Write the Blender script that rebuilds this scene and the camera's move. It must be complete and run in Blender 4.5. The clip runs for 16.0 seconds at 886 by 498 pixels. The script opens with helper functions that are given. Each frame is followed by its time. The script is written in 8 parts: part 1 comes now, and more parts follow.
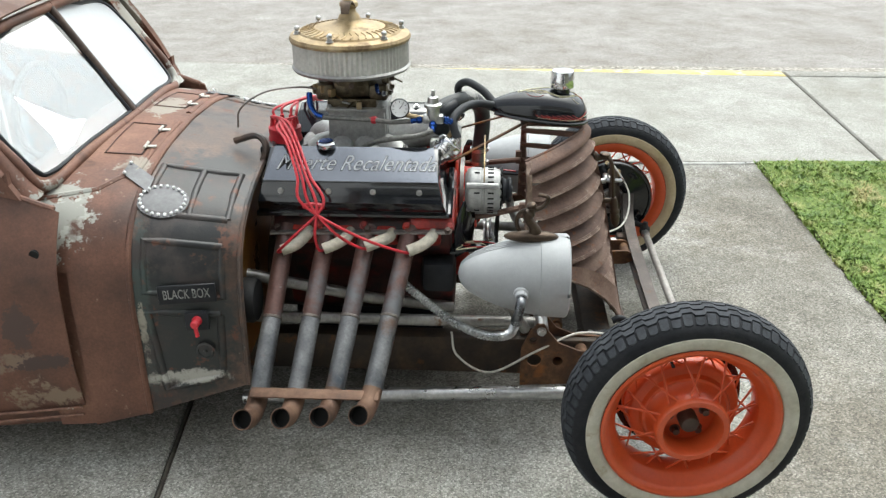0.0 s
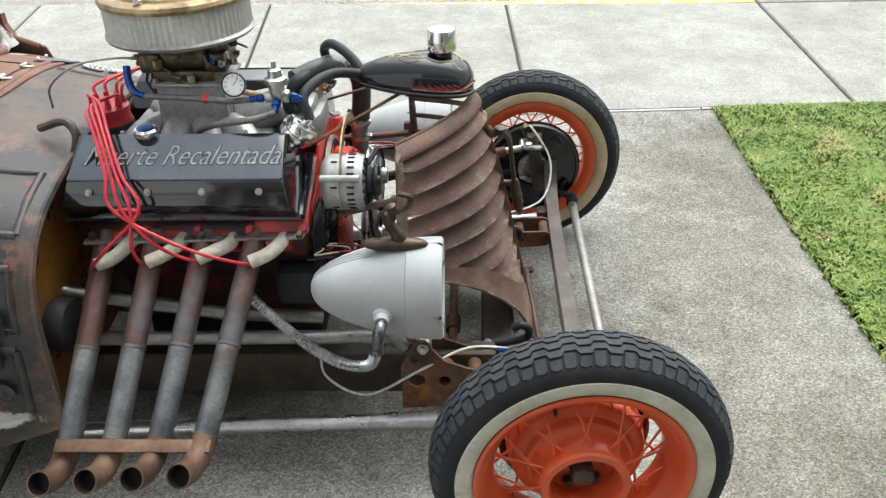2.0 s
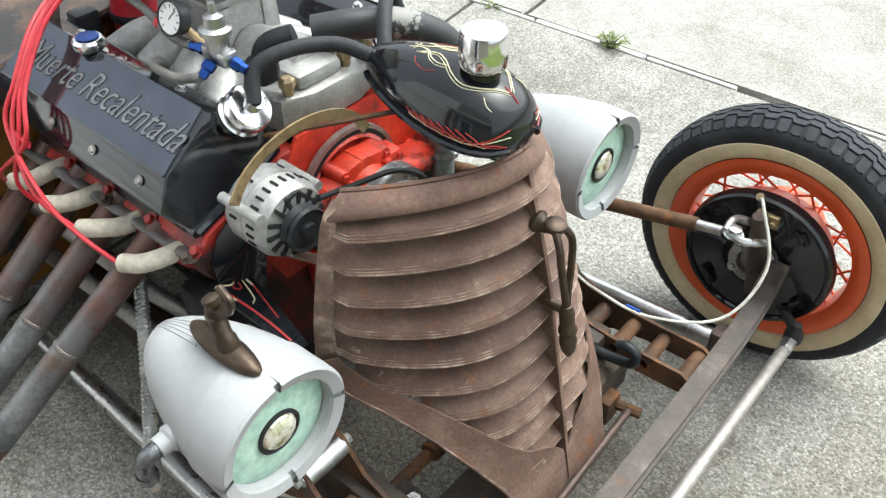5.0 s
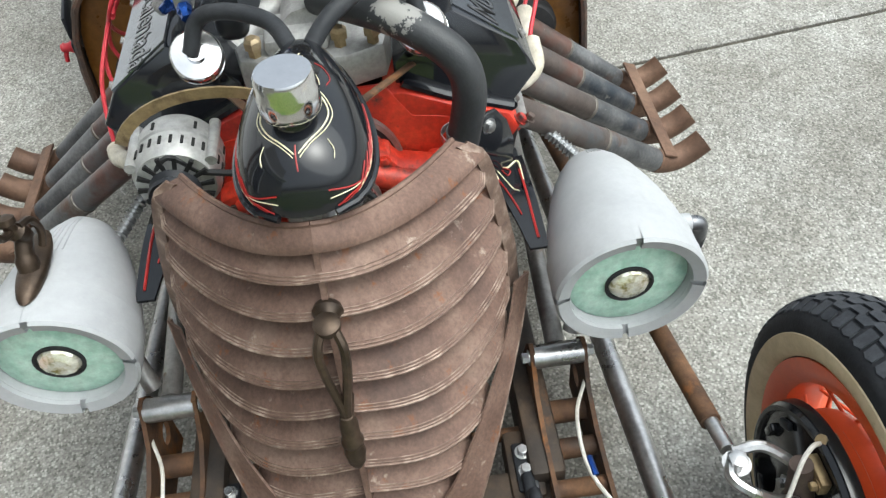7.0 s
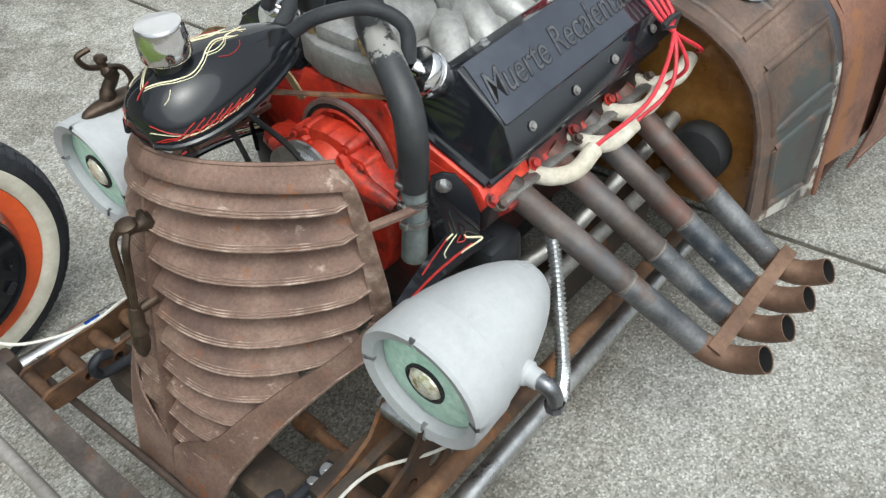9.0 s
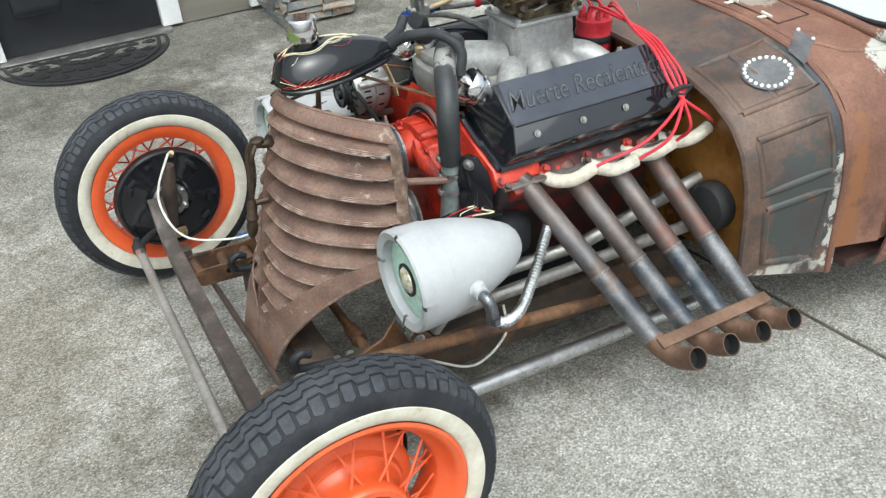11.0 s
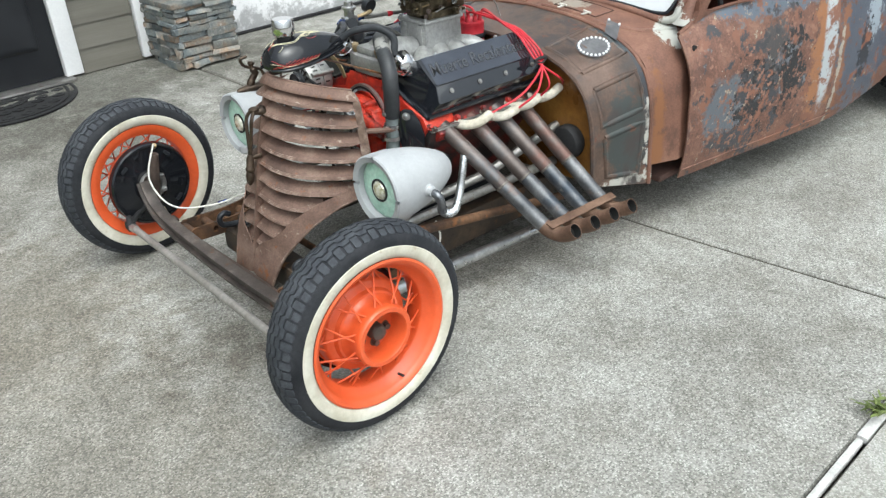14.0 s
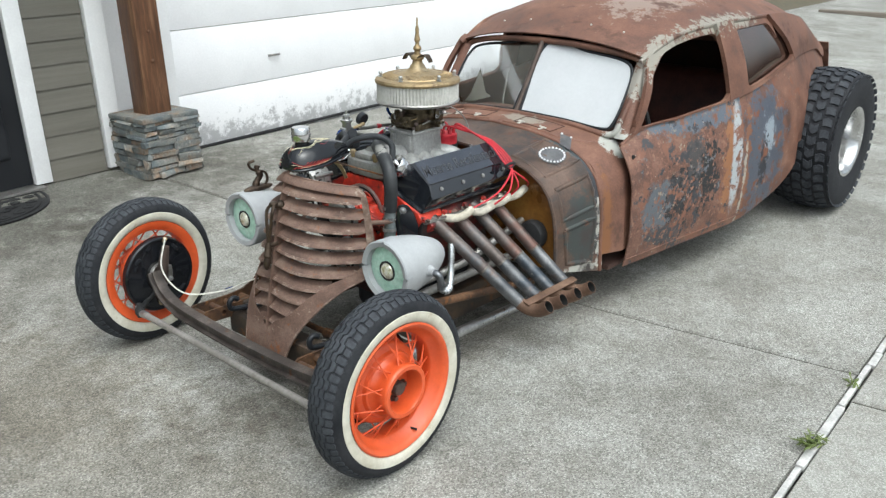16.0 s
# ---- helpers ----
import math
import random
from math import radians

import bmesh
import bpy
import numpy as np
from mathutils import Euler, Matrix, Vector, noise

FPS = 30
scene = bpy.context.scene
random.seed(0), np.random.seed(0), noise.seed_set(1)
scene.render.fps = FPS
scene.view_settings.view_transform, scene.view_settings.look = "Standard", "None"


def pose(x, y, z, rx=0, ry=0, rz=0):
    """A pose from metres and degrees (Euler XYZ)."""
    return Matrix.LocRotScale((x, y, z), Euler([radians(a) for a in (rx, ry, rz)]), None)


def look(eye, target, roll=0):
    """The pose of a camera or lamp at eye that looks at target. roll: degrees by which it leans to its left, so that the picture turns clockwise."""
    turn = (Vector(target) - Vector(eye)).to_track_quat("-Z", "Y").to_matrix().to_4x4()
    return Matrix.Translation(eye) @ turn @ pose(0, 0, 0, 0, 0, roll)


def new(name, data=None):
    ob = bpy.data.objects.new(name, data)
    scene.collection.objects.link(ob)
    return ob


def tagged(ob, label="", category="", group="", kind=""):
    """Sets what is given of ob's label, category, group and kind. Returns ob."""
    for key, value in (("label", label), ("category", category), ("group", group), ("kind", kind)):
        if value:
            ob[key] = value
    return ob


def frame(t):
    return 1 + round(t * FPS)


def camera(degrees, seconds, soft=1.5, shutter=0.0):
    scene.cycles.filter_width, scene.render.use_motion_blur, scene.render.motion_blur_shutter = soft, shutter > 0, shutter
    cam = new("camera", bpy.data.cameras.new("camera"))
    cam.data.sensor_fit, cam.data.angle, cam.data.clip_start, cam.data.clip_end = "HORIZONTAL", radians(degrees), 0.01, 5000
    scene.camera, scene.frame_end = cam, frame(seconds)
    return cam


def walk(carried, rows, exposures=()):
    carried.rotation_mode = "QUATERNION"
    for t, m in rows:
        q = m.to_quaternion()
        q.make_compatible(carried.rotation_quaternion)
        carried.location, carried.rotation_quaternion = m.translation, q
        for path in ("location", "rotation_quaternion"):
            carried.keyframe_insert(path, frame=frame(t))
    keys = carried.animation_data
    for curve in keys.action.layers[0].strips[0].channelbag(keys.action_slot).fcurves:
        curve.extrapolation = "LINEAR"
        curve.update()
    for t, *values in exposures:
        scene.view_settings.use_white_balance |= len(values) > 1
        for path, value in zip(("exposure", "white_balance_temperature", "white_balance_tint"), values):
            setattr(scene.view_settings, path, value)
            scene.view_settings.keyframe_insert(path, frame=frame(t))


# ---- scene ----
cam = camera(56.0, 16.0, soft=1.35)
EXPOSURES = [(t, e + 0.08, 6300 if t < 5 else 6220 if t < 11 else 6130, 3) for t, e in ((0, 0.48), (1.5, 0.6), (2.5, 0.54), (3.5, 0.53), (4.5, 0.9), (7, 0.45), (8, 0.25), (9, 0.22), (10, 0.24), (12, 0.52), (13, 0.44), (14.5, 0.26), (16, 0.12))]
PATH = [
    (0, (-0.528, -2.476, 1.617), (-0.625, -0.691, 0.721), -0.2),
    (0.5, (-0.468, -2.414, 1.611), (-0.582, -0.631, 0.711), -0.1),
    (1, (-0.447, -2.251, 1.583), (-0.549, -0.527, 0.574), -1.1),
    (1.5, (-0.394, -2.078, 1.593), (-0.478, -0.38, 0.539), -1.4),
    (2, (-0.224, -1.99, 1.585), (-0.3, -0.291, 0.533), -1.6),
    (2.5, (-0.005, -1.892, 1.57), (-0.079, -0.216, 0.482), -1.7),
    (3, (0.08, -1.652, 1.533), (-0.019, -0.004, 0.403), -1.9),
    (3.5, (0.212, -1.44, 1.537), (-0.052, 0.156, 0.361), -2.6),
    (4, (0.375, -1.267, 1.527), (-0.241, 0.168, 0.277), -2.2),
    (4.5, (0.349, -1.04, 1.496), (-0.487, 0.226, 0.192), -1.6),
    (4.7, (0.324, -0.958, 1.502), (-0.557, 0.273, 0.195), -0.6),
    (6.8, (0.455, 0.026, 1.498), (-0.891, 0.152, 0.025), -5.5),
    (7, (0.47, 0.121, 1.5), (-0.885, 0.179, 0.029), -5.9),
    (7.5, (0.388, 0.364, 1.486), (-0.967, 0.246, 0.019), -7.0),
    (8, (0.351, 0.63, 1.489), (-1.001, 0.31, 0.05), -5.7),
    (8.5, (0.32, 0.835, 1.505), (-0.949, 0.162, 0.114), -4.8),
    (9, (0.225, 0.976, 1.513), (-0.849, -0.004, 0.139), -3.8),
    (9.5, (0.171, 1.173, 1.526), (-0.641, -0.005, 0.128), -1.0),
    (9.7, (0.17, 1.242, 1.533), (-0.535, 0.0, 0.133), -0.4),
    (11.8, (0.482, 2.013, 1.551), (-0.333, 0.452, 0.603), -3.8),
    (12, (0.543, 2.05, 1.539), (-0.287, 0.496, 0.592), -3.8),
    (12.5, (0.637, 2.164, 1.547), (-0.218, 0.631, 0.589), -3.1),
    (13, (0.708, 2.315, 1.535), (-0.164, 0.826, 0.525), -0.8),
    (13.5, (0.864, 2.351, 1.562), (-0.046, 0.888, 0.546), -0.6),
    (14, (1.069, 2.334, 1.608), (-0.067, 1.008, 0.633), -2.5),
    (14.5, (1.165, 2.429, 1.631), (-0.067, 1.106, 0.775), -2.0),
    (15, (1.254, 2.514, 1.652), (-0.025, 1.218, 0.826), -1.7),
    (15.5, (1.414, 2.486, 1.655), (0.025, 1.24, 0.936), -0.1),
    (16, (1.617, 2.428, 1.667), (0.226, 1.183, 0.949), -0.0),
]
walk(cam, [(t, look(eye, target, roll)) for t, eye, target, roll in PATH], EXPOSURES)

# ---- world and light: a bright overcast day ----
world = bpy.data.worlds.new("overcast_sky")
scene.world = world
world.use_nodes = True
wn, wl = world.node_tree.nodes, world.node_tree.links
sky = wn.new("ShaderNodeTexSky")
sky.sky_type, sky.sun_disc = "NISHITA", False
sky.sun_elevation, sky.sun_rotation = radians(66), radians(22)
sky.air_density, sky.dust_density, sky.ozone_density = 1.0, 6.0, 1.0
pale = wn.new("ShaderNodeHueSaturation")
pale.inputs["Saturation"].default_value = 0.32
pale.inputs["Value"].default_value = 1.3
wl.new(sky.outputs[0], pale.inputs["Color"])
wl.new(pale.outputs[0], wn["Background"].inputs["Color"])
wn["Background"].inputs["Strength"].default_value = 0.15
sun = new("sun", bpy.data.lights.new("sun", "SUN"))
sun.data.energy, sun.data.angle, sun.data.color = 1.2, radians(80), (1.0, 0.995, 0.965)
sun.matrix_world = look((2.4, 6, 8.0), (0, 0, 0))

# ---- small building tools ----
def link(name, bm, mat=None, parent=None, label="", kind="", sharp=38):
    """One mesh object out of a bmesh, smooth but for its sharp edges."""
    bm.normal_update()
    limit = radians(sharp)
    for f in bm.faces:
        f.smooth = True
    for e in bm.edges:
        if len(e.link_faces) == 2 and e.calc_face_angle(0) > limit:
            e.smooth = False
    me = bpy.data.meshes.new(name)
    bm.to_mesh(me)
    bm.free()
    ob = new(name, me)
    for m in mat if isinstance(mat, (list, tuple)) else [mat]:
        if m:
            me.materials.append(m)
    if parent:
        ob.parent = parent
        ob.matrix_parent_inverse = parent.matrix_world.inverted()
    return tagged(ob, label, "", "", kind)


part = link


def root(name, at, label, category, group=""):
    """The Empty at a thing's base that carries its parts."""
    ob = new(name)
    ob.empty_display_size = 0.1
    ob.location = at
    ob.matrix_world = Matrix.Translation(at)
    return tagged(ob, label, category, group)


def B():
    return bmesh.new()


def spline(pts, k=8):
    """A smooth line through points."""
    p = [Vector(q) for q in pts]
    p = [2 * p[0] - p[1]] + p + [2 * p[-1] - p[-2]]
    out = []
    for i in range(1, len(p) - 2):
        a, b, c, d = p[i - 1 : i + 3]
        for j in range(k):
            t = j / k
            out.append(0.5 * (2 * b + (c - a) * t + (2 * a - 5 * b + 4 * c - d) * t * t + (3 * b - a - 3 * c + d) * t ** 3))
    return out + [p[-2]]


def tube(bm, pts, r, n=12, caps=True, flat=1.0, up=None):
    """A round bar along a line; r is one radius or one for each point."""
    pts = [Vector(p) for p in pts]
    rs = r if isinstance(r, (list, tuple)) else [r] * len(pts)
    tan = [(pts[min(i + 1, len(pts) - 1)] - pts[max(i - 1, 0)]).normalized() for i in range(len(pts))]
    side = tan[0].cross(Vector(up) if up else (Vector((0, 0, 1)) if abs(tan[0].z) < 0.9 else Vector((1, 0, 0)))).normalized()
    rings = []
    for p, t, q in zip(pts, tan, rs):
        side = (side - side.dot(t) * t).normalized()
        top = side.cross(t)
        rings.append([bm.verts.new(p + q * (math.cos(a) * side + flat * math.sin(a) * top)) for a in (2 * math.pi * (i + 0.5) / n for i in range(n))])
    for a, b in zip(rings, rings[1:]):
        for i in range(n):
            bm.faces.new((a[i], a[(i + 1) % n], b[(i + 1) % n], b[i]))
    if caps:
        bm.faces.new(rings[0][::-1])
        bm.faces.new(rings[-1])
    return bm


def pipe(bm, pts, r, wall=0.003, n=20):
    """A hollow pipe, open at its last end."""
    inner = [Vector(p) for p in pts]
    tube(bm, inner, r, n, caps=False)
    k = len(bm.verts)
    tube(bm, inner, r - wall, n, caps=False)
    bm.verts.ensure_lookup_table()
    v = list(bm.verts)
    m = len(inner) * n
    o, i = v[k - m : k], v[k:]
    for j in range(n):
        bm.faces.new((o[m - n + j], o[m - n + (j + 1) % n], i[m - n + (j + 1) % n], i[m - n + j]))
        bm.faces.new((o[j], i[j], i[(j + 1) % n], o[(j + 1) % n]))
    bmesh.ops.recalc_face_normals(bm, faces=bm.faces[:])
    return bm


def lathe(bm, prof, m=Matrix(), n=32, close=False):
    """A turned body: (radius, height) pairs round m's z."""
    rings = []
    for r, h in prof:
        if r < 1e-6:
            rings.append([bm.verts.new(m @ Vector((0, 0, h)))])
        else:
            rings.append([bm.verts.new(m @ Vector((r * math.cos(2 * math.pi * i / n), r * math.sin(2 * math.pi * i / n), h))) for i in range(n)])
    pairs = list(zip(rings, rings[1:])) + ([(rings[-1], rings[0])] if close else [])
    for a, b in pairs:
        for i in range(n):
            j = (i + 1) % n
            if len(a) == 1 and len(b) == 1:
                continue
            if len(a) == 1:
                bm.faces.new((a[0], b[i], b[j]))
            elif len(b) == 1:
                bm.faces.new((a[i], a[j], b[0]))
            else:
                bm.faces.new((a[i], a[j], b[j], b[i]))
    bmesh.ops.recalc_face_normals(bm, faces=bm.faces[:])
    return bm


def box(bm, c, s, m=None, bev=0.0, seg=2):
    """A block with centre and size, turned by m, its edges rounded."""
    t = Matrix.Translation(c) @ (m or Matrix()) @ Matrix.Diagonal((*s, 1))
    made = bmesh.ops.create_cube(bm, size=1, matrix=t)["verts"]
    if bev:
        edges = list({e for v in made for e in v.link_edges})
        bmesh.ops.bevel(bm, geom=edges, offset=bev, segments=seg, affect="EDGES", profile=0.5)
    return bm


def prism(bm, poly, lo, hi, m=Matrix(), bev=0.0):
    """A flat outline given depth along m's z."""
    a = [bm.verts.new(m @ Vector((x, y, lo))) for x, y in poly]
    b = [bm.verts.new(m @ Vector((x, y, hi))) for x, y in poly]
    faces = [bm.faces.new(a[::-1]), bm.faces.new(b)]
    n = len(poly)
    for i in range(n):
        faces.append(bm.faces.new((a[i], a[(i + 1) % n], b[(i + 1) % n], b[i])))
    bmesh.ops.recalc_face_normals(bm, faces=faces)
    if bev:
        rim = [e for f in faces[:2] for e in f.edges]
        bmesh.ops.bevel(bm, geom=rim, offset=bev, segments=2, affect="EDGES", profile=0.5)
    return bm


def sheet(bm, fn, nu, nv, thick=0.0, flip=False):
    """A curved sheet fn(u, v), u and v from 0 to 1, with thickness behind it."""
    p = [[Vector(fn(i / nu, j / nv)) for j in range(nv + 1)] for i in range(nu + 1)]
    top = [[bm.verts.new(q) for q in row] for row in p]
    faces = []
    for i in range(nu):
        for j in range(nv):
            f = (top[i][j], top[i + 1][j], top[i + 1][j + 1], top[i][j + 1])
            faces.append(bm.faces.new(f[::-1] if flip else f))
    if thick:
        low = []
        for i in range(nu + 1):
            row = []
            for j in range(nv + 1):
                du = p[min(i + 1, nu)][j] - p[max(i - 1, 0)][j]
                dv = p[i][min(j + 1, nv)] - p[i][max(j - 1, 0)]
                nrm = du.cross(dv)
                nrm = nrm.normalized() if nrm.length > 1e-12 else Vector((0, 0, 1))
                row.append(bm.verts.new(p[i][j] - (thick if not flip else -thick) * nrm))
            low.append(row)
        for i in range(nu):
            for j in range(nv):
                f = (low[i][j], low[i][j + 1], low[i + 1][j + 1], low[i + 1][j])
                bm.faces.new(f[::-1] if flip else f)
        for i in range(nu):
            bm.faces.new((top[i][0], low[i][0], low[i + 1][0], top[i + 1][0]))
            bm.faces.new((top[i][nv], top[i + 1][nv], low[i + 1][nv], low[i][nv]))
        for j in range(nv):
            bm.faces.new((top[0][j], top[0][j + 1], low[0][j + 1], low[0][j]))
            bm.faces.new((top[nu][j], low[nu][j], low[nu][j + 1], top[nu][j + 1]))
        bmesh.ops.recalc_face_normals(bm, faces=bm.faces[:])
    return bm


def axis(a, b):
    """A pose at a whose z points to b."""
    d = Vector(b) - Vector(a)
    return Matrix.Translation(a) @ d.to_track_quat("Z", "Y").to_matrix().to_4x4()


def hexbolt(bm, at, way, r=0.008, h=0.006, washer=True):
    m = Matrix.Translation(at) @ Vector(way).to_track_quat("Z", "Y").to_matrix().to_4x4()
    if washer:
        lathe(bm, [(0, 0), (r * 1.45, 0), (r * 1.45, 0.0015), (0, 0.0015)], m, 14)
    lathe(bm, [(r, 0.001), (r, h), (r * 0.85, h + 0.001), (0, h + 0.001)], m, 6)
    return bm


def lerp(a, b, t):
    return a + (b - a) * t


def table(xs, x):
    """Piecewise straight value from (x, value) pairs, x rising."""
    if x <= xs[0][0]:
        return xs[0][1]
    for (a, p), (b, q) in zip(xs, xs[1:]):
        if x <= b:
            return p + (q - p) * (x - a) / (b - a)
    return xs[-1][1]


# ---- materials ----
def mat(name, stops, scale=6.0, rough=0.5, rvar=0.12, metal=0.0, bump=0.25, bscale=90.0, dist=0.002, fine=0.25, fscale=70.0,
        coat=0.0, stretch=None, patches=(), blobs=(), own=False, vary=0.0, contrast=(0.3, 0.7)):
    """A surface: a ramp of colours over a broad noise, fine grain over it, then patches of other colours with ragged edges.
    patches: (colour, scale, from, to, shift, roughness); blobs: (colour, place, size, softness, raggedness, roughness)."""
    m = bpy.data.materials.new(name)
    m.use_nodes = True
    nt = m.node_tree
    N, L = nt.nodes.new, nt.links.new
    bs = nt.nodes["Principled BSDF"]
    co = N("ShaderNodeTexCoord").outputs["Object"]
    info = None
    if own or vary:
        info = N("ShaderNodeObjectInfo")
    if own:
        add = N("ShaderNodeVectorMath")
        add.operation = "MULTIPLY_ADD"
        comb = N("ShaderNodeCombineXYZ")
        for i in range(3):
            L(info.outputs["Random"], comb.inputs[i])
        L(comb.outputs[0], add.inputs[0])
        add.inputs[1].default_value = (17.0, 31.0, 23.0)
        L(co, add.inputs[2])
        co = add.outputs[0]
    grain_co = co
    if stretch:
        mp = N("ShaderNodeMapping")
        mp.inputs["Scale"].default_value = stretch
        L(co, mp.inputs["Vector"])
        grain_co = mp.outputs[0]

    def noise_of(vec, sc, detail=6.0, rgh=0.6, shift=0.0):
        n = N("ShaderNodeTexNoise")
        n.inputs["Scale"].default_value, n.inputs["Detail"].default_value, n.inputs["Roughness"].default_value = sc, detail, rgh
        if shift:
            s = N("ShaderNodeVectorMath")
            s.operation = "ADD"
            s.inputs[1].default_value = (shift, shift * 0.7, -shift)
            L(vec, s.inputs[0])
            vec = s.outputs[0]
        L(vec, n.inputs["Vector"])
        return n.outputs[0]

    def ranged(v, a, b, c, d):
        r = N("ShaderNodeMapRange")
        for i, x in enumerate((a, b, c, d), 1):
            r.inputs[i].default_value = x
        L(v, r.inputs[0])
        return r.outputs[0]

    def mixed(fac, a, b, kind="MIX"):
        x = N("ShaderNodeMix")
        x.data_type, x.blend_type = "RGBA", kind
        for sock, v in ((x.inputs[0], fac), (x.inputs[6], a), (x.inputs[7], b)):
            if hasattr(v, "links"):
                L(v, sock)
            elif isinstance(v, (tuple, list)):
                sock.default_value = (*v[:3], 1)
            else:
                sock.default_value = v
        return x.outputs[2]

    broad = noise_of(grain_co, scale)
    ramp = N("ShaderNodeValToRGB")
    el = ramp.color_ramp.elements
    stops = [(0.5, stops)] if not isinstance(stops[0], (tuple, list)) else stops
    while len(el) < len(stops):
        el.new(0.5)
    while len(el) > max(1, len(stops)):
        el.remove(el[-1])
    for e, (p, c) in zip(el, stops):
        e.position, e.color = p, (*c, 1)
    L(ranged(broad, contrast[0], contrast[1], 0, 1), ramp.inputs[0])
    col = ramp.outputs[0]
    rgh = ranged(broad, 0.3, 0.7, max(0.02, rough - rvar), min(1, rough + rvar))
    if fine:
        g = noise_of(grain_co, fscale, 4, 0.7, 3.1)
        gv = ranged(g, 0.25, 0.75, 1 - fine, 1 + fine)
        cc = N("ShaderNodeCombineColor")
        for i in range(3):
            L(gv, cc.inputs[i])
        col = mixed(1.0, col, cc.outputs[0], "MULTIPLY")

    def over(fac, colour, r):
        nonlocal col, rgh
        col = mixed(fac, col, colour)
        if r is not None:
            x = N("ShaderNodeMix")
            L(fac, x.inputs[0])
            L(rgh, x.inputs[2])
            x.inputs[3].default_value = r
            rgh = x.outputs[0]

    for colour, place, size, soft, ragged, r in blobs:
        d = N("ShaderNodeVectorMath")
        d.operation = "SUBTRACT"
        d.inputs[1].default_value = place
        L(co, d.inputs[0])
        q = N("ShaderNodeVectorMath")
        q.operation = "DIVIDE"
        q.inputs[1].default_value = size
        L(d.outputs[0], q.inputs[0])
        ln = N("ShaderNodeVectorMath")
        ln.operation = "LENGTH"
        L(q.outputs[0], ln.inputs[0])
        ad = N("ShaderNodeMath")
        ad.operation = "MULTIPLY_ADD"
        L(noise_of(co, 20.0, 8, 0.72, place[0] + 9), ad.inputs[0])
        ad.inputs[1].default_value = ragged = ragged * 2.6
        L(ln.outputs["Value"], ad.inputs[2])
        over(ranged(ad.outputs[0], 1 + ragged / 2 + soft, 1 + ragged / 2 - soft, 0, 1), colour, r)
    for colour, sc, lo, hi, shift, r in patches:
        over(ranged(noise_of(co, sc, 8, 0.65, shift), lo, hi, 0, 1), colour, r)
    if vary:
        tone = ranged(info.outputs["Random"], 0, 1, 1 - vary, 1 + vary)
        cc = N("ShaderNodeCombineColor")
        for i in range(3):
            L(tone, cc.inputs[i])
        col = mixed(1.0, col, cc.outputs[0], "MULTIPLY")
    L(col, bs.inputs["Base Color"])
    L(rgh, bs.inputs["Roughness"])
    bs.inputs["Metallic"].default_value = metal
    bs.inputs["Coat Weight"].default_value = coat
    bs.inputs["Coat Roughness"].default_value = 0.06
    if bump:
        b = N("ShaderNodeBump")
        b.inputs["Strength"].default_value, b.inputs["Distance"].default_value = bump, dist
        L(noise_of(grain_co, bscale, 5, 0.6, 1.7), b.inputs["Height"])
        L(b.outputs[0], bs.inputs["Normal"])
    return m


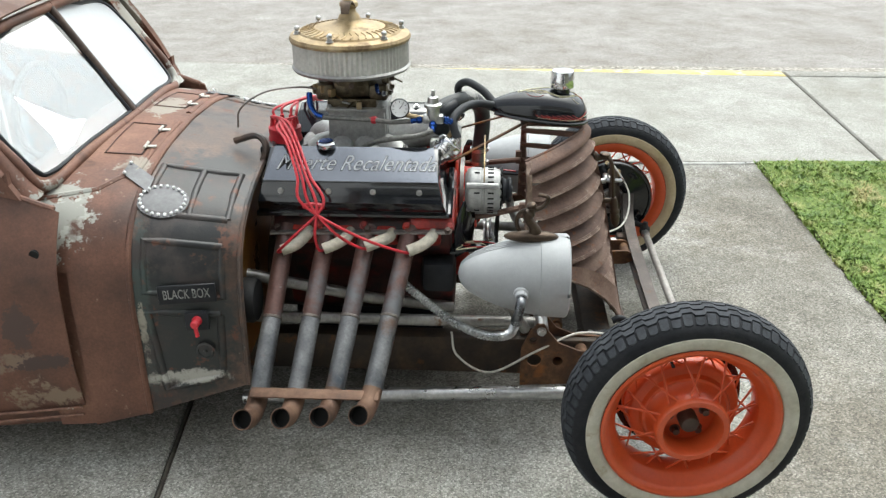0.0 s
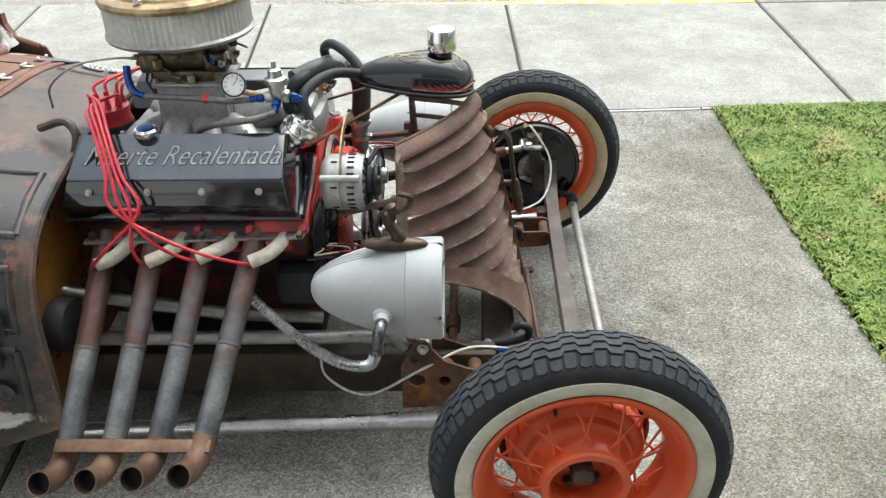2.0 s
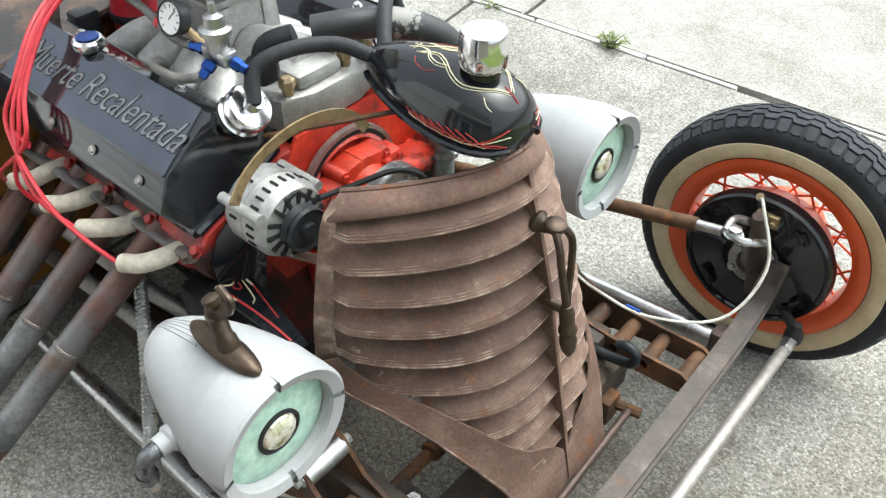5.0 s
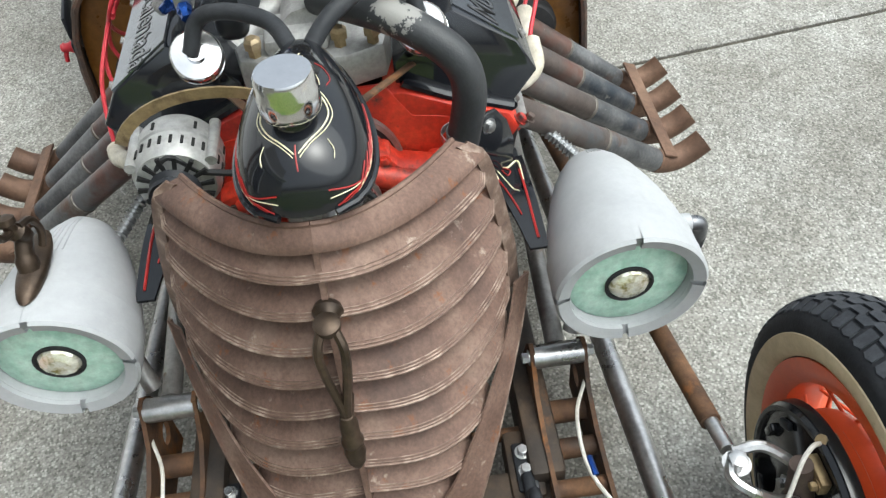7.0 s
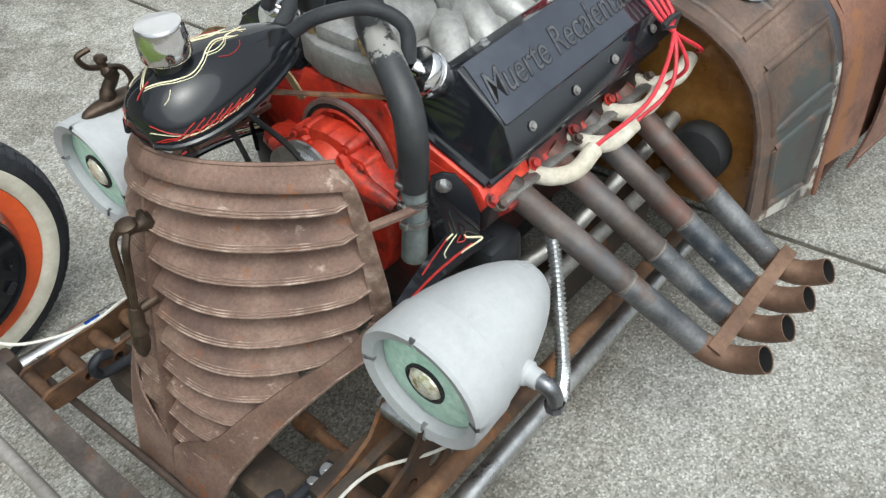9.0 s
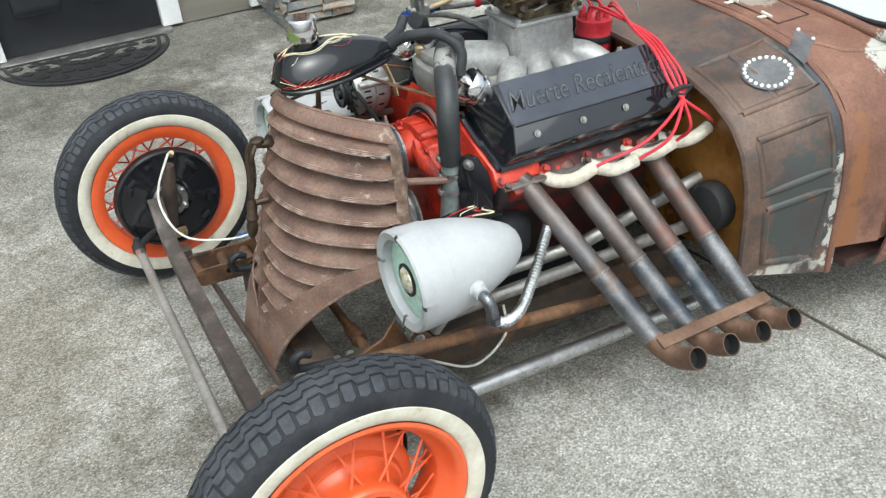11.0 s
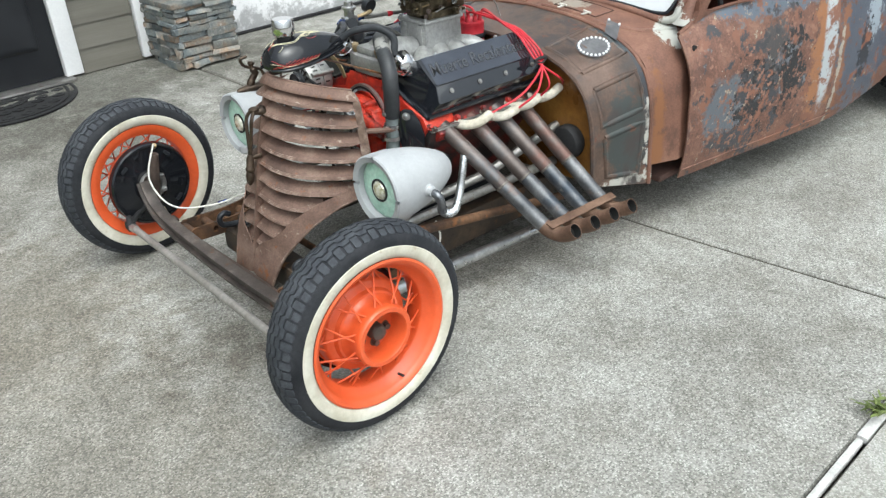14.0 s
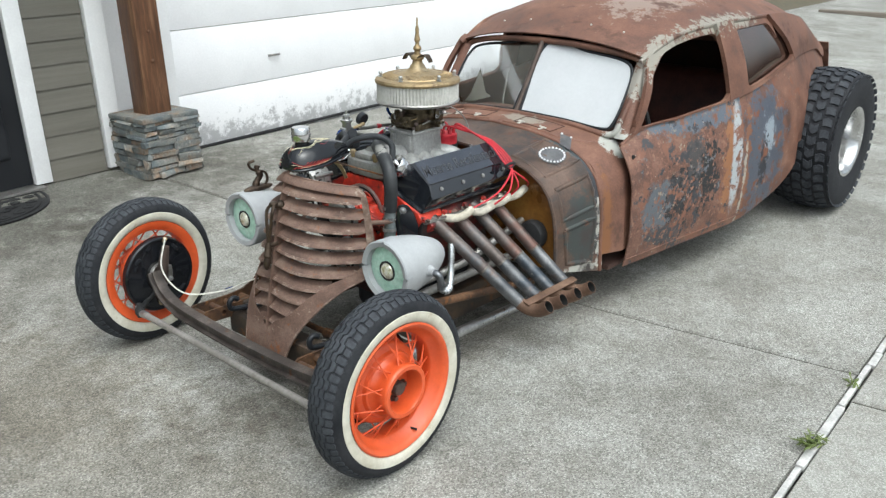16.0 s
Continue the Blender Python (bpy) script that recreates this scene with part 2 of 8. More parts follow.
def speckled(name, base, dark, light, cell=140.0, joint_stain=0.25, dirt_and_shade=(), grit=1.0):
    """Exposed-aggregate concrete: small stones of many greys, weather staining at two sizes, ragged ellipses of dirt
    and painted shade over them.
    """
    m = bpy.data.materials.new(name)
    m.use_nodes = True
    nt = m.node_tree
    N, L = nt.nodes.new, nt.links.new
    bs = nt.nodes["Principled BSDF"]
    co = N("ShaderNodeTexCoord").outputs["Object"]
    vo = N("ShaderNodeTexVoronoi")
    vo.inputs["Scale"].default_value = cell
    L(co, vo.inputs["Vector"])
    sep = N("ShaderNodeSeparateColor")
    L(vo.outputs["Color"], sep.inputs[0])
    ramp = N("ShaderNodeValToRGB")
    el = ramp.color_ramp.elements
    for p, c in ((0.15, dark), (0.4, base), (0.7, tuple(x * 1.08 for x in base)), (0.97, light)):
        e = el.new(p)
        e.color = (*c, 1)
    el.remove(el[0])
    el.remove(el[-1])
    L(sep.outputs[0], ramp.inputs[0])
    stone = N("ShaderNodeMapRange")
    stone.interpolation_type = "SMOOTHSTEP"
    for i, v in enumerate((0.46, 0.78, 1, 0), 1):
        stone.inputs[i].default_value = v
    L(vo.outputs["Distance"], stone.inputs[0])
    bed = N("ShaderNodeMix")
    bed.data_type = "RGBA"
    L(stone.outputs[0], bed.inputs[0])
    bed.inputs[6].default_value = (*(0.78 * x for x in base), 1)
    L(ramp.outputs[0], bed.inputs[7])
    col = bed.outputs[2]

    def mul(col, sc, detail, lo, hi, tint=(1, 1, 1), shift=0.0):
        n = N("ShaderNodeTexNoise")
        n.inputs["Scale"].default_value, n.inputs["Detail"].default_value, n.inputs["Roughness"].default_value = sc, detail, 0.65
        v = N("ShaderNodeVectorMath")
        v.operation = "ADD"
        v.inputs[1].default_value = (shift, shift, 0)
        L(co, v.inputs[0])
        L(v.outputs[0], n.inputs["Vector"])
        r = N("ShaderNodeMapRange")
        for i, x in enumerate((0.33, 0.67, 0, 1), 1):
            r.inputs[i].default_value = x
        L(n.outputs[0], r.inputs[0])
        t = N("ShaderNodeMix")
        t.data_type = "RGBA"
        L(r.outputs[0], t.inputs[0])
        t.inputs[6].default_value = (*(lo * q for q in tint), 1)
        t.inputs[7].default_value = (hi, hi, hi, 1)
        x = N("ShaderNodeMix")
        x.data_type, x.blend_type = "RGBA", "MULTIPLY"
        x.inputs[0].default_value = 1
        L(col, x.inputs[6])
        L(t.outputs[2], x.inputs[7])
        return x.outputs[2]

    col = mul(col, 1.1, 6, 1 - joint_stain, 1.12, (1.0, 0.985, 0.955))
    col = mul(col, 3.6, 7, 0.82, 1.12, (1.0, 0.98, 0.945), 7.0)
    col = mul(col, 19.0, 6, 1 - 0.15 * grit, 1 + 0.1 * grit, (1, 0.99, 0.97), 21.0)
    col = mul(col, 130.0, 4, 1 - 0.2 * grit, 1 + 0.16 * grit, (1, 1, 1), 3.0)
    # ragged ellipses multiplied darker: dirt, and shade painted on the ground
    for (sx, sy), (rx, ry), tint in dirt_and_shade:
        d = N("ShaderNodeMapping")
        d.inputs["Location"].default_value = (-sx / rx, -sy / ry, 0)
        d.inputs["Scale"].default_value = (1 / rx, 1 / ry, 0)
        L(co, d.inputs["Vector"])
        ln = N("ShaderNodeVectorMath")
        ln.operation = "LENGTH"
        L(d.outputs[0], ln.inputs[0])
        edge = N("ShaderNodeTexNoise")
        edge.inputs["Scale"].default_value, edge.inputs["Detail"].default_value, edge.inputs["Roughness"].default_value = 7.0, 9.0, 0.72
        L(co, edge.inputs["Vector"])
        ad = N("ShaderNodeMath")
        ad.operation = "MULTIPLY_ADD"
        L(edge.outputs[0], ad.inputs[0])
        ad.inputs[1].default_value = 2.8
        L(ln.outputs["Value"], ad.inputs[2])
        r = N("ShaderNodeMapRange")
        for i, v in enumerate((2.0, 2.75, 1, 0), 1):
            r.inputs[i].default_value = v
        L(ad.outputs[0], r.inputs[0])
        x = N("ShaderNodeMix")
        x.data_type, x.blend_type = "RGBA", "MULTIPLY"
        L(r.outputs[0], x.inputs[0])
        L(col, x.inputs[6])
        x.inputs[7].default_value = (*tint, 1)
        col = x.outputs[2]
    L(col, bs.inputs["Base Color"])
    bs.inputs["Roughness"].default_value = 0.92
    bs.inputs["Specular IOR Level"].default_value = 0.25
    b = N("ShaderNodeBump")
    b.inputs["Strength"].default_value, b.inputs["Distance"].default_value = 0.3, 0.002
    L(vo.outputs["Distance"], b.inputs["Height"])
    b.invert = True
    L(b.outputs[0], bs.inputs["Normal"])
    return m


RUST = [(0.0, (0.07, 0.032, 0.02)), (0.45, (0.17, 0.068, 0.038)), (0.75, (0.24, 0.1, 0.058)), (1.0, (0.3, 0.15, 0.095))]
# dirt by the lawn; before the house and under the car, painted shade
concrete = speckled("aggregate_concrete", (0.325, 0.323, 0.304), (0.178, 0.177, 0.166), (0.495, 0.492, 0.468), 185.0, 0.3, grit=0.8,
                    dirt_and_shade=[((0.72, 0.2), (0.5, 1.2), (0.82, 0.795, 0.76)), ((0.9, 1.2), (0.5, 0.5), (0.84, 0.82, 0.79)), ((0.15, -1.9), (1.0, 0.55), (0.68, 0.67, 0.65)), ((0.6, -0.7), (0.5, 0.6), (0.8, 0.775, 0.74)), ((0.1, -2.8), (2.6, 0.75), (0.58, 0.58, 0.565)), ((-1.6, -2.6), (0.8, 0.35), (0.8, 0.79, 0.77)), ((-0.5, 0.08), (0.75, 0.32), (0.56, 0.54, 0.51)), ((-1.4, 0.4), (0.8, 0.25), (0.76, 0.74, 0.72))])
walkway = speckled("pale_concrete", (0.345, 0.345, 0.328), (0.24, 0.238, 0.223), (0.45, 0.45, 0.43), 200.0, 0.12, grit=0.45)
asphalt = speckled("worn_asphalt", (0.32, 0.305, 0.295), (0.25, 0.238, 0.228), (0.38, 0.365, 0.352), 110.0, 0.1, grit=0.3)
gutter_grit = speckled("gritty_gutter_concrete", (0.36, 0.34, 0.31), (0.17, 0.155, 0.135), (0.56, 0.54, 0.5), 60.0, 0.25, grit=1.2)
joint_dirt = mat("joint_dirt", [(0, (0.03, 0.027, 0.021)), (1, (0.085, 0.075, 0.058))], 20, 0.95)
kerb_paint = mat("worn_yellow_kerb_paint", [(0, (0.52, 0.39, 0.1)), (1, (0.58, 0.48, 0.22))], 9, 0.8, patches=[((0.45, 0.43, 0.39), 11, 0.54, 0.6, 4, 0.9)])
earth = mat("soil", [(0, (0.06, 0.05, 0.03)), (1, (0.12, 0.1, 0.06))], 14, 0.95)
rust_grille = mat("brown_rusted_sheet", [(0, (0.08, 0.046, 0.035)), (0.5, (0.148, 0.089, 0.067)), (1, (0.22, 0.148, 0.115))], 9, 0.72, 0.08, 0.2, 0.5, 120, 0.0015, 0.3, 160,
                  patches=[((0.22, 0.085, 0.035), 22, 0.6, 0.68, 5, 0.85), ((0.33, 0.26, 0.21), 30, 0.64, 0.72, 9, 0.6)])
rust_frame = mat("orange_rusted_steel", [(0, (0.028, 0.018, 0.013)), (0.5, (0.085, 0.043, 0.022)), (1, (0.19, 0.1, 0.05))], 12, 0.75, 0.1, 0.2, 0.4, 120, patches=[((0.25, 0.1, 0.03), 10, 0.56, 0.66, 5, 0.85), ((0.03, 0.022, 0.018), 18, 0.6, 0.7, 9, 0.6)])
# rusted frame steel again, the shadow on the rails put into its colour
frame_shaded = mat("shaded_frame_steel", [(0, (0.016, 0.013, 0.011)), (0.5, (0.04, 0.029, 0.021)), (1, (0.085, 0.056, 0.036))], 12, 0.65, 0.1, 0.2, 0.4, 120, patches=[((0.17, 0.075, 0.028), 9, 0.6, 0.7, 5, 0.85)])
dark_steel = mat("dark_brown_steel", [(0, (0.05, 0.036, 0.03)), (1, (0.13, 0.095, 0.08))], 10, 0.55, 0.12, 0.5, 0.3, 140)
bare_steel = mat("bare_grey_steel", [(0, (0.22, 0.21, 0.2)), (1, (0.42, 0.41, 0.39))], 9, 0.42, 0.12, 0.75, 0.15, 160, patches=[((0.2, 0.11, 0.06), 16, 0.62, 0.7, 3, 0.8)])
zinc = mat("zinc_plated_metal", [(0, (0.36, 0.36, 0.36)), (1, (0.56, 0.56, 0.56))], 14, 0.32, 0.1, 0.95, 0.1, 200)
chrome = mat("chrome", [(0, (0.68, 0.68, 0.69)), (1, (0.78, 0.78, 0.79))], 8, 0.14, 0.03, 1.0, 0.02, 80, fine=0.03)
cast_alu = mat("cast_aluminium", [(0, (0.3, 0.3, 0.29)), (1, (0.45, 0.45, 0.44))], 14, 0.5, 0.12, 0.6, 0.5, 260, 0.0015)
black_gloss = mat("gloss_black_paint", [(0, (0.007, 0.008, 0.01)), (1, (0.012, 0.013, 0.016))], 5, 0.08, 0.03, 0.0, 0.03, 40, fine=0.05)
black_satin = mat("satin_black_paint", [(0, (0.012, 0.013, 0.016)), (1, (0.028, 0.03, 0.034))], 9, 0.34, 0.08, 0.0, 0.12, 160, fine=0.15)
cover_gloss = mat("gloss_black_cast_cover", [(0, (0.008, 0.009, 0.012)), (1, (0.016, 0.018, 0.022))], 6, 0.1, 0.04, 0.0, 0.06, 60, fine=0.1, coat=0.5)
tie_steel = mat("stained_steel_rod", [(0, (0.22, 0.2, 0.185)), (1, (0.36, 0.34, 0.32))], 9, 0.48, 0.1, 0.45, 0.2, 140)
# gloss black facet with the sky's reflection put in as blue-grey metal
brushed = mat("gloss_black_sky_sheen", [(0, (0.1, 0.108, 0.128)), (1, (0.15, 0.16, 0.182))], 8, 0.08, 0.05, 0.85, 0.05, 60, fine=0.12)
script_grey = mat("matt_engraved_grey", [(0, (0.2, 0.205, 0.215)), (1, (0.3, 0.305, 0.315))], 60, 0.42, 0.1, 0.75, 0.3, 200)
# the same script grey for the left cover, its weaker light painted in
script_shaded = mat("shaded_engraved_grey", [(0, (0.1, 0.105, 0.115)), (1, (0.17, 0.175, 0.185))], 60, 0.35, 0.1, 0.8, 0.3, 200)
stub_grey = mat("grey_green_pipe_paint", [(0, (0.14, 0.165, 0.165)), (1, (0.25, 0.28, 0.28))], 20, 0.4, 0.1, 0.3, 0.15, 120)
rubber = mat("black_rubber", [(0, (0.016, 0.016, 0.017)), (1, (0.034, 0.034, 0.035))], 14, 0.62, 0.1, 0.0, 0.25, 180, fine=0.2)
tyre_rubber = mat("dusty_tyre_rubber", [(0, (0.012, 0.013, 0.016)), (1, (0.032, 0.033, 0.037))], 10, 0.72, 0.1, 0.0, 0.3, 220, fine=0.25, own=True)
tread_rubber = mat("grey_worn_tread", [(0, (0.028, 0.031, 0.037)), (1, (0.06, 0.064, 0.072))], 16, 0.75, 0.1, 0.0, 0.3, 220, fine=0.3, own=True)
# edge wear, with highlights along the lips put into the same colour
worn_lit_edge = mat("worn_lit_sheet_edge", [(0, (0.1, 0.062, 0.046)), (0.5, (0.18, 0.12, 0.092)), (1, (0.42, 0.33, 0.27))], 30, 0.6, 0.1, 0.3, 0.3, 160)
tan_wall = mat("tan_stained_whitewall", [(0, (0.46, 0.36, 0.22)), (1, (0.62, 0.52, 0.36))], 12, 0.7, 0.08, 0.0, 0.15, 120, fine=0.12, own=True, patches=[((0.3, 0.2, 0.11), 20, 0.64, 0.74, 4, 0.8)])
whitewall = mat("aged_whitewall_rubber", [(0, (0.44, 0.41, 0.32)), (0.6, (0.56, 0.535, 0.45)), (1, (0.63, 0.61, 0.53))], 14, 0.7, 0.08, 0.0, 0.15, 120, fine=0.1, own=True, patches=[((0.4, 0.34, 0.24), 24, 0.6, 0.72, 4, 0.8)])
orange = mat("orange_wheel_enamel", [(0, (0.58, 0.08, 0.02)), (1, (0.68, 0.112, 0.034))], 8, 0.38, 0.08, 0.0, 0.1, 120, fine=0.08, coat=0.15, own=True)
engine_red = mat("orange_red_engine_enamel", [(0, (0.34, 0.017, 0.0102)), (0.6, (0.578, 0.0382, 0.017)), (1, (0.663, 0.068, 0.0255))], 12, 0.42, 0.12, 0.0, 0.3, 120, fine=0.3, patches=[((0.16, 0.02, 0.014), 9, 0.52, 0.66, 11, 0.5), ((0.04, 0.022, 0.018), 16, 0.56, 0.68, 6, 0.6)])
wire_red = mat("red_silicone_cable", [(0, (0.42, 0.014, 0.025)), (1, (0.55, 0.03, 0.045))], 20, 0.4, 0.05, bump=0.05)
boot_cloth = mat("cream_heat_sleeve", [(0, (0.4, 0.36, 0.28)), (1, (0.62, 0.58, 0.5))], 24, 0.9, 0.05, bump=0.6, bscale=260)
hose_rubber = mat("ribbed_black_hose", [(0, (0.02, 0.022, 0.025)), (1, (0.04, 0.042, 0.046))], 14, 0.5, 0.1, bump=0.3, bscale=240)
headlamp_grey = mat("grey_primer_cast", [(0, (0.32, 0.33, 0.34)), (1, (0.4, 0.41, 0.42))], 7, 0.55, 0.08, 0.0, 0.3, 150, 0.001, fine=0.06, patches=[((0.3, 0.3, 0.3), 30, 0.68, 0.75, 4, 0.6)])
lens_green = mat("frosted_green_lens", [(0, (0.32, 0.54, 0.43)), (1, (0.55, 0.72, 0.62))], 45, 0.4, 0.1, 0.0, 0.4, 120, fine=0.2)
amber_glass = mat("clear_lamp_centre", [(0, (0.3, 0.26, 0.1)), (0.45, (0.75, 0.73, 0.6)), (1, (0.9, 0.9, 0.84))], 70, 0.06, 0.03, 0.45, 0.6, 90, fine=0.3)
brass = mat("old_brass", [(0, (0.24, 0.165, 0.08)), (0.6, (0.36, 0.27, 0.15)), (1, (0.46, 0.38, 0.26))], 12, 0.5, 0.12, 0.6, 0.25, 120, patches=[((0.15, 0.1, 0.055), 13, 0.54, 0.66, 6, 0.6), ((0.42, 0.4, 0.36), 9, 0.62, 0.72, 12, 0.5)])
bronze = mat("dark_bronze", [(0, (0.035, 0.026, 0.02)), (1, (0.11, 0.076, 0.052))], 16, 0.45, 0.12, 0.7, 0.3, 120)
filter_paper = mat("pleated_filter_paper", [(0, (0.36, 0.35, 0.32)), (1, (0.56, 0.55, 0.52))], 10, 0.9, 0.05, bump=0.2, fine=0.15)
header_pipe = mat("heat_blued_exhaust_steel", [(0, (0.078, 0.0803, 0.0858)), (0.5, (0.133, 0.135, 0.14)), (1, (0.218, 0.218, 0.222))], 11, 0.42, 0.12, 0.6, 0.25, 160, 0.001, 0.3, 130,
                  patches=[((0.13, 0.075, 0.05), 7, 0.55, 0.68, 5, 0.6), ((0.05, 0.06, 0.075), 5, 0.56, 0.66, 15, 0.35), ((0.34, 0.33, 0.3), 34, 0.64, 0.72, 8, 0.5)])
rust_pipe = mat("rusted_exhaust_tip", [(0, (0.065, 0.038, 0.027)), (0.5, (0.13, 0.074, 0.048)), (1, (0.21, 0.13, 0.088))], 9, 0.65, 0.1, 0.4, 0.3, 140)
red_primer_pipe = mat("brown_red_oxide_pipe", [(0, (0.075, 0.046, 0.042)), (0.5, (0.118, 0.062, 0.052)), (1, (0.15, 0.1, 0.09))], 7, 0.42, 0.1, 0.4, 0.25, 140, patches=[((0.125, 0.125, 0.13), 6, 0.47, 0.6, 3, 0.4), ((0.2, 0.19, 0.18), 40, 0.66, 0.74, 7, 0.5)])
left_pipe = mat("brown_grey_exhaust_steel", [(0, (0.07, 0.058, 0.053)), (0.5, (0.115, 0.092, 0.083)), (1, (0.17, 0.145, 0.135))], 7, 0.42, 0.1, 0.45, 0.25, 140, patches=[((0.13, 0.066, 0.052), 6, 0.5, 0.62, 3, 0.5), ((0.1, 0.105, 0.112), 5, 0.54, 0.64, 13, 0.38), ((0.26, 0.24, 0.22), 40, 0.66, 0.74, 7, 0.5)])
weld = mat("weld_bead", [(0, (0.1, 0.085, 0.07)), (1, (0.22, 0.2, 0.18))], 60, 0.5, 0.1, 0.6, 0.6, 200)
for m in (tyre_rubber, rubber, hose_rubber, tread_rubber, black_satin):
    m.node_tree.nodes["Principled BSDF"].inputs["Specular IOR Level"].default_value = 0.2
# one black for sooty bores and print, and for shade painted into slots
matt_black = mat("matt_black", (0.006, 0.006, 0.006), 9, 0.9, bump=0.1)
blue_alloy = mat("blue_anodised_fitting", [(0, (0.01, 0.04, 0.2)), (1, (0.02, 0.075, 0.3))], 20, 0.25, 0.05, 0.8, 0.05)
conduit_m = mat("plated_flexible_conduit", [(0, (0.36, 0.37, 0.38)), (1, (0.55, 0.56, 0.57))], 20, 0.3, 0.1, 0.95, 0.1, 200)
white_cable = mat("white_cable", [(0, (0.5, 0.48, 0.43)), (1, (0.62, 0.6, 0.55))], 20, 0.5, 0.05, bump=0.05)
white_paint = mat("white_house_paint", [(0, (0.76, 0.76, 0.765)), (1, (0.82, 0.82, 0.825))], 4, 0.5, 0.08, bump=0.15, bscale=120, fine=0.05)
pin_cream = mat("cream_pinstripe", (0.72, 0.66, 0.45), 9, 0.4, bump=0)
pin_red = mat("red_pinstripe", (0.33, 0.016, 0.014), 9, 0.4, bump=0)

# ---- ground ----
def rise(y, x=None):
    """Height of the paving: the drive falls gently from the house; the street side climbs towards -x."""
    z = table([(-3.6, 0.08), (-3.0, 0.075), (-2.4, 0.06), (-1.1, 0.0), (-0.75, -0.012), (0.75, -0.016), (1.2, -0.006), (1.8, 0.008), (20, 0.008)], y)
    if x is not None and y > 1.8:
        z += 0.026 * max(-1.0, min(12.0, 1.68 - x)) * min(1.0, (y - 1.8) / 1.9)
    return z


LAWN_X, WALK_Y, KERB_Y = 1.0, 1.8, 3.6

bm = B()
ys = [-300, -40, -8, -3.6, -2.4, -1.1, -0.75, 0.0, 0.6, 1.0, 1.8, 2.2, 4.2, 8, 40, 300]
xs = [-300, -40, -8, 0, 8, 40, 300]
grid = [[bm.verts.new((x, y, rise(max(-3.6, min(y, 20))) - 0.13)) for y in ys] for x in xs]
for i in range(len(xs) - 1):
    for j in range(len(ys) - 1):
        bm.faces.new((grid[i][j], grid[i + 1][j], grid[i + 1][j + 1], grid[i][j + 1]))
tagged(link("ground", bm, earth), "bare brown soil under the paving and lawn", "ground", kind="structure")


def slab(name, x0, x1, y0, y1, m, label, thick=0.12, lift=0.0, parent=None, skew=0.0, skew_r=0.0):
    """A concrete slab that follows the lie of the land, its top edges eased."""
    n = max(2, int((y1 - y0) / 0.15))
    e = 0.008
    bm = B()
    rows = []
    for i in range(n + 1):
        y = lerp(y0, y1, i / n)
        t = y + (e if i == 0 else -e if i == n else 0)
        xl, xr = x0 + skew * y, x1 + skew_r * y
        zl, zr = rise(y, xl) + lift, rise(y, xr) + lift
        rows.append([bm.verts.new(p) for p in ((xl, y, zl - thick), (xl, y, zl - e), (xl + e, t, zl), (xr - e, t, zr), (xr, y, zr - e), (xr, y, zr - thick))])
    for a, b in zip(rows, rows[1:]):
        for k in range(5):
            bm.faces.new((a[k], a[k + 1], b[k + 1], b[k]))
    bm.faces.new(rows[0][::-1])
    bm.faces.new(rows[-1])
    bmesh.ops.recalc_face_normals(bm, faces=bm.faces[:])
    return tagged(link(name, bm, m, parent), label, "driveway" if "drive" in name else "pavement", kind="structure")


J = 0.009
DRIVE = [(-22.0, 0.0), (-8.2, 0.0), (-4.85, 0.0), (-1.487, -0.059), (LAWN_X - 0.01, 0.018)]
for (x0, k0), (x1, k1) in zip(DRIVE, DRIVE[1:]):
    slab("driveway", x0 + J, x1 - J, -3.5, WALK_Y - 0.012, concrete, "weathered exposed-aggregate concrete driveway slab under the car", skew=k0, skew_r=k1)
PAVED = [(-9.0, 0.0), (-7.45, 0.0), (-5.9, 0.0), (-4.35, -0.02), (-2.83, -0.03), (-1.3, -0.033), (0.11, 0.01), (1.585, 0.07), (3.1, 0.07), (4.7, 0.07), (9.0, 0.0)]
for (x0, k0), (x1, k1) in zip(PAVED, PAVED[1:]):
    slab("pavement", x0 + J, x1 - J, WALK_Y + 0.016, KERB_Y, walkway, "pale brushed-concrete pavement slab with dark joints", skew=k0, skew_r=k1)
# dirt in the joints
for x, k in DRIVE[1:-1]:
    slab("joint", x - 0.011, x + 0.011, -3.5, WALK_Y - 0.013, joint_dirt, "dark dirt in the joint between driveway slabs", 0.1, -0.007, skew=k, skew_r=k)
for x, k in PAVED[1:-1]:
    slab("joint", x - 0.011, x + 0.011, WALK_Y + 0.017, KERB_Y, joint_dirt, "dark dirt in the joint between pavement slabs", 0.1, -0.007, skew=k, skew_r=k)
# pale sealant between driveway and pavement, cracked and lifted here and there
bm = B()
rng = random.Random(4)
x = -8.0
while x < LAWN_X:
    w = rng.uniform(0.12, 0.5)
    if rng.random() > 0.14:
        y = WALK_Y + 0.004
        box(bm, (x + w / 2, y - 0.002 + rng.uniform(-0.004, 0.004), rise(y) - 0.009), (w * 0.975, 0.025 + rng.uniform(-0.007, 0.006), 0.024), None, 0.004)
    x += w
sealant = mat("grey_white_sealant", [(0, (0.36, 0.355, 0.34)), (1, (0.6, 0.59, 0.57))], 14, 0.8, bump=0.5, bscale=60)
tagged(link("joint_sealant", bm, sealant), "cracked off-white sealant in the pavement joint", "joint", kind="structure")
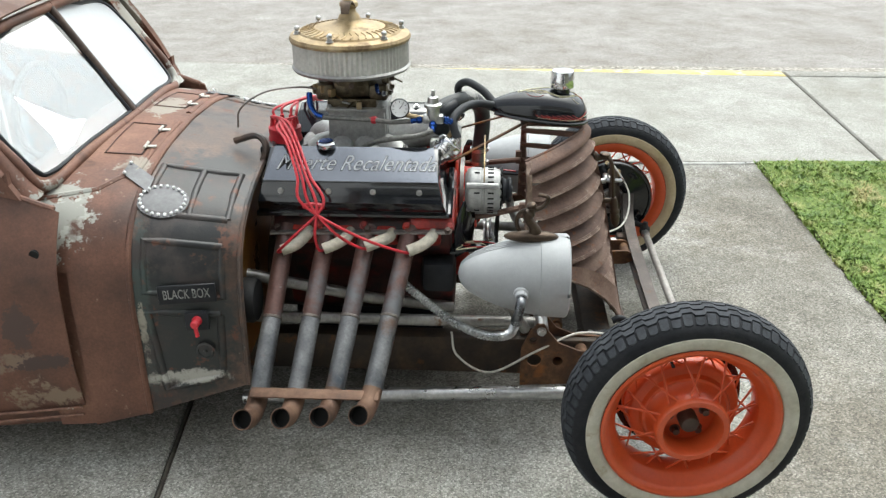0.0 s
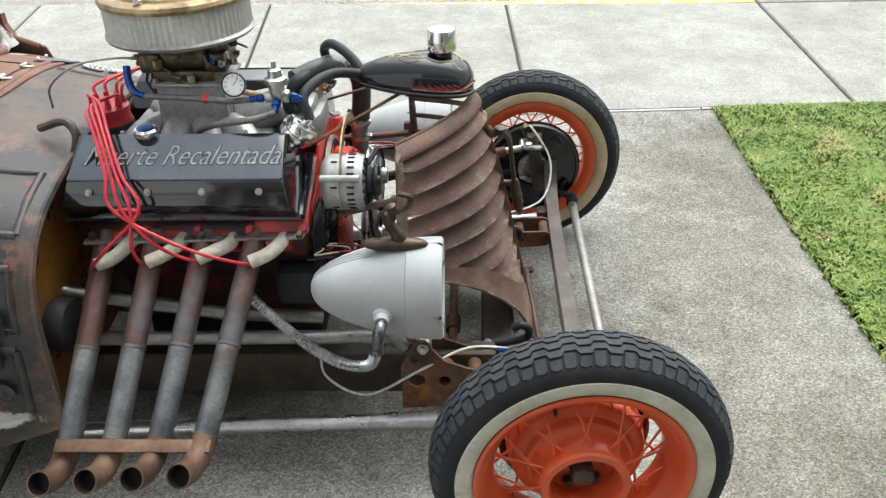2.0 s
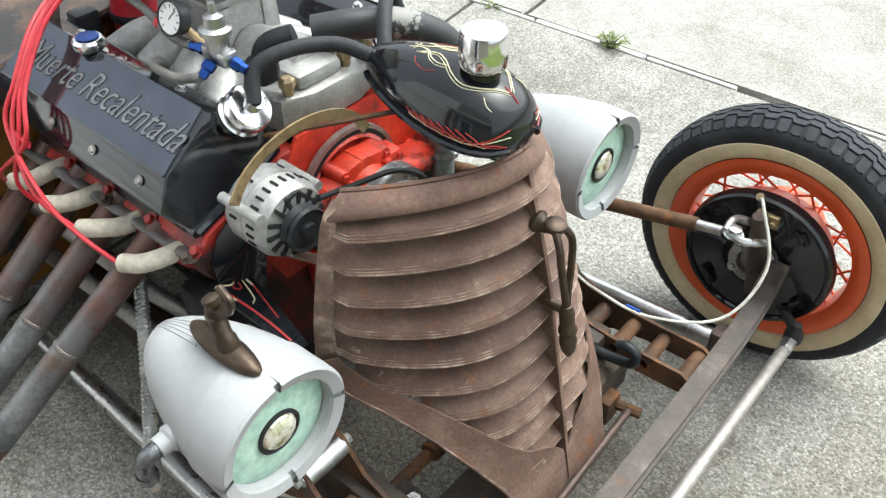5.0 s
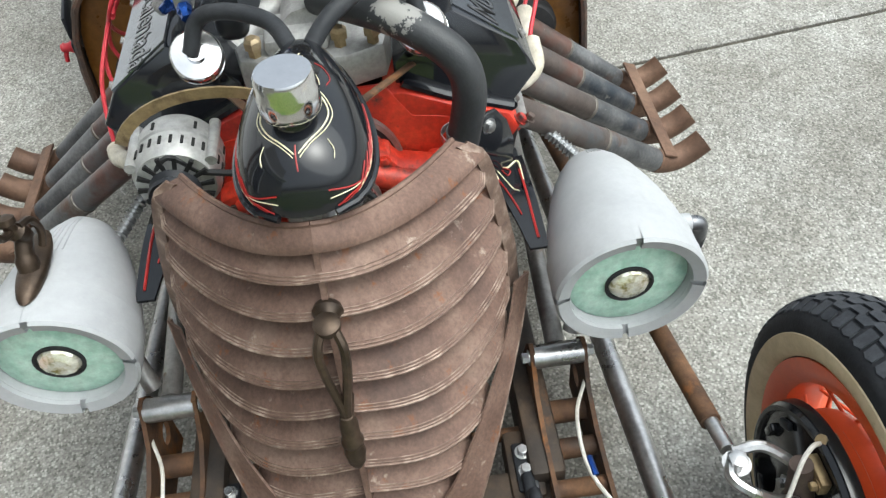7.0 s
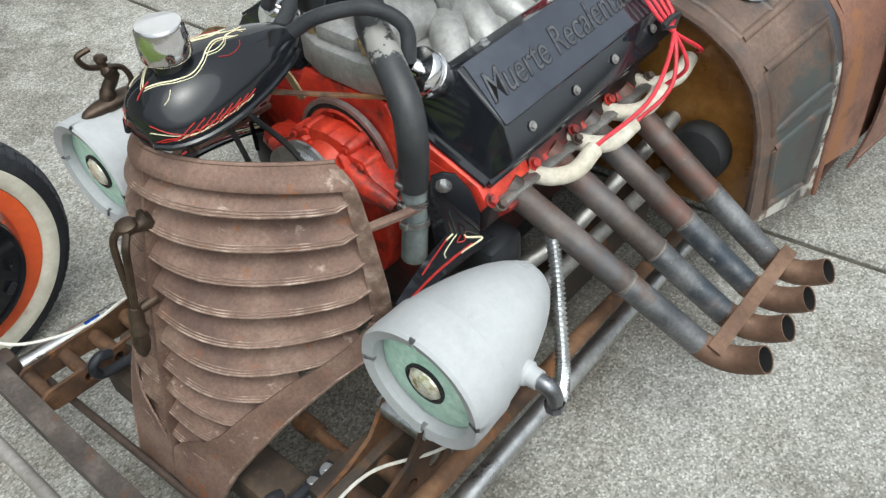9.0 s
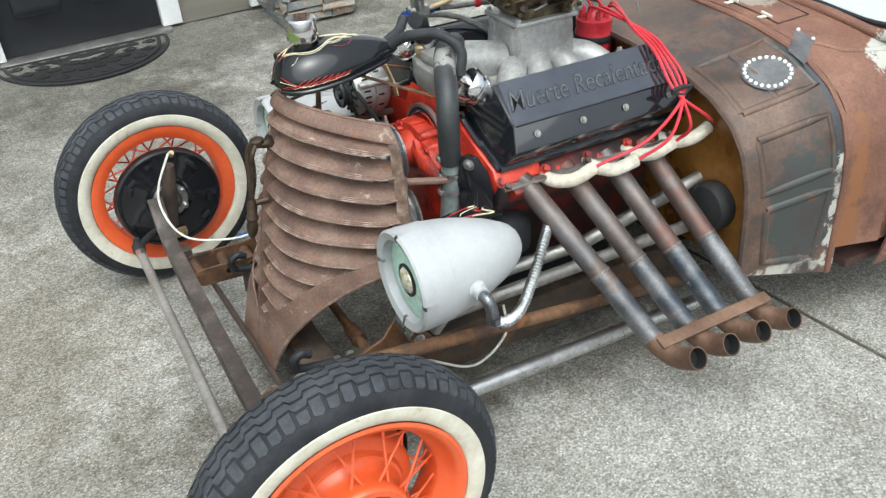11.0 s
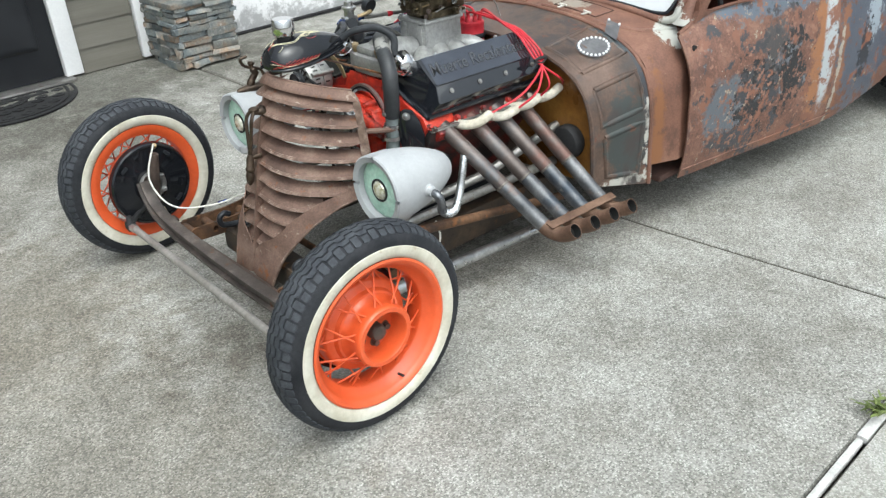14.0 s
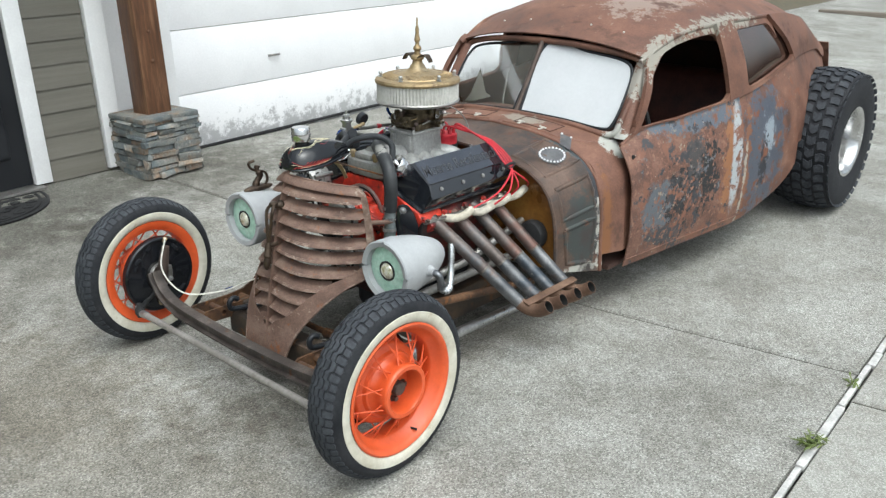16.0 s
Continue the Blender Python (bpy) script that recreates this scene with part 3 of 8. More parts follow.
def along_street(name, y0, y1, z, thick, m, label, category, x0=-33.0, x1=27.0):
    """A long strip of the street, climbing towards -x."""
    bm = B()
    box(bm, ((x0 + x1) / 2, (y0 + y1) / 2, z - thick / 2), (x1 - x0, y1 - y0, thick), None, 0.015, 2)
    for v in bm.verts:
        v.co.z += 0.026 * max(-10.0, min(12.0, 1.68 - v.co.x))
    tagged(link(name, bm, m), label, category, kind="structure")


along_street("kerb", KERB_Y + 0.012, KERB_Y + 0.15, 0.012, 0.13, kerb_paint, "concrete kerb with worn yellow paint", "kerb", x1=1.83)
along_street("kerb", KERB_Y + 0.012, KERB_Y + 0.15, 0.012, 0.13, walkway, "plain unpainted concrete kerb", "kerb", x0=1.85)
along_street("gutter", KERB_Y + 0.155, KERB_Y + 0.45, -0.02, 0.1, gutter_grit, "gritty brownish concrete gutter along the road", "gutter")
along_street("road", KERB_Y + 0.454, KERB_Y + 16.6, -0.035, 0.1, asphalt, "light grey worn asphalt road", "road")

# lawn
lawn_green = mat("lawn_blades", [(0, (0.075, 0.145, 0.02)), (0.4, (0.165, 0.265, 0.04)), (0.72, (0.28, 0.345, 0.09)), (1, (0.44, 0.385, 0.19))], 11, 0.6, 0.1, bump=0, fine=0.5, fscale=200,
                 patches=[((0.42, 0.36, 0.16), 3.0, 0.55, 0.68, 5, 0.7), ((0.12, 0.2, 0.03), 5.0, 0.58, 0.7, 15, 0.6)])
lawn_bed = mat("lawn_thatch", [(0, (0.07, 0.12, 0.018)), (1, (0.17, 0.22, 0.055))], 30, 0.95)
bm = B()
sheet(bm, lambda u, v: (lerp(LAWN_X - 0.004 + 0.018 * lerp(-9, WALK_Y + 0.01, v) * (1 - u), 9, u), lerp(-9, WALK_Y + 0.01, v), rise(lerp(-9, WALK_Y + 0.01, v)) + 0.01 + 0.012 * noise.noise((u * 60, v * 80, 0))), 60, 80)
tagged(link("lawn", bm, lawn_bed), "mown lawn ground beside the driveway", "lawn", kind="structure")
rg = np.random.default_rng(7)


def blades(name, x0, x1, y0, y1, count, height, m, label, skew=0.0):
    """Many bent blades of grass in one mesh."""
    px, py = rg.uniform(x0, x1, count), rg.uniform(y0, y1, count)
    clump = np.array([noise.noise((a * 5, b * 5, 3.0)) for a, b in zip(px, py)])
    h = height * (0.55 + 0.5 * rg.random(count) + 0.5 * clump)
    a, lean = rg.uniform(0, 2 * np.pi, count), rg.uniform(0.3, 1.7, count) * h
    w = rg.uniform(0.0024, 0.0065, count)
    z0 = np.array([rise(b) for b in py])
    px = px + skew * py
    dx, dy = np.cos(a), np.sin(a)
    v = np.empty((count, 5, 3))
    for k, (s, f, g) in enumerate(((-1, 0, 0), (1, 0, 0), (-0.7, 0.6, 0.35), (0.7, 0.6, 0.35), (0, 1, 1))):
        v[:, k, 0] = px - dy * w * s + dx * lean * g
        v[:, k, 1] = py + dx * w * s + dy * lean * g
        v[:, k, 2] = z0 + h * f
    base = (np.arange(count) * 5)[:, None]
    quads, tris = (base + [0, 1, 3, 2]).tolist(), (base + [2, 3, 4]).tolist()
    me = bpy.data.meshes.new(name)
    me.from_pydata(v.reshape(-1, 3).tolist(), [], quads + tris)
    me.materials.append(m)
    return tagged(new(name, me), label, "grass", kind="stuff")


blades("grass", LAWN_X - 0.03, 3.0, -0.6, WALK_Y - 0.005, 70000, 0.026, lawn_green, "short green mown grass along the driveway edge", 0.018)
blades("grass", 3.0, 6.0, -0.6, WALK_Y - 0.005, 12000, 0.05, lawn_green, "short green mown grass further along the pavement")
blades("grass", LAWN_X - 0.03, 6.0, -2.9, -0.6, 60000, 0.035, lawn_green, "short green mown grass towards the house", 0.018)


def leaf_mesh(name, m, length=0.05, width=0.02, lobes=0):
    bm = B()
    n = 6
    mid = []
    for i in range(n + 1):
        t = i / n
        w = width * math.sin(math.pi * min(1, t * 0.92 + 0.05)) ** 0.8
        if lobes:
            w *= 0.62 + 0.5 * abs(math.sin(t * math.pi * lobes))
        z = -0.25 * length * t * t
        mid.append((bm.verts.new((t * length, -w, z + 0.25 * w)), bm.verts.new((t * length, 0, z)), bm.verts.new((t * length, w, z + 0.25 * w))))
    for a, b in zip(mid, mid[1:]):
        for k in (0, 1):
            bm.faces.new((a[k], a[k + 1], b[k + 1], b[k]))
    me = bpy.data.meshes.new(name)
    bm.to_mesh(me)
    bm.free()
    me.materials.append(m)
    return me


leaf_green = mat("fresh_leaf", [(0, (0.05, 0.13, 0.012)), (1, (0.14, 0.28, 0.03))], 20, 0.45, 0.1, bump=0.1, fine=0.2, own=True, vary=0.25)
weed_green = mat("dry_weed", [(0, (0.07, 0.11, 0.02)), (1, (0.17, 0.2, 0.06))], 20, 0.6, 0.1, bump=0.1, own=True, vary=0.25)


def sprig(name, at, spread, height, stems, leaves, leaf, stem_m, label, category, seed):
    """A small plant: stems with leaves of their own."""
    r = random.Random(seed)
    plant = root(name, at, label, category)
    for s in range(stems):
        a, l = r.uniform(0, 2 * math.pi), r.uniform(0.3, 1.0) * spread
        tip = Vector(at) + Vector((l * math.cos(a), l * math.sin(a), height * r.uniform(0.5, 1.0)))
        line = spline([Vector(at) + Vector((0.3 * l * math.cos(a + 1), 0.3 * l * math.sin(a + 1), 0)) * 0.3, Vector(at).lerp(tip, 0.5) + Vector((0, 0, 0.15 * height)), tip], 5)
        bm = B()
        tube(bm, line, [lerp(0.0035, 0.0012, i / (len(line) - 1)) for i in range(len(line))], 6)
        stem = part("stem", bm, stem_m, plant)
        for k in range(leaves):
            p = line[min(len(line) - 1, int((0.25 + 0.75 * k / leaves) * len(line)))]
            ob = new("leaf", leaf)
            ob.parent = stem
            q = r.uniform(0.7, 1.35)
            ob.matrix_basis = Matrix.Translation(p) @ Euler((r.uniform(-0.5, 0.5), r.uniform(-0.7, 0.3), r.uniform(0, 6.28))).to_matrix().to_4x4() @ Matrix.Scale(q, 4)
    return plant


sprig("weed", (-0.955, WALK_Y - 0.01, rise(1.82) - 0.01), 0.075, 0.06, 16, 5, leaf_mesh("weed_leaf", weed_green, 0.032, 0.0035), weed_green, "ragged green weed growing from the pavement joint", "weed", 3)
sprig("weed", (-1.5, WALK_Y - 0.01, rise(1.82) - 0.01), 0.05, 0.035, 5, 3, leaf_mesh("weed_leaf", weed_green, 0.03, 0.005), weed_green, "tiny weed growing from the pavement joint", "weed", 5)
sprig("garden_plant", (0.92, -0.62, rise(-0.6) - 0.01), 0.27, 0.15, 30, 12, leaf_mesh("plant_leaf", leaf_green, 0.04, 0.013, 3), leaf_green, "low bright green leafy plant at the driveway edge", "plant", 11)

# ---- house front ----
WALL_Y, GARAGE_Y, FLOOR = -3.06, -3.09, 0.076
siding = mat("olive_grey_lap_siding", [(0, (0.13, 0.122, 0.1)), (1, (0.17, 0.16, 0.135))], 5, 0.6, 0.08, bump=0.3, bscale=70, stretch=(0.25, 3, 6), fine=0.1, own=True, vary=0.05)
door_black = mat("black_door_paint", [(0, (0.007, 0.008, 0.011)), (1, (0.014, 0.0155, 0.019))], 5, 0.5, 0.08, bump=0.15, bscale=160, fine=0.1)
peeling = mat("peeling_white_garage_paint", [(0, (0.77, 0.77, 0.78)), (1, (0.82, 0.82, 0.83))], 4, 0.5, 0.08, bump=0.15, bscale=90, fine=0.05)
# wear along the lowest panel only: flakes that thin out upwards
nt = peeling.node_tree
bs = nt.nodes["Principled BSDF"]
old = bs.inputs["Base Color"].links[0].from_socket
tc = nt.nodes.new("ShaderNodeTexCoord")
sx = nt.nodes.new("ShaderNodeSeparateXYZ")
nt.links.new(tc.outputs["Object"], sx.inputs[0])
nz = nt.nodes.new("ShaderNodeTexNoise")
nz.inputs["Scale"].default_value, nz.inputs["Detail"].default_value, nz.inputs["Roughness"].default_value = 13.0, 12.0, 0.75
nt.links.new(tc.outputs["Object"], nz.inputs["Vector"])
mr = nt.nodes.new("ShaderNodeMapRange")
for i, v in enumerate((0.06, 0.46, 0.24, -0.18), 1):
    mr.inputs[i].default_value = v
nt.links.new(sx.outputs[2], mr.inputs[0])
ad = nt.nodes.new("ShaderNodeMath")
nt.links.new(nz.outputs[0], ad.inputs[0])
nt.links.new(mr.outputs[0], ad.inputs[1])
th = nt.nodes.new("ShaderNodeMapRange")
for i, v in enumerate((0.56, 0.68, 0.0, 0.85), 1):
    th.inputs[i].default_value = v
nt.links.new(ad.outputs[0], th.inputs[0])
mx = nt.nodes.new("ShaderNodeMix")
mx.data_type = "RGBA"
nt.links.new(th.outputs[0], mx.inputs[0])
nt.links.new(old, mx.inputs[6])
mx.inputs[7].default_value = (0.34, 0.34, 0.345, 1)
nt.links.new(mx.outputs[2], bs.inputs["Base Color"])

DOOR_L, DOOR_R = 0.16, -0.64
bm = B()
for x0, x1, z0, z1 in ((DOOR_L + 0.06, 4.0, FLOOR, 5.3), (-1.29, DOOR_R - 0.06, FLOOR, 5.3), (DOOR_R - 0.06, DOOR_L + 0.06, 2.2, 5.3)):
    box(bm, ((x0 + x1) / 2, WALL_Y - 0.12, (z0 + z1) / 2), (x1 - x0, 0.2, z1 - z0))
wall = tagged(link("wall_front", bm, siding), "olive-grey house wall with lap siding", "wall", kind="structure")
bm = B()
box(bm, (-7.0, GARAGE_Y - 0.2, 1.65), (1.0, 0.2, 3.1))
box(bm, (-4.2, GARAGE_Y - 0.2, 3.85), (5.8, 0.2, 2.9))
box(bm, (-1.49, GARAGE_Y - 0.15, 1.65), (0.5, 0.2, 3.1))
tagged(link("wall_garage", bm, white_paint), "white-painted wall round the garage door", "wall", kind="structure")
BOARD = 0.152
z = FLOOR + 0.01
while z < 3.0:
    for x0, x1 in ((-1.17, DOOR_R - 0.13), (DOOR_L + 0.14, 2.4)):
        bm = B()
        prism(bm, [(0, 0.0), (0.02, 0.0), (0.008, BOARD + 0.02), (0, BOARD + 0.02)], x0, x1, Matrix(((0, 0, 1, 0), (1, 0, 0, WALL_Y - 0.018), (0, 1, 0, z), (0, 0, 0, 1))))
        part("plank", bm, siding, wall)
    z += BOARD
# white corner boards and door frame
bm = B()
box(bm, (-1.241, WALL_Y + 0.005, 1.6), (0.13, 0.06, 3.0), None, 0.004)
tagged(link("trim", bm, white_paint), "white vertical corner board of the house", "trim", kind="structure")
frame_d = root("door_1", (lerp(DOOR_L, DOOR_R, 0.5), WALL_Y, FLOOR), "closed black panelled front door in a white frame", "door")
tagged(frame_d, kind="structure")
bm = B()
for x in (DOOR_L + 0.07, DOOR_R - 0.07):
    box(bm, (x, WALL_Y + 0.004, 1.15), (0.11, 0.05, 2.1), None, 0.004)
box(bm, (lerp(DOOR_L, DOOR_R, 0.5), WALL_Y + 0.004, 2.26), (1.15, 0.05, 0.13), None, 0.004)
part("door_frame", bm, white_paint, frame_d, "white-painted door frame")
bm = B()
cx, dw = lerp(DOOR_L, DOOR_R, 0.5), DOOR_L - DOOR_R
box(bm, (cx, WALL_Y - 0.04, 1.15), (dw + 0.03, 0.04, 2.1), None, 0.003)
part("door_leaf", bm, door_black, frame_d, "black painted door leaf")
for px in (cx - 0.19, cx + 0.19):
    for z0, z1 in ((0.27, 0.86), (0.98, 1.62), (1.74, 2.08)):
        bm = B()
        sheet(bm, lambda u, v, px=px, z0=z0, z1=z1: (px + (u - 0.5) * 0.27, WALL_Y - 0.017 + 0.016 * (min(1, 7 * min(u, 1 - u)) * min(1, 12 * min(v, 1 - v)) - (0.9 if (0.06 < min(u, 1 - u) and 0.035 < min(v, 1 - v)) is False else 0.0)), lerp(z0, z1, v)), 28, 44, 0.0, True)
        part("panel", bm, door_black, frame_d)
bm = B()
box(bm, (cx, WALL_Y + 0.02, FLOOR + 0.005), (dw + 0.1, 0.14, 0.03), None, 0.004)
part("threshold", bm, bare_steel, frame_d, "grey metal threshold")
# door mat: half-round, black, with a raised scroll pattern
mat_thing = root("door_mat", (cx + 0.05, WALL_Y + 0.1, FLOOR), "black half-round rubber door mat with scroll pattern", "door mat")
bm = B()
arc = [(0.44 * math.cos(a), 0.46 * math.sin(a)) for a in (math.pi * i / 40 for i in range(41))]
z = rise(-2.7) + 0.006
for k in (1.0, 0.9):
    tube(bm, [(cx + 0.05 + k * x, WALL_Y + 0.1 + k * y, z) for x, y in arc], 0.012, 6, flat=0.4)
tube(bm, [(cx - 0.39, WALL_Y + 0.1, z), (cx + 0.49, WALL_Y + 0.1, z)], 0.014, 6, flat=0.4)
tube(bm, [(cx - 0.23, WALL_Y + 0.16, z), (cx + 0.33, WALL_Y + 0.16, z)], 0.02, 6, flat=0.3)
prism(bm, [(cx + 0.05 + x, WALL_Y + 0.1 + y) for x, y in arc], z - 0.009, z - 0.003)
part("mat_base", bm, rubber, mat_thing)
bm = B()
for i in range(10):
    for j in range(4):
        r = 0.06 + 0.1 * j
        a = math.pi * (i + 0.5) / 10
        c = Vector((cx + 0.05 + 0.96 * r * math.cos(a), WALL_Y + 0.1 + r * math.sin(a), rise(-2.7) + 0.012))
        if r * math.sin(a) > 0.02:
            tube(bm, [c + Vector((0.034 * math.cos(q) * (1 - q / 12), 0.03 * math.sin(q) * (1 - q / 12), -0.006)) for q in (0.5 * k for k in range(18))], 0.0095, 5, flat=0.4)
part("scroll", bm, rubber, mat_thing, kind="stuff")

# garage door
garage = root("door_2", (-4.0, GARAGE_Y, FLOOR), "closed white garage door with paint peeling along the bottom", "garage door")
tagged(garage, kind="structure")
for i in range(5):
    bm = B()
    z0 = 0.02 + 0.4725 * i
    box(bm, (-4.25, GARAGE_Y - 0.03, z0 + 0.234), (4.9, 0.04, 0.4665), None, 0.004)
    part("panel", bm, peeling, garage)
bm = B()
box(bm, (-4.25, GARAGE_Y - 0.006, rise(GARAGE_Y) + 0.0), (4.9, 0.03, 0.022), None, 0.006)
part("seal", bm, rubber, garage, "black rubber bottom seal")
bm = B()
for x in (-1.74, -6.76):
    box(bm, (x, GARAGE_Y + 0.0, 1.3), (0.13, 0.1, 2.4), None, 0.005)
box(bm, (-4.25, GARAGE_Y, 2.42), (5.2, 0.1, 0.14), None, 0.005)
part("door_frame", bm, white_paint, garage)
bm = B()
tube(bm, spline([(-2.82, GARAGE_Y - 0.01, 0.684), (-2.805, GARAGE_Y + 0.02, 0.688), (-2.735, GARAGE_Y + 0.02, 0.688), (-2.72, GARAGE_Y - 0.01, 0.684)]), 0.009, 8)
part("handle", bm, bare_steel, garage, "small grey lift handle")

# plain soffit of the porch roof that the post carries
bm = B()
box(bm, (1.2, -2.72, 2.66), (5.6, 0.76, 0.14), None, 0.01)
tagged(link("ceiling", bm, white_paint), "plain white porch soffit over the front door", "ceiling", kind="structure")

# timber post on its stacked stone pier
PX, PY = -1.44, -2.82
wood = mat("stained_timber_post", [(0, (0.06, 0.028, 0.015)), (0.5, (0.125, 0.057, 0.028)), (1, (0.22, 0.115, 0.06))], 5, 0.5, 0.1, bump=0.35, bscale=40, stretch=(6, 6, 0.5), fine=0.3, fscale=30)
bm = B()
box(bm, (PX, PY, 1.52), (0.185, 0.185, 2.14), None, 0.008)
for z in (0.83, 1.02):
    hexbolt(bm, (PX - 0.0, PY + 0.0935, z), (0, 1, 0), 0.012, 0.008)
tagged(link("timber_post", bm, wood), "reddish-brown stained timber post on a stone pier", "post")
stone_m = mat("ledge_stone", [(0, (0.075, 0.085, 0.09)), (0.35, (0.14, 0.16, 0.165)), (0.6, (0.22, 0.215, 0.195)), (0.8, (0.27, 0.19, 0.13)), (1, (0.4, 0.39, 0.37))], 3.5, 0.8, 0.1, bump=0.7, bscale=40, dist=0.006, fine=0.35, own=True, vary=0.34,
              patches=[((0.27, 0.18, 0.11), 8, 0.64, 0.74, 4, 0.85), ((0.5, 0.5, 0.48), 14, 0.62, 0.7, 9, 0.85)])
pier = root("stone_pier", (PX, PY, FLOOR), "square pier of stacked grey ledge stones", "pier")
bm = B()
box(bm, (PX, PY, FLOOR + 0.18), (0.36, 0.36, 0.36))
part("core", bm, joint_dirt, pier)
bm = B()
for i in range(2):
    for j in range(2):
        box(bm, (PX + (i - 0.5) * 0.22, PY + (j - 0.5) * 0.22, FLOOR + 0.385), (0.216, 0.216, 0.035), None, 0.007)
part("cap", bm, stone_m, pier)
rng = random.Random(9)
z = FLOOR - 0.01
while z < FLOOR + 0.36:
    h = min(rng.uniform(0.03, 0.062), FLOOR + 0.37 - z)
    for face in range(4):
        s = -0.2
        while s < 0.2:
            w = min(rng.uniform(0.09, 0.22), 0.2 - s + 0.001)
            if w < 0.035:
                w = 0.035
            m = Matrix.Translation((PX, PY, 0)) @ Matrix.Rotation(face * math.pi / 2, 4, "Z")
            bm = B()
            box(bm, (0, 0, 0), (w - 0.004, 0.05, h - 0.003), None, 0.004, 1)
            for v in bm.verts:
                v.co += 0.008 * Vector((rng.uniform(-1, 1), rng.uniform(-1, 1), rng.uniform(-0.8, 0.8)))
            ob = part("stone", bm, stone_m, pier)
            ob.matrix_basis = m @ Matrix.Translation((s + w / 2, 0.185 + rng.uniform(-0.008, 0.02), z + h / 2)) @ Matrix.Rotation(rng.uniform(-0.05, 0.05), 4, "Y")
            s += w
    z += h
# planter edging far along the drive
bm = B()
box(bm, (-16.9, -1.2, rise(0) + 0.06), (0.2, 3.4, 0.16), None, 0.02)
grey_wood = mat("weathered_grey_timber", [(0, (0.12, 0.1, 0.08)), (1, (0.26, 0.22, 0.18))], 5, 0.8, 0.1, bump=0.4, bscale=40, stretch=(6, 0.5, 6))
tagged(link("timber_edging", bm, grey_wood), "low weathered timber edging beside the far drive", "edging")

# the car stands a little askew on its driveway: turn the setting under it
ASKEW = Matrix.Rotation(radians(2.5), 4, "Z")
# the drive falls away from the house, so the house stands plumb while car and paving lean
PIVOT = Vector((-1.0, -3.05, 0.07))
PLUMB = Matrix.Translation(PIVOT) @ Matrix.Rotation(radians(1.2), 4, "X") @ Matrix.Rotation(radians(0.8), 4, "Y") @ Matrix.Translation(-PIVOT)
for ob in list(scene.objects):
    if ob.parent is None and ob.type in ("MESH", "EMPTY"):
        upright = ob.name.startswith(("wall_", "ceiling", "trim", "door_1", "door_2", "timber_post", "stone_pier"))
        ob.matrix_world = (PLUMB if upright else Matrix()) @ ASKEW @ ob.matrix_basis

# ---- the hot rod: forward is +x, its left is +y, front axle at x = 0 ----
car = root("rat_rod", (0, 0, 0), "rusty chopped vintage hot rod with exposed engine and orange wheels", "car")
SIDES = (1, -1)


def mirror(s, p):
    return Vector((p[0], s * p[1], p[2]))


def wheel_pose(x, y, z, s):
    """z outward from the car, x forward."""
    return Matrix(((1, 0, 0, x), (0, 0, s, s * y), (0, -s, 0, z), (0, 0, 0, 1)))


HUB = {1: (-0.022, 0.727, 0.2945, radians(0.8)), -1: (-0.009, 0.741, 0.2965, radians(3.7))}


def crown(h):
    """Radius of the front tyre's tread across its width."""
    return 0.3095 - 4.2 * h * h - 700 * h ** 4


def tread_blocks(bm, m, outlines, pitch, radius, proud):
    """Raised rubber blocks round a tyre."""
    for k in range(pitch):
        for line in outlines:
            lo, hi = [], []
            for a, h in line:
                t = 2 * math.pi * (k + a) / pitch
                for r, ring in ((radius(h) - 0.002, lo), (radius(h) + proud, hi)):
                    ring.append(bm.verts.new(m @ Vector((r * math.cos(t), r * math.sin(t), h))))
            n = len(line)
            bm.faces.new(hi)
            for i in range(n):
                bm.faces.new((lo[i], lo[(i + 1) % n], hi[(i + 1) % n], hi[i]))
    bmesh.ops.recalc_face_normals(bm, faces=bm.faces[:])


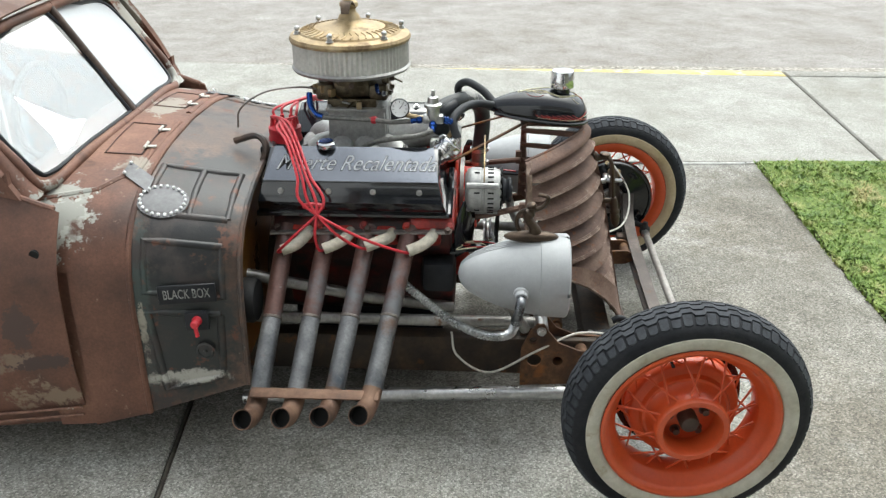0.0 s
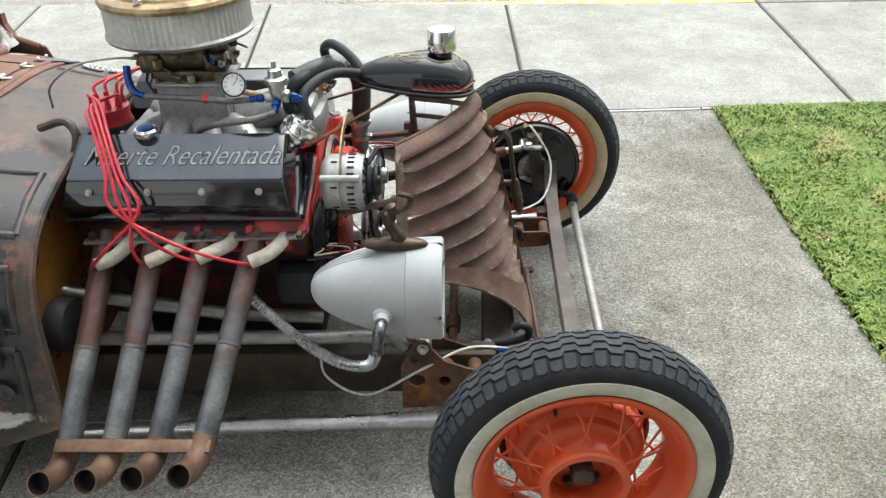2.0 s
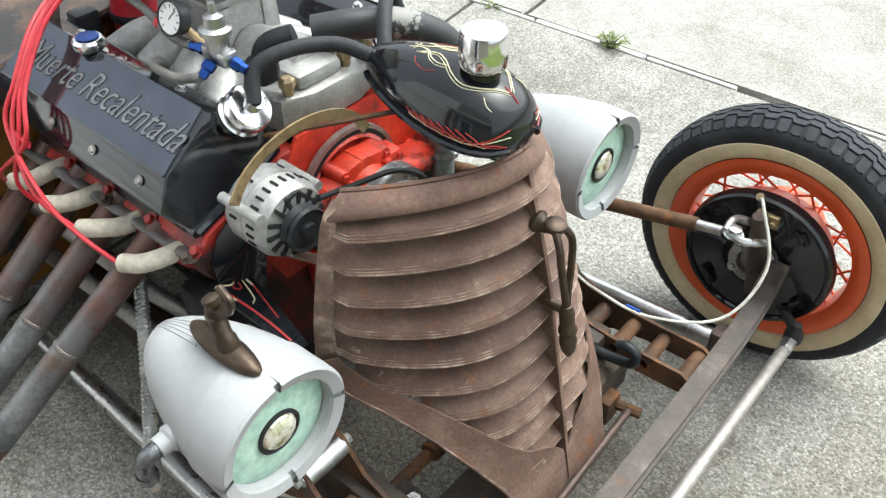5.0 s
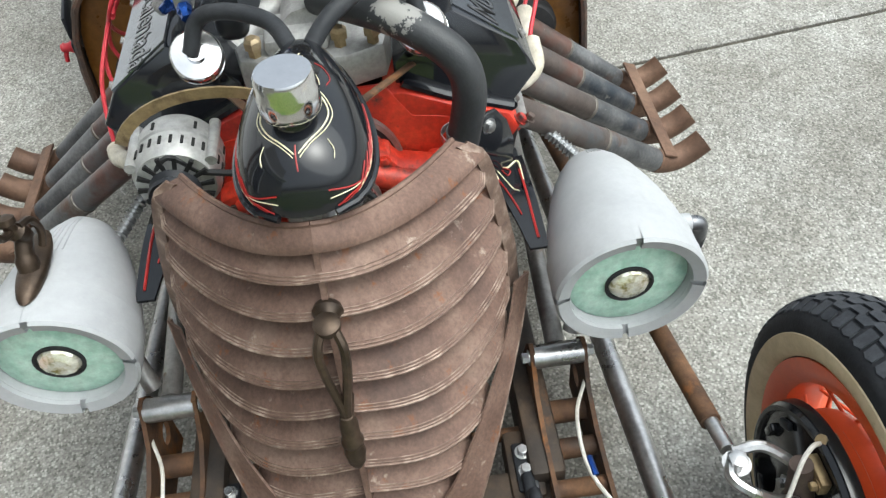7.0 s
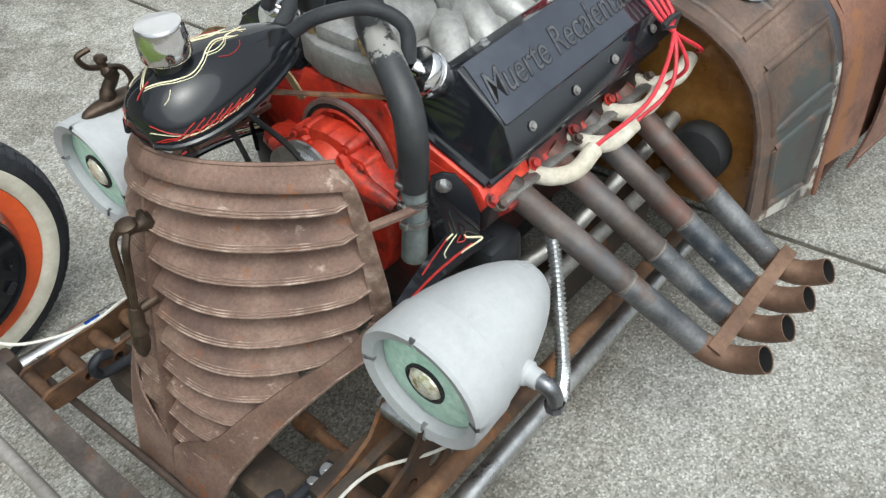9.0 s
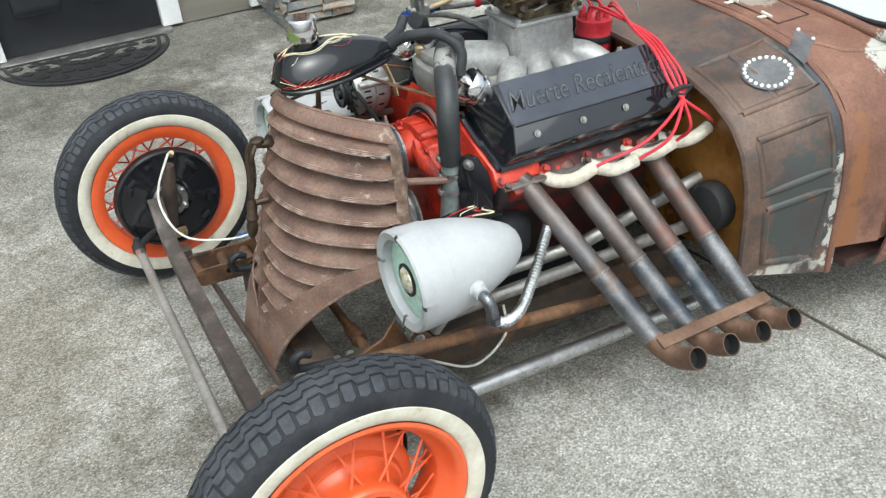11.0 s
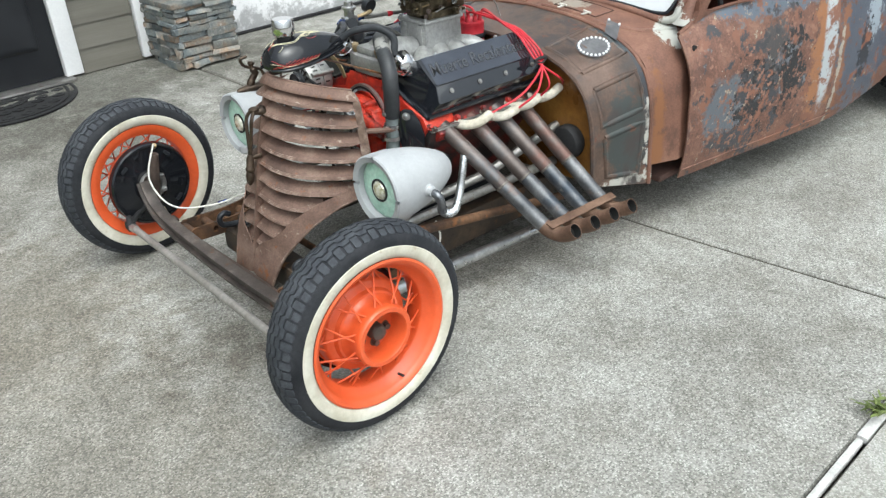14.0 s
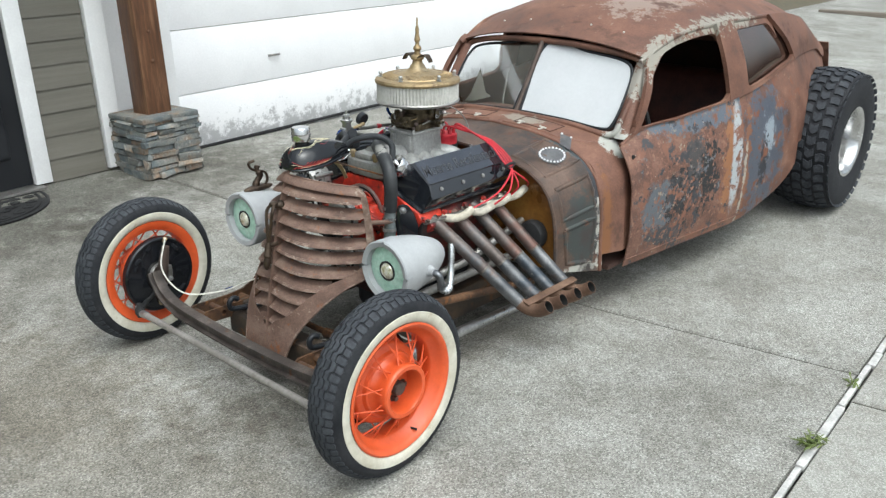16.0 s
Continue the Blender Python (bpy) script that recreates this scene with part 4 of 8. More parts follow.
def front_wheel(s):
    x, y, z, steer = HUB[s]
    m = Matrix.Translation((x, s * y, z)) @ Matrix.Rotation(steer, 4, "Z") @ Matrix.Translation((-x, -s * y, -z)) @ wheel_pose(x, y, z, s)
    lip = [(0.179, -0.03), (0.183, -0.046), (0.197, -0.054), (0.213, -0.058), (0.223, -0.058), (0.223, -0.054), (0.21, -0.05), (0.197, -0.044), (0.187, -0.02), (0.187, 0.012), (0.201, 0.024), (0.207, 0.042),
           (0.215, 0.055), (0.224, 0.057), (0.2255, 0.061), (0.219, 0.064), (0.21, 0.06), (0.202, 0.047), (0.196, 0.03), (0.183, 0.02), (0.179, 0.012)]
    wheel = part("wheel", lathe(B(), lip, m, 72, True), orange, car, "orange enamel wire wheel with whitewall tyre")
    prof = [(0.219, 0.05), (0.235, 0.0625), (0.255, 0.0655), (0.275, 0.064), (0.29, 0.0575)]
    ring = prof + [(crown(h), h) for h in (0.05, 0.04, 0.028, 0.014, 0)]
    ring += [(r, -h) for r, h in ring[-2::-1]] + [(0.211, -0.03), (0.211, 0.03)]
    tyre = part("tyre", lathe(B(), ring, m, 96, True), tyre_rubber, wheel, "worn black tyre with zigzag tread")
    bm = B()
    def rib(h0, h1, stop, wave):
        low = [(0.0, h0 - wave), (0.4, h0 - wave), (0.5, h0 + wave), (0.9, h0 + wave), (stop, h0 + wave * (1 - 20 * max(0, stop - 0.9)))]
        top = [(0.0, h1 - wave), (0.4, h1 - wave), (0.5, h1 + wave), (0.9, h1 + wave), (stop, h1 + wave * (1 - 20 * max(0, stop - 0.9)))]
        return low + top[::-1]
    w = 0.0048
    ribs = [rib(-0.0078, 0.0078, 1.0, w), rib(0.0142, 0.0276, 1.0, w), rib(-0.0276, -0.0142, 1.0, w)]
    shoulders = []
    for e in (1, -1):
        for a, b, d in ((0.05, 0.42, -1), (0.55, 0.92, 1)):
            h = 0.0334 + e * d * w
            line = [(a, e * h), (b, e * h), (b + 0.03, e * 0.053), ((a + b) / 2, e * 0.0558), (a + 0.03, e * 0.053)]
            shoulders.append(line if e > 0 else line[::-1])
    tread_blocks(bm, m, ribs + shoulders, 34, crown, 0.0044)
    part("tread", bm, tread_rubber, tyre)
    white = [(0.2245, 0.0555), (0.231, 0.0625), (0.242, 0.0668), (0.252, 0.0674), (0.261, 0.0668), (0.2625, 0.0652), (0.2625, 0.06), (0.226, 0.05)]
    part("whitewall", lathe(B(), white, m, 96, True), whitewall, tyre, "cream aged whitewall band")
    inner = [(r, -h) for r, h in white]
    part("whitewall", lathe(B(), inner, m, 96, True), tan_wall if s > 0 else whitewall, tyre, "tan aged whitewall band" if s > 0 else "cream aged whitewall band")
    # drum and hub
    drum = [(0.0, 0.012), (0.098, 0.012), (0.11, 0.008), (0.116, -0.004), (0.132, -0.01), (0.138, -0.014), (0.142, -0.026), (0.143, -0.05), (0.147, -0.053), (0.147, -0.085), (0.0, -0.085)]
    hub = part("hub", lathe(B(), drum, m, 56), orange, wheel, "orange brake drum and hub")
    bm = B()
    lathe(bm, [(0.072, 0.01), (0.072, 0.072), (0.075, 0.078), (0.088, 0.078), (0.0915, 0.074), (0.093, 0.062), (0.088, 0.04), (0.094, 0.02), (0.104, 0.01)], m, 48)
    part("hub_ring", bm, orange, wheel)
    bm = B()
    lathe(bm, [(0.02, 0.01), (0.024, 0.012), (0.0245, 0.045), (0.021, 0.052), (0.012, 0.055), (0.0, 0.056)], m, 20)
    part("hub_cap", bm, dark_steel, wheel, "worn grey steel axle cap")
    for k in range(5):
        a = 2 * math.pi * k / 5 + 0.4
        bm = B()
        hexbolt(bm, m @ Vector((0.047 * math.cos(a), 0.047 * math.sin(a), 0.013)), m.to_3x3() @ Vector((0, 0, 1)), 0.0095, 0.016)
        part("lug_nut", bm, dark_steel, wheel)
    n = 10
    for k in range(n):
        for d in (-1, 1):
            a0 = 2 * math.pi * (k + 0.5 + 0.2 * d) / n
            a1 = 2 * math.pi * (k + 0.5 - 0.26 * d) / n
            bm = B()
            tube(bm, [m @ Vector((0.089 * math.cos(a0), 0.089 * math.sin(a0), 0.055)), m @ Vector((0.184 * math.cos(a1), 0.184 * math.sin(a1), 0.003))], 0.0028, 7)
            part("spoke", bm, orange, wheel)
            a0 = 2 * math.pi * (k + 0.3 * d) / n
            a1 = 2 * math.pi * (k - 0.2 * d) / n
            bm = B()
            tube(bm, [m @ Vector((0.138 * math.cos(a0), 0.138 * math.sin(a0), -0.018)), m @ Vector((0.184 * math.cos(a1), 0.184 * math.sin(a1), -0.018))], 0.0028, 7)
            part("spoke", bm, orange, wheel)
    bm = B()
    a = math.radians(110)
    tube(bm, [m @ Vector((0.2 * math.cos(a), 0.2 * math.sin(a), 0.026)), m @ Vector((0.19 * math.cos(a), 0.19 * math.sin(a), 0.058))], 0.004, 8)
    part("valve_stem", bm, rubber, wheel)
    # backing plate on the inner side
    plate = [(0.0, -0.095), (0.06, -0.096), (0.068, -0.1), (0.076, -0.1), (0.084, -0.096), (0.15, -0.096), (0.162, -0.092), (0.164, -0.075), (0.155, -0.07), (0.0, -0.07)]
    back = part("brake_backing_plate", lathe(B(), plate, m, 48), black_gloss, wheel, "gloss black brake backing plate")
    for k in range(4):
        q = 2 * math.pi * k / 4 + 0.7
        bm = B()
        box(bm, m @ Vector((0.127 * math.cos(q), 0.135 * math.sin(q), -0.1)), (0.03, 0.01, 0.014), Matrix.Rotation(-s * q, 4, "Y"), 0.004)
        part("plate_lug", bm, black_satin, wheel)
    bm = B()
    lathe(bm, [(0.0, -0.1), (0.03, -0.1), (0.034, -0.113), (0.05, -0.114), (0.053, -0.11), (0.053, -0.095)], m, 32)
    part("spindle_boss", bm, bare_steel, wheel, "worn grey spindle boss")
    bm = B()
    lathe(bm, [(0.146, -0.094), (0.15, -0.101), (0.157, -0.101), (0.161, -0.094)], m, 64)
    part("plate_rim", bm, black_gloss, wheel)
    for q, r, l in ((0.5, 0.124, 0.03), (1.25, 0.128, 0.022), (2.4, 0.126, 0.03), (3.4, 0.125, 0.034), (5.3, 0.126, 0.028)):
        bm = B()
        turn = m @ Matrix.Rotation(q, 4, "Z")
        box(bm, turn @ Vector((r, 0, -0.1)), (0.014, l, 0.012), turn.to_3x3().to_4x4(), 0.004)
        part("plate_stamping", bm, black_gloss, wheel)
    bm = B()
    box(bm, m @ Vector((0.0, -0.118, -0.104)), (0.05, 0.016, 0.03), None, 0.004)
    for dx in (-0.016, 0.016):
        hexbolt(bm, m @ Vector((dx, -0.118, -0.112)), m.to_3x3() @ Vector((0, 0, -1)), 0.007, 0.009)
    part("wheel_cylinder", bm, brass, wheel, "brassy wheel cylinder fitting with two bolts")
    for k in range(5):
        q = 2 * math.pi * k / 5
        bm = B()
        hexbolt(bm, m @ Vector((0.045 * math.cos(q), 0.045 * math.sin(q), -0.113)), m.to_3x3() @ Vector((0, 0, -1)), 0.008, 0.01)
        part("plate_bolt", bm, zinc, wheel)
    return wheel


rim_alu = mat("polished_rim_alloy", [(0, (0.5, 0.5, 0.5)), (1, (0.66, 0.66, 0.66))], 6, 0.24, 0.08, 0.95, 0.1, 120, fine=0.1)


def rear_crown(h):
    return 0.43 - 0.55 * h * h - 9.0 * h ** 4


def rear_wheel(s):
    m = wheel_pose(-3.83, 0.775, 0.435, s) @ Matrix.Diagonal((1, 1, 0.88, 1))
    rim = [(0.06, 0.02), (0.09, 0.0), (0.14, -0.01), (0.172, 0.02), (0.182, 0.1), (0.19, 0.16), (0.206, 0.172), (0.216, 0.182), (0.217, 0.194), (0.205, 0.192), (0.194, 0.18), (0.186, 0.168), (0.176, 0.1), (0.167, 0.03), (0.13, 0.0), (0.06, 0.03)]
    wheel = part("wheel", lathe(B(), rim, m, 64), rim_alu, car, "polished alloy rear wheel with a very wide tyre")
    ring = [(0.208, 0.16), (0.216, 0.186), (0.24, 0.198), (0.28, 0.203), (0.33, 0.205), (0.38, 0.2), (0.408, 0.187)] + [(rear_crown(h), h) for h in (0.165, 0.12, 0.06, 0)]
    ring += [(r, -h) for r, h in ring[-2::-1]]
    tyre = part("tyre", lathe(B(), ring, m, 96), tyre_rubber, wheel, "wide black off-road tyre with chunky blocks")
    bm = B()
    lines = []
    for row, (h0, h1) in enumerate(((-0.172, -0.112), (-0.1, -0.04), (-0.029, 0.029), (0.04, 0.1), (0.112, 0.172))):
        o, mid, k = 0.5 * (row % 2), (h0 + h1) / 2, (0.16 if row % 2 else -0.16)
        lines.append([(o + 0.12, h0), (o + 0.74, h0 + 0.006), (o + 0.82 + k, mid), (o + 0.74, h1), (o + 0.12, h1 - 0.006), (o + 0.16 + k, mid)])
    tread_blocks(bm, m, lines, 38, rear_crown, 0.01)
    for k in range(38):
        a = 2 * math.pi * (k + 0.43) / 38
        for e in (1, -1):
            d = Matrix.Rotation(a, 4, "Z")
            box(bm, m @ d @ Vector((0.394, 0, e * 0.184)), (0.055, 0.05, 0.007), (m.to_3x3() @ d.to_3x3() @ Matrix.Rotation(-e * 0.9, 3, "Y")).to_4x4(), 0.004, 1)
    part("tread", bm, tread_rubber, tyre)
    bm = B()
    lathe(bm, [(0.0, 0.09), (0.03, 0.088), (0.042, 0.07), (0.046, 0.02), (0.06, 0.0)], m, 24)
    part("hub_cap", bm, dark_steel, wheel)
    for k in range(5):
        a = 2 * math.pi * k / 5
        bm = B()
        hexbolt(bm, m @ Vector((0.085 * math.cos(a), 0.085 * math.sin(a), 0.012)), m.to_3x3() @ Vector((0, 0, 1)), 0.011, 0.02)
        part("lug_nut", bm, zinc, wheel)
    return wheel


for s in SIDES:
    front_wheel(s)
    rear_wheel(s)

# ---- body ----
RUST_BODY = [(0.0, (0.07, 0.036, 0.026)), (0.4, (0.135, 0.063, 0.042)), (0.7, (0.178, 0.085, 0.056)), (1.0, (0.235, 0.125, 0.085))]
SLATE, PALE, CHALK = (0.1, 0.11, 0.125), (0.26, 0.225, 0.185), (0.4, 0.4, 0.365)
rust_body = mat("rusty_body_sheet", RUST_BODY, 4.5, 0.62, 0.1, 0.1, 0.3, 110, 0.0012, 0.25, 130,
                patches=[((0.1, 0.05, 0.035), 7, 0.56, 0.66, 2, 0.7), ((0.3, 0.2, 0.14), 28, 0.66, 0.72, 6, 0.7)],
                blobs=[((0.2, 0.085, 0.035), (-1.49, 0.63, 0.42), (0.028, 0.14, 0.24), 0.25, 1.4, 0.6), (CHALK, (-1.66, 0.53, 0.77), (0.06, 0.06, 0.08), 0.08, 1.6, 0.6), (CHALK, (-1.6, -0.57, 0.74), (0.055, 0.06, 0.06), 0.1, 2.3, 0.6), ((0.3, 0.3, 0.27), (-1.64, -0.55, 0.72), (0.06, 0.08, 0.09), 0.1, 2.4, 0.6), ((0.27, 0.2, 0.165), (-2.35, 0.28, 1.34), (0.32, 0.16, 0.08), 0.15, 1.8, 0.6), (PALE, (-1.56, 0.1, 0.84), (0.05, 0.09, 0.06), 0.1, 1.5, 0.6),
                       (PALE, (-1.5, -0.36, 0.8), (0.04, 0.05, 0.05), 0.1, 1.5, 0.6), ((0.28, 0.26, 0.22), (-2.0, 0.56, 1.14), (0.26, 0.05, 0.07), 0.1, 2.4, 0.6), ((0.27, 0.25, 0.21), (-2.5, 0.59, 1.22), (0.36, 0.05, 0.04), 0.1, 2.4, 0.6), ((0.33, 0.31, 0.27), (-1.84, 0.54, 0.95), (0.05, 0.05, 0.16), 0.08, 1.8, 0.6)])
rust_door = mat("blistered_rusty_door", [(0, (0.08, 0.042, 0.032)), (0.5, (0.15, 0.074, 0.052)), (1, (0.22, 0.12, 0.085))], 9, 0.62, 0.1, 0.05, 0.6, 90, 0.002, 0.35, 120,
                patches=[((0.2, 0.094, 0.062), 9, 0.55, 0.6, 3, 0.7), ((0.3, 0.26, 0.2), 22, 0.63, 0.67, 5, 0.7), ((0.05, 0.05, 0.055), 11, 0.58, 0.62, 11, 0.6), ((0.25, 0.135, 0.095), 34, 0.58, 0.63, 17, 0.75), ((0.13, 0.14, 0.15), 11, 0.62, 0.66, 29, 0.5), ((0.42, 0.4, 0.34), 48, 0.66, 0.7, 23, 0.7)],
                blobs=[((0.1, 0.12, 0.15), (-2.2, 0.72, 0.84), (0.55, 0.3, 0.075), 0.12, 0.7, 0.42), (SLATE, (-1.85, 0.7, 0.45), (0.15, 0.3, 0.12), 0.15, 0.8, 0.45), (SLATE, (-2.15, 0.72, 0.62), (0.1, 0.3, 0.08), 0.1, 1.6, 0.45), ((0.05, 0.05, 0.055), (-2.05, 0.74, 0.5), (0.12, 0.3, 0.1), 0.1, 1.4, 0.5),
                       ((0.06, 0.055, 0.055), (-2.1, 0.74, 0.66), (0.1, 0.3, 0.07), 0.1, 1.4, 0.5), ((0.27, 0.12, 0.055), (-2.44, 0.76, 0.56), (0.075, 0.3, 0.3), 0.25, 1.6, 0.6), ((0.36, 0.385, 0.4), (-2.478, 0.77, 0.58), (0.045, 0.3, 0.27), 0.15, 0.35, 0.5), ((0.02, 0.02, 0.022), (-2.22, 0.74, 0.55), (0.07, 0.3, 0.14), 0.1, 3.2, 0.5), ((0.022, 0.022, 0.024), (-1.98, 0.72, 0.42), (0.1, 0.3, 0.12), 0.1, 3.4, 0.5),
                       ((0.05, 0.05, 0.055), (-1.9, 0.7, 0.3), (0.14, 0.3, 0.05), 0.1, 1.4, 0.5), (PALE, (-1.5, -0.7, 0.36), (0.16, 0.3, 0.05), 0.1, 1.6, 0.6), ((0.06, 0.045, 0.04), (-1.62, -0.7, 0.47), (0.08, 0.3, 0.12), 0.1, 1.6, 0.6)])
brown_door = mat("plain_brown_rusty_door", RUST_BODY, 4.0, 0.6, 0.1, 0.1, 0.3, 110, 0.0012, 0.22, 130,
                 patches=[((0.1, 0.05, 0.035), 7, 0.6, 0.7, 2, 0.7)],
                 blobs=[((0.23, 0.17, 0.12), (-1.72, -0.68, 0.24), (0.08, 0.3, 0.035), 0.2, 2.6, 0.6), ((0.2, 0.14, 0.1), (-1.76, -0.68, 0.36), (0.05, 0.3, 0.025), 0.2, 2.6, 0.6), ((0.08, 0.05, 0.042), (-1.73, -0.7, 0.47), (0.035, 0.3, 0.07), 0.12, 2.0, 0.6), ((0.07, 0.045, 0.04), (-1.69, -0.7, 0.35), (0.06, 0.3, 0.025), 0.1, 2.0, 0.6)])
rust_quarter = mat("slate_and_rust_quarter", RUST_BODY, 8, 0.6, 0.1, 0.05, 0.5, 90, 0.002, 0.3, 120,
                   patches=[((0.2, 0.08, 0.045), 8, 0.56, 0.62, 9, 0.7), ((0.3, 0.2, 0.13), 24, 0.62, 0.68, 5, 0.7)],
                   blobs=[((0.065, 0.075, 0.1), (-2.82, 0.78, 0.55), (0.26, 0.3, 0.34), 0.08, 1.0, 0.4), ((0.26, 0.3, 0.34), (-2.85, 0.78, 0.62), (0.07, 0.3, 0.1), 0.1, 2.0, 0.5), ((0.2, 0.09, 0.05), (-2.6, 0.78, 0.5), (0.025, 0.3, 0.26), 0.2, 3.4, 0.6), ((0.02, 0.022, 0.03), (-2.8, 0.78, 0.5), (0.05, 0.3, 0.12), 0.08, 2.0, 0.5), ((0.32, 0.29, 0.24), (-2.58, 0.78, 0.4), (0.012, 0.3, 0.2), 0.1, 2.6, 0.6)])
cowl_side = mat("scuffed_dark_cowl", [(0, (0.042, 0.03, 0.024)), (0.45, (0.09, 0.057, 0.042)), (0.75, (0.13, 0.083, 0.062)), (1, (0.185, 0.122, 0.095))], 6, 0.46, 0.12, 0.15, 0.35, 120, 0.0012, 0.3, 110,
                patches=[((0.05, 0.042, 0.04), 7, 0.5, 0.6, 4, 0.5), ((0.34, 0.33, 0.29), 24, 0.7, 0.75, 8, 0.6), ((0.13, 0.06, 0.04), 16, 0.6, 0.66, 14, 0.6)],
                blobs=[((0.03, 0.033, 0.033), (-1.33, -0.6, 0.44), (0.14, 0.14, 0.25), 0.2, 0.7, 0.4), ((0.02, 0.021, 0.022), (-1.33, -0.55, 0.66), (0.12, 0.16, 0.11), 0.2, 0.9, 0.4), ((0.03, 0.029, 0.029), (-1.3, -0.38, 0.745), (0.14, 0.2, 0.09), 0.2, 1.0, 0.42), ((0.05, 0.065, 0.06), (-1.43, -0.6, 0.5), (0.02, 0.12, 0.25), 0.2, 1.2, 0.45), ((0.33, 0.31, 0.26), (-1.435, -0.6, 0.42), (0.008, 0.1, 0.1), 0.1, 2.2, 0.6), ((0.045, 0.052, 0.05), (-1.34, 0.6, 0.43), (0.1, 0.12, 0.17), 0.15, 1.0, 0.45),
                       ((0.035, 0.04, 0.048), (-1.445, 0.62, 0.56), (0.022, 0.14, 0.26), 0.15, 1.6, 0.45), ((0.045, 0.055, 0.06), (-1.44, 0.45, 0.76), (0.02, 0.12, 0.06), 0.15, 1.8, 0.45), ((0.42, 0.41, 0.37), (-1.44, 0.6, 0.46), (0.012, 0.1, 0.1), 0.1, 3.6, 0.6), ((0.4, 0.39, 0.35), (-1.36, 0.6, 0.265), (0.13, 0.1, 0.02), 0.2, 2.6, 0.6), ((0.4, 0.39, 0.35), (-1.36, -0.6, 0.265), (0.13, 0.1, 0.02), 0.2, 1.6, 0.6)])
amber_wall = mat("amber_lacquered_firewall", [(0, (0.075, 0.028, 0.008)), (0.5, (0.2, 0.085, 0.018)), (1, (0.33, 0.16, 0.04))], 5, 0.3, 0.1, 0.2, 0.15, 60, 0.001, 0.2, 60, coat=0.3)
dark_inside = mat("dark_cabin_lining", [(0, (0.03, 0.016, 0.012)), (1, (0.08, 0.035, 0.025))], 6, 0.8)
seat_red = mat("worn_oxblood_leather", [(0, (0.05, 0.015, 0.012)), (1, (0.12, 0.035, 0.026))], 9, 0.4, bump=0.3)

WIDE = [(-4.35, 0.56), (-3.9, 0.7), (-3.3, 0.79), (-2.65, 0.795), (-1.6, 0.665), (-1.17, 0.585)]
BELT = [(-4.35, 0.85), (-3.9, 0.97), (-3.5, 0.985), (-3.2, 0.96), (-2.85, 0.905), (-2.5, 0.868), (-1.8, 0.825), (-1.68, 0.79), (-1.58, 0.74), (-1.45, 0.7)]
SILL_RIGHT = [(-3.6, 0.45), (-3.3, 0.3), (-3.1, 0.22), (-2.65, 0.15), (-1.9, 0.118), (-1.6, 0.135)]
SILL = [(-3.6, 0.5), (-3.3, 0.36), (-3.1, 0.27), (-2.65, 0.2), (-1.6, 0.197)]
RAIL_Z = [(-4.2, 0.98), (-3.8, 1.14), (-3.4, 1.205), (-3.0, 1.225), (-2.5, 1.23), (-2.2, 1.218), (-1.98, 1.17), (-1.84, 1.085)]
RAIL_Y = [(-4.2, 0.47), (-3.6, 0.56), (-3.0, 0.605), (-2.4, 0.61), (-1.84, 0.535)]
ROOF_Z = [(-4.35, 0.98), (-4.1, 1.13), (-3.7, 1.3), (-3.2, 1.372), (-2.7, 1.388), (-2.25, 1.342), (-1.98, 1.245), (-1.86, 1.165)]


def smooth_table(t, x):
    e = 0.1
    return (table(t, x - e) + 2 * table(t, x) + table(t, x + e)) / 4


def side_y(x, z):
    w = smooth_table(WIDE, x)
    if z > 0.55:
        w -= 0.05 * ((z - 0.55) / 0.3) ** 2 * (1 + 2.1 * max(0.0, min(1.0, (x + 1.95) / 0.3)))
    elif z < 0.4:
        w -= 0.025 * ((0.4 - z) / 0.2) ** 2
    return w


def skin(name, s, x0, x1, zlo, zhi, m, label="", parent=None, nu=14, nv=16, out=0.0, thick=0.006, lean=0.0):
    """A panel of the body side between two stations and two heights (tables or numbers)."""
    def fn(u, v):
        x = lerp(x0, x1, u)
        a = smooth_table(zlo, x) if isinstance(zlo, list) else zlo
        b = smooth_table(zhi, x) if isinstance(zhi, list) else zhi
        z = lerp(a, b, v)
        x += lean * (b - z)
        return (x, s * (side_y(x, z) + out), z)
    bm = B()
    sheet(bm, fn, nu, nv, thick, flip=s > 0)
    return part(name, bm, m, parent or car, label)


COWL_W = [(-1.74, 0.66), (-1.6, 0.645), (-1.45, 0.615), (-1.17, 0.565)]
COWL_TOP = [(-1.75, 0.838), (-1.5, 0.82), (-1.17, 0.765)]


